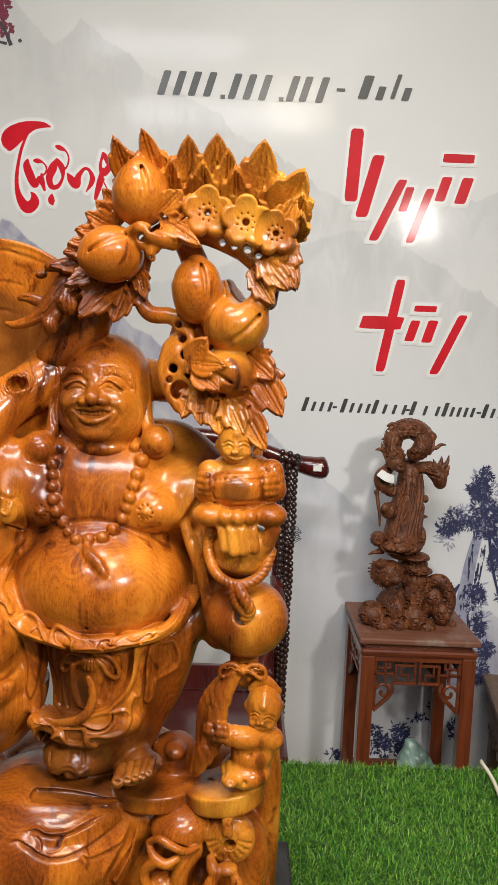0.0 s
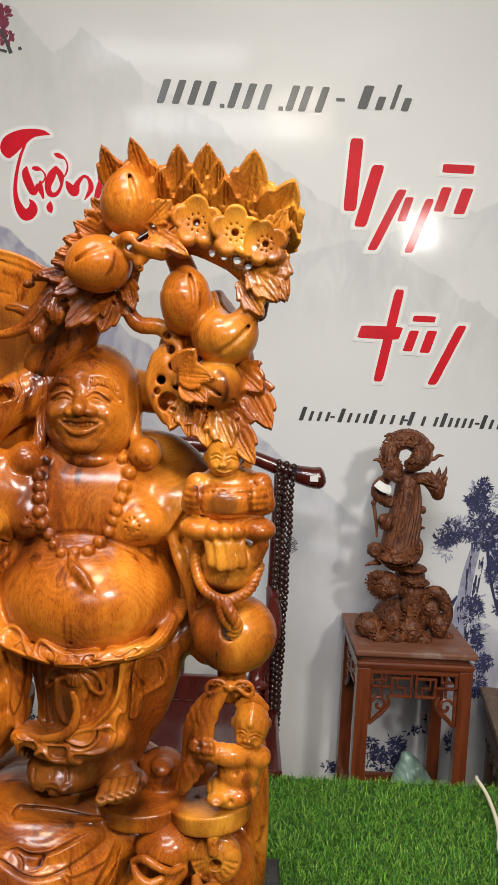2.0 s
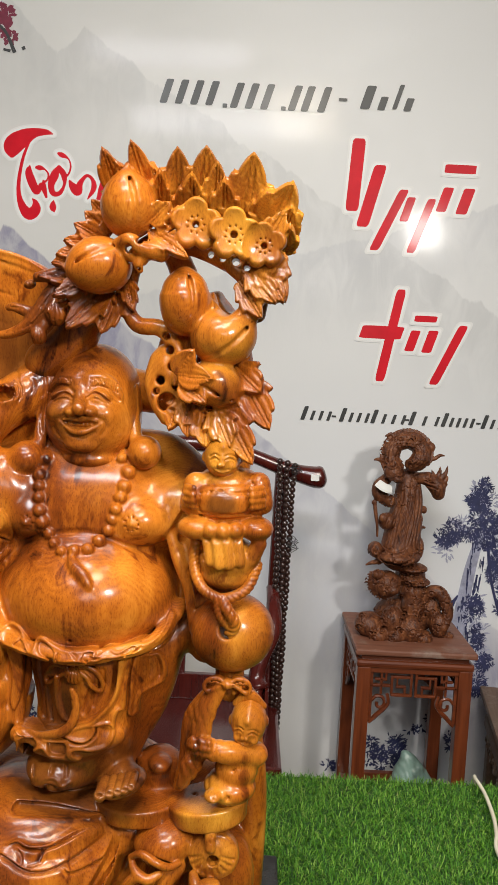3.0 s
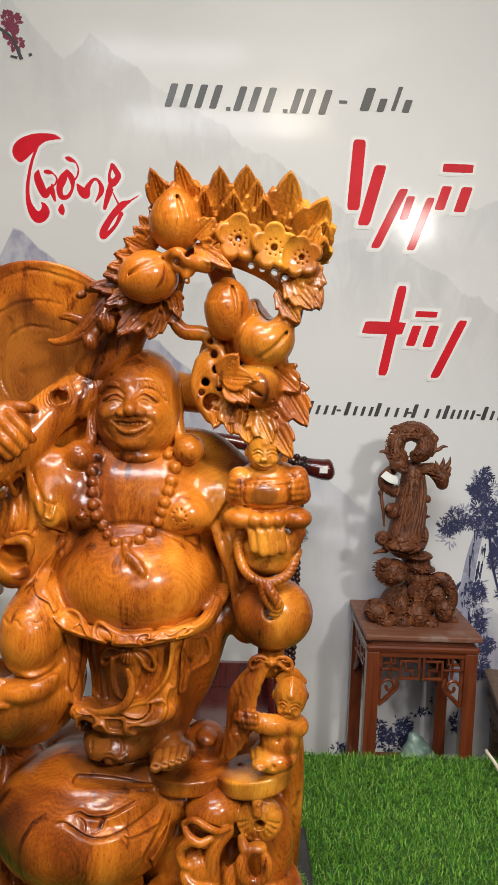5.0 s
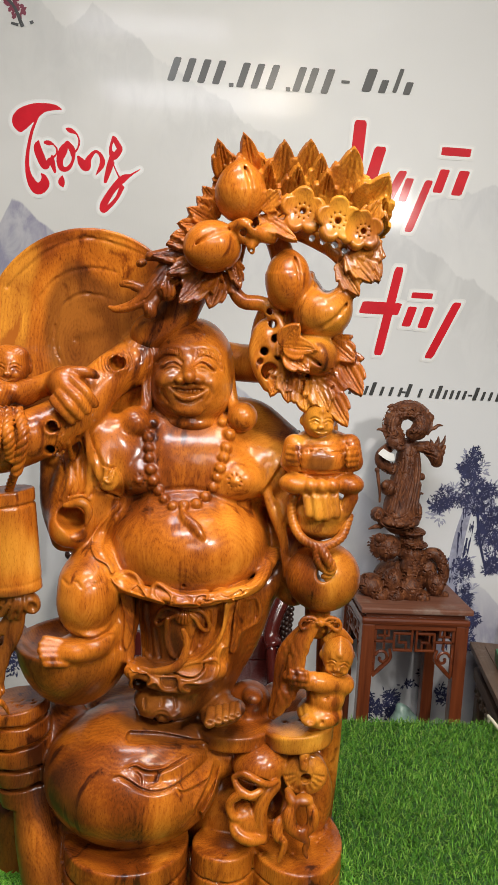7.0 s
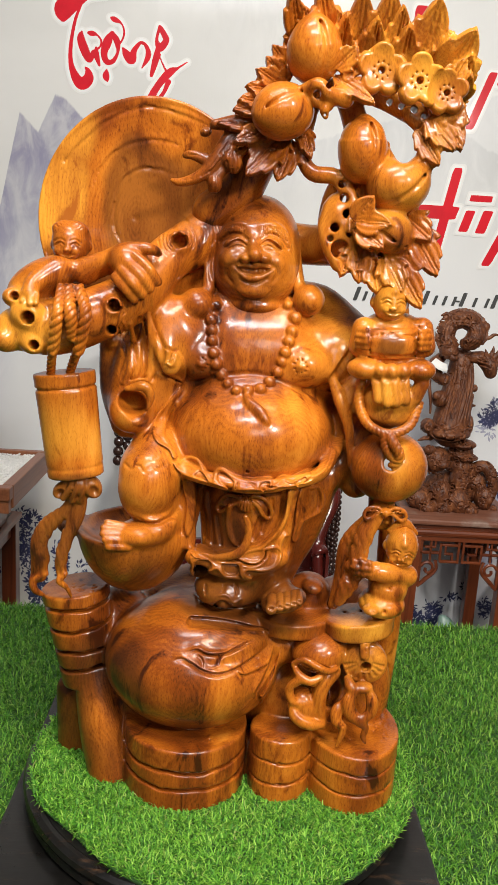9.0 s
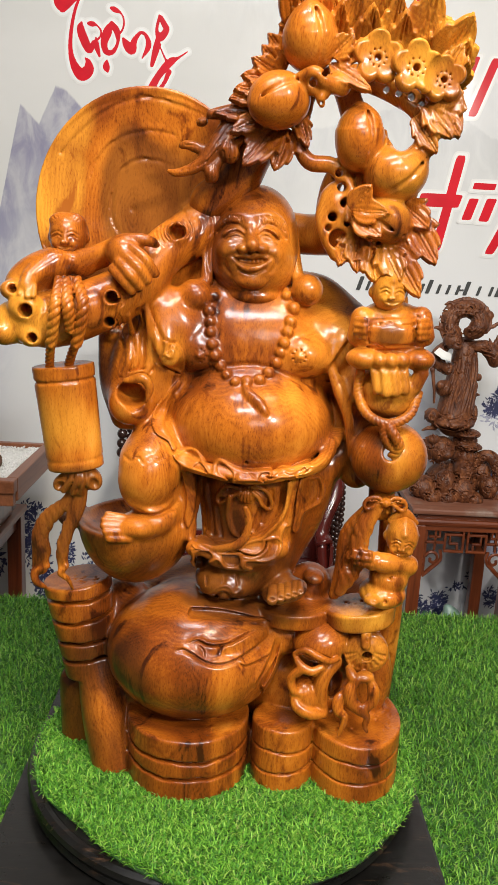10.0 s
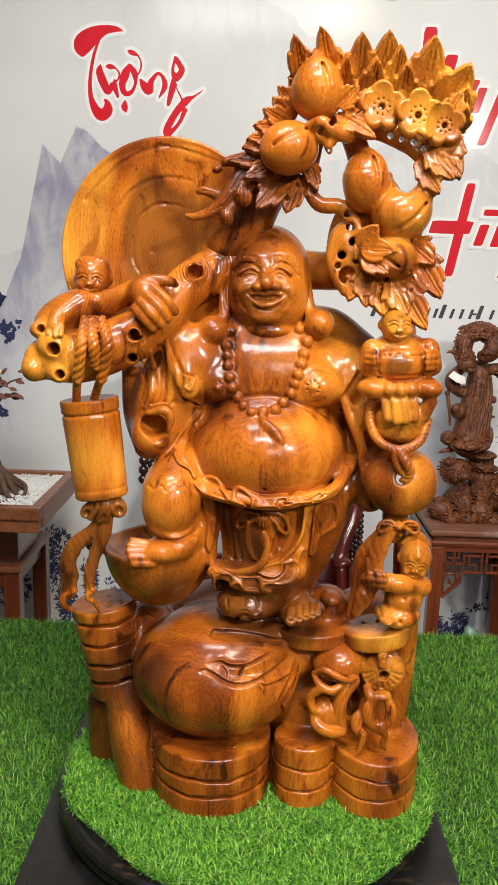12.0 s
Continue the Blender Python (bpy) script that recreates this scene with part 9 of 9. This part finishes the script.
for i in range(260):
    q = (0.585 + 0.30 * spikes.random(), 2.9, 0.775 + 0.30 * spikes.random()) if i < 190 else (0.61 + 0.19 * spikes.random(), 2.9, 1.20 + 0.24 * spikes.random())
    turn, size, hand = spikes.uniform(0, 6.28), spikes.uniform(0.006, 0.016), spikes.choice((-1, 1))
    d.crease([d.on((q[0] + size * math.cos(turn + hand * k * 0.8) * (1 - k * 0.13), 2.9, q[2] + size * math.sin(turn + hand * k * 0.8) * (1 - k * 0.13))) for k in range(5)], 0.0055, 0.0070, 0.006, 0.0045)
d.rough(0.0004, 300.0)
sage, _ = d.skin("sage_statue", ROSEWOOD)
del d
tagged(sage, "dark dusty rosewood carving of a bearded sage among dragons", "statue")
note = (0.63, 2.885, 1.279)
tagged(link("price_tag", tube_bm([(note[0] - 0.022, note[1], note[2] + 0.010), (note[0], note[1] - 0.012, note[2] - 0.004), (note[0] + 0.024, note[1] - 0.004, note[2] - 0.010)], [0.016, 0.017, 0.015], 8, squash=0.25), PAPER), "crumpled white paper tag wrapped round the sage's arm", "tag")

# ---- red armchair behind ----
chair = thing("armchair", "dark red lacquered wooden armchair with curved yoke rail", "armchair", at=(-0.01, 2.86, 0))
top_rail = part("top_rail", tube_bm([(-0.40, 0.0, 1.300), (-0.34, 0.01, 1.335), (-0.15, 0.03, 1.372), (0.0, 0.035, 1.385), (0.15, 0.03, 1.372), (0.32, 0.01, 1.318), (0.40, 0.0, 1.301), (0.43, 0.0, 1.300), (0.444, 0.0, 1.301), (0.449, 0.0, 1.302)], [0.026, 0.021, 0.022, 0.026, 0.022, 0.026, 0.034, 0.036, 0.024, 0.004], 14), LACQUER, chair, smooth=True)
for s in (-1, 1):
    part("post", tube_bm([(s * 0.305, 0.02, 1.325), (s * 0.30, 0.0, 0.95), (s * 0.295, 0.0, 0.5), (s * 0.295, 0, 0)], [0.021, 0.022, 0.024, 0.024], 12), LACQUER, chair, smooth=True)
    part("armrest", tube_bm([(s * 0.295, 0.0, 0.93), (s * 0.298, -0.06, 0.90), (s * 0.300, -0.13, 0.835), (s * 0.268, -0.17, 0.76), (s * 0.253, -0.19, 0.70), (s * 0.263, -0.215, 0.672)], [0.021, 0.023, 0.025, 0.025, 0.026, 0.030], 12), LACQUER, chair, smooth=True)
    part("arm_post", tube_bm([(s * 0.255, -0.20, 0.67), (s * 0.262, -0.22, 0.60), (s * 0.270, -0.24, 0.52)], [0.020, 0.018, 0.02], 10), LACQUER, chair, smooth=True)
    part("front_leg", box_bm((s * 0.29 - 0.024, -0.42, 0), (s * 0.29 + 0.024, -0.372, 0.50), 0.005), LACQUER, chair)
    part("side_panel", box_bm((s * 0.285 - 0.006, -0.24, 0.545), (s * 0.285 + 0.006, -0.01, 0.68), 0.003), LACQUER, chair)
part("splat", box_bm((-0.11, 0.012, 0.56), (0.02, 0.030, 1.375), 0.005), LACQUER, chair)
part("seat", box_bm((-0.33, -0.44, 0.50), (0.33, 0.04, 0.545), 0.010), LACQUER, chair)
part("back_apron", box_bm((-0.29, -0.012, 0.545), (0.29, 0.012, 0.63), 0.004), LACQUER, chair)
part("apron", box_bm((-0.27, -0.41, 0.42), (0.27, -0.385, 0.50), 0.004), LACQUER, chair)
part("paper_label", box_bm((0.396, -0.0370, 1.292), (0.422, -0.0300, 1.310)), PAPER, top_rail, "small white paper label")


def bead_strand(x, y, z0, z1, label, columns, size=0.0104):
    strand = thing("bead_strand", label, "prayer beads", "bead strands", at=(x, y, z0))
    bead = bmesh.new()
    bmesh.ops.create_uvsphere(bead, u_segments=12, v_segments=7, radius=size)
    me = bpy.data.meshes.new("bead")
    bead.to_mesh(me)
    bead.free()
    me.materials.append(BEAD)
    me.polygons.foreach_set("use_smooth", [True] * len(me.polygons))
    rnd = random.Random(8)
    for dx, dy, top, sway in columns:
        z, i = top, 0
        while z > z1 - z0:
            ob = new("bead", me)
            ob.parent = strand
            lean = dx + sway * (-z) + 0.0015 * math.sin(z * 31 + dx * 90)
            ob.location = (lean + rnd.uniform(-0.0012, 0.0012), dy + rnd.uniform(-0.001, 0.001), z)
            z -= size * 1.85
    return strand


bead_strand(0.310, 2.815, 1.345, 0.30, "long strand of dark wooden prayer beads hung on the chair", ((0.0, 0.0, 0.0, 0.004), (0.021, 0.006, -0.008, -0.012), (-0.024, 0.008, 0.004, 0.020)))
bead_strand(-0.425, 2.815, 1.325, 0.90, "strand of dark wooden prayer beads hung on the chair", ((0.0, 0.0, 0.0, 0.0), (0.034, 0.006, -0.014, -0.008)), 0.0175)
for zz in (1.333, 1.105, 1.085):
    tassel = bmesh.new()
    for i in range(3):
        a = 0.6 * i
        tube_bm([(0.318, 2.805, zz), (0.335 + 0.008 * i, 2.80, zz + 0.012 - 0.010 * i), (0.348 + 0.004 * i, 2.80, zz - 0.004 * i), (0.330, 2.80, zz - 0.010 - 0.008 * i)], 0.0011, 5, tassel, 4)
    tagged(link("cord_tie", tassel, CORD), "thin black knotted cord tied on the prayer beads", "cord")

# ---- low carved table with a green box ----
low_table = thing("low_table", "dark dusty carved wooden low table against the wall", "table", at=(1.075, 3.14, 0))
low_table.rotation_euler = (0, 0, radians(-9.3))
part("top", box_bm((0.0, -0.62, 0.500), (0.9, -0.005, 0.526), 0.005), OLD_WOOD, low_table)
part("inner_panel", box_bm((0.05, -0.57, 0.526), (0.85, -0.05, 0.529)), OLD_WOOD, low_table)
part("moulding", box_bm((0.015, -0.605, 0.470), (0.885, -0.02, 0.501), 0.008), OLD_WOOD, low_table)
part("waist", box_bm((0.04, -0.58, 0.435), (0.86, -0.04, 0.471), 0.003), OLD_WOOD, low_table)
part("apron", box_bm((0.02, -0.60, 0.385), (0.88, -0.03, 0.436), 0.010), OLD_WOOD, low_table)
for lx in (0.03, 0.80):
    for ly in (-0.595, -0.10):
        part("leg", box_bm((lx, ly, 0), (lx + 0.07, ly + 0.07, 0.386), 0.012), OLD_WOOD, low_table)
for i in range(6):
    y0 = -0.52 + 0.085 * i
    part("carving", tube_bm([(0.030, y0 + 0.035 * math.cos(a) * (1 - a / 9), 0.345 + 0.03 * math.sin(a) * (1 - a / 9)) for a in np.linspace(0, 7, 9)], 0.007, 6, steps=3), OLD_WOOD, low_table)
card = thing("green_box", "small green cardboard box with yellow print on the table", "box", at=(1.112, 2.86, 0.5265))
card.rotation_euler = (0, 0, radians(-14))
carton = part("carton", box_bm((-0.03, -0.075, 0.002), (0.045, 0.085, 0.045), 0.002), GREEN_CARD, card)
for i, (x, y, w, h) in enumerate(((0.0, -0.03, 0.04, 0.012), (0.0, 0.0, 0.03, 0.012), (0.0, 0.035, 0.04, 0.008))):
    part("print_bar", box_bm((x - w / 2 + 0.008, y - h / 2, 0.0451), (x + w / 2 + 0.008, y + h / 2, 0.0456)), YELLOW_INK, carton)
part("print_bar", box_bm((-0.015, -0.0758, 0.016), (0.030, -0.0751, 0.028)), PAPER, carton)
carved_post = thing("side_cabinet", "reddish brown wooden cabinet corner standing on the low table", "cabinet", at=(1.22, 3.06, 0.527))
part("body", box_bm((0.0, -0.05, 0.0), (0.4, 0.09, 0.14), 0.006), REDWOOD, carved_post)
part("moulding", box_bm((-0.012, -0.06, 0.0), (0.41, 0.095, 0.022), 0.006), REDWOOD_X, carved_post)
bag = Carving((0.72, 2.98, 0.0), (1.0, 3.19, 0.36), 0.006)
bag.limb([(0.80, 3.10, 0.07), (0.81, 3.10, 0.17), (0.815, 3.11, 0.262)], [0.060, 0.045, 0.016], 0.02)
bag.limb([(0.90, 3.10, 0.07), (0.885, 3.10, 0.14), (0.835, 3.11, 0.250)], [0.060, 0.045, 0.018], 0.02)
bag.folds((0.85, 3.06, 0.16), (0.12, 0.10, 0.14), (1, 0, 0.6), 0.026, 0.006, 1.4)
bag.rough(0.006, 60.0)
sack, _ = bag.skin("plastic_bag", CELADON)
tagged(sack, "crumpled pale green plastic bag standing behind the stand", "bag")

# ---- side table with a gravel tray ----
side = thing("side_table", "reddish brown wooden side table with a dark polished top", "table", at=(-1.09, 2.83, 0))
part("top", box_bm((-0.29, -0.195, 0.618), (0.29, 0.19, 0.640), 0.005), TRAY_WOOD, side)
part("top_panel", box_bm((-0.26, -0.165, 0.640), (0.26, 0.16, 0.6425)), OLD_WOOD, side)
part("apron", box_bm((-0.265, -0.175, 0.560), (0.265, -0.155, 0.619), 0.003), REDWOOD_X, side)
part("apron", box_bm((0.245, -0.165, 0.560), (0.265, 0.165, 0.619), 0.003), REDWOOD_X, side)
for sx in (-1, 1):
    for sy in (-1, 1):
        part("leg", box_bm((sx * 0.255 - 0.026, sy * 0.160 - 0.026, 0), (sx * 0.255 + 0.026, sy * 0.160 + 0.026, 0.619), 0.004), REDWOOD, side)
riser = thing("tray_riser", "small wooden riser that lifts the gravel tray", "riser", at=(-1.09, 2.78, 0.642))
for sx in (-1, 1):
    part("foot", box_bm((sx * 0.2 - 0.07, -0.10, 0.0), (sx * 0.2 + 0.07, 0.12, 0.135), 0.004), REDWOOD, riser)
part("board", box_bm((-0.30, -0.13, 0.135), (0.30, 0.15, 0.158), 0.004), REDWOOD_X, riser)
tray = thing("gravel_tray", "brown wooden tray filled with white gravel", "tray", at=(-1.04, 2.775, 0.800))
part("base", box_bm((-0.345, -0.225, 0.0), (0.335, 0.225, 0.045), 0.004), TRAY_WOOD, tray)
part("front_board", box_bm((-0.352, -0.262, 0.037), (0.342, -0.222, 0.078), 0.005), TRAY_WOOD, tray)
part("front_moulding", box_bm((-0.347, -0.254, -0.004), (0.337, -0.2245, 0.037), 0.004), TRAY_WOOD, tray)
part("back_board", box_bm((-0.352, 0.200, 0.004), (0.342, 0.228, 0.078), 0.004), TRAY_WOOD, tray)
part("side_board", box_bm((0.308, -0.2225, 0.0045), (0.3425, 0.2005, 0.0775), 0.004), TRAY_WOOD, tray)
part("side_board", box_bm((-0.3525, -0.2225, 0.0045), (-0.318, 0.2005, 0.0775), 0.004), TRAY_WOOD, tray)
gr = random.Random(4)
stone = []
faces = []
for i in range(5200):
    x, y = gr.uniform(-0.315, 0.305), gr.uniform(-0.22, 0.198)
    r = gr.uniform(0.003, 0.0058)
    z = 0.064 + 0.006 * math.sin(x * 21) * math.sin(y * 17) + gr.uniform(0, 0.004)
    n = len(stone)
    t = gr.uniform(0, 3)
    for k in range(4):
        stone.append((x + r * math.cos(t + 1.57 * k), y + r * math.sin(t + 1.57 * k), z + gr.uniform(-0.001, 0.001)))
    stone += [(x, y, z + r * 0.8), (x, y, z - r)]
    for k in range(4):
        faces += [(n + k, n + (k + 1) % 4, n + 4), (n + (k + 1) % 4, n + k, n + 5)]
me = bpy.data.meshes.new("gravel")
me.from_pydata(stone, [], faces)
me.materials.append(GRAVEL)
gravel = tagged(new("gravel", me), "loose white gravel in the wooden tray", "gravel", kind="stuff")
gravel.location = (-1.04, 2.775, 0.800)
part("gravel_bed", box_bm((-0.318, -0.222, 0.045), (0.308, 0.2005, 0.062)), GRAVEL, tray)
bonsai = thing("bonsai", "dry reddish bonsai with a pale flower on driftwood roots", "bonsai", at=(-0.90, 2.72, 0.866))
for i in range(16):
    a = -0.9 + i * 0.42
    l = gr.uniform(0.05, 0.11)
    part("root", tube_bm([(0, 0, 0.09), (l * 0.45 * math.cos(a), l * 0.45 * math.sin(a), 0.055 + gr.uniform(-0.01, 0.02)), (l * math.cos(a), l * math.sin(a), 0.012), (l * 1.1 * math.cos(a + 0.3), l * 1.1 * math.sin(a + 0.3), -0.004)], [0.016, 0.012, 0.008, 0.004], 7, None, 4), ROOTS, bonsai, smooth=True)
part("root", tube_bm([(0.085, -0.02, 0.05), (0.108, -0.03, 0.035), (0.105, -0.04, 0.005), (0.08, -0.03, -0.004)], 0.006, 6, None, 4), ROOTS, bonsai, smooth=True)
part("trunk", tube_bm([(0, 0, 0.06), (-0.02, 0.0, 0.16), (-0.045, 0.01, 0.26), (-0.03, 0.0, 0.34), (0.0, 0.0, 0.40)], [0.032, 0.022, 0.015, 0.011, 0.006], 9), ROOTS, bonsai, smooth=True)
twig = part("twig", tube_bm([(-0.03, 0, 0.33), (0.02, -0.01, 0.35), (0.07, -0.01, 0.375), (0.10, -0.01, 0.385)], [0.006, 0.004, 0.003, 0.002], 6), ROOTS, bonsai)
for i in range(16):
    a, l = gr.uniform(-0.9, 0.9), gr.uniform(0.025, 0.045)
    bx, bz = gr.uniform(-0.01, 0.085), 0.355 + gr.uniform(-0.06, 0.06)
    lf = bmesh.new()
    u, w = Vector((math.cos(a), gr.uniform(-0.4, 0.4), math.sin(a))).normalized(), Vector((-math.sin(a) * 0.6, 0.6, 0.5 * math.cos(a))).normalized()
    b = Vector((bx, gr.uniform(-0.03, 0.02), bz))
    ring = [b, b + u * l * 0.35 + w * l * 0.28, b + u * l * 0.7 + w * l * 0.22, b + u * l, b + u * l * 0.7 - w * l * 0.2, b + u * l * 0.35 - w * l * 0.26]
    mid = [b + u * l * 0.35 + Vector((0, -0.004, -0.003)), b + u * l * 0.7 + Vector((0, -0.004, -0.003))]
    v = [lf.verts.new(p) for p in ring + mid]
    for f4 in ((0, 1, 6), (1, 2, 7, 6), (2, 3, 7), (3, 4, 7), (4, 5, 6, 7), (5, 0, 6)):
        lf.faces.new([v[k] for k in f4])
    part("leaf", lf, LEAF_RED, twig)
blo = bmesh.new()
for i in range(6):
    a = i * 1.047
    ball_bm((0.015 + 0.016 * math.cos(a), -0.03, 0.405 + 0.014 * math.sin(a)), (0.014, 0.010, 0.013), blo, 1)
part("flower", blo, PETAL, bonsai, "pale yellow flower", smooth=True)

# ---- cable lying over the turf ----
tagged(link("cable", tube_bm([(0.742, 2.075, 0.60), (0.740, 2.078, 0.72), (0.728, 2.045, 0.747), (0.734, 1.99, 0.742), (0.728, 1.91, 0.738), (0.716, 1.85, 0.737), (0.70, 1.78, 0.735), (0.72, 1.60, 0.733)], 0.0042, 10), CABLE, smooth=True), "cream plastic cable lying over the edge of the turf", "cable")


# ---- blades of the artificial turf ----
def lawn(name, label, n, inside, z, seed, long, ink=BLADES, lay=0.3):
    g = np.random.default_rng(seed)
    p = inside(g, n)
    n = len(p)
    a = g.uniform(0, 2 * np.pi, n)
    length = long * g.uniform(0.55, 1.15, n)
    lean = g.uniform(lay, 1.55, n)
    wide = g.uniform(0.0006, 0.0011, n)
    ux, uy = np.cos(a), np.sin(a)
    turn = a + g.uniform(-0.5, 0.5, n)
    base = np.column_stack([p, np.full(n, z)])
    side = np.column_stack([-np.sin(turn), np.cos(turn), np.zeros(n)])
    mid = base + np.column_stack([ux * np.sin(lean * 0.6), uy * np.sin(lean * 0.6), np.cos(lean * 0.6)]) * (length * 0.55)[:, None]
    tip = mid + np.column_stack([ux * np.sin(lean * 1.25), uy * np.sin(lean * 1.25), np.cos(lean * 1.25)]) * (length * 0.5)[:, None]
    w = side * wide[:, None]
    verts = np.stack([base - w, base + w, mid + w * 0.9, mid - w * 0.9, tip], 1).reshape(-1, 3)
    k = (np.arange(n) * 5)[:, None]
    loops = np.concatenate([k + np.array([[0, 1, 2, 3]]), k + np.array([[3, 2, 4]])], 1).astype(np.int32)
    me = bpy.data.meshes.new(name)
    me.vertices.add(len(verts))
    me.vertices.foreach_set("co", verts.astype(np.float32).ravel())
    me.loops.add(loops.size)
    me.loops.foreach_set("vertex_index", loops.ravel())
    me.polygons.add(2 * n)
    starts = (np.arange(n) * 7)[:, None] + np.array([[0, 4]])
    me.polygons.foreach_set("loop_start", starts.astype(np.int32).ravel())
    me.polygons.foreach_set("loop_total", np.tile(np.array([4, 3], np.int32), n))
    me.update(calc_edges=True)
    me.materials.append(ink)
    return tagged(new(name, me), label, "grass", kind="stuff")


def on_table(g, n):
    p = np.column_stack([g.uniform(-1.05, 1.15, n), 2.072 - 1.07 * g.random(n)])
    return p[(np.maximum(abs(p[:, 0] - CX), abs(p[:, 1] - CY)) > 0.318) & (p[:, 1] > 1.0)]


def on_disc(g, n):
    a, r = g.uniform(0, 2 * np.pi, n), np.sqrt(g.random(n))
    rim = turf_rim(a)
    return np.column_stack([CX + r * rim * np.cos(a), CY + r * rim * np.sin(a)])


lawn("turf_blades", "bright green plastic turf blades on the table", 205000, on_table, TABLE_Z + 0.001, 1, 0.0175, DEEP_BLADES, 0.55)
lawn("turf_blades", "bright green plastic turf blades round the statue", 62000, on_disc, TABLE_Z + 0.0565, 2, 0.0150, lay=0.75)
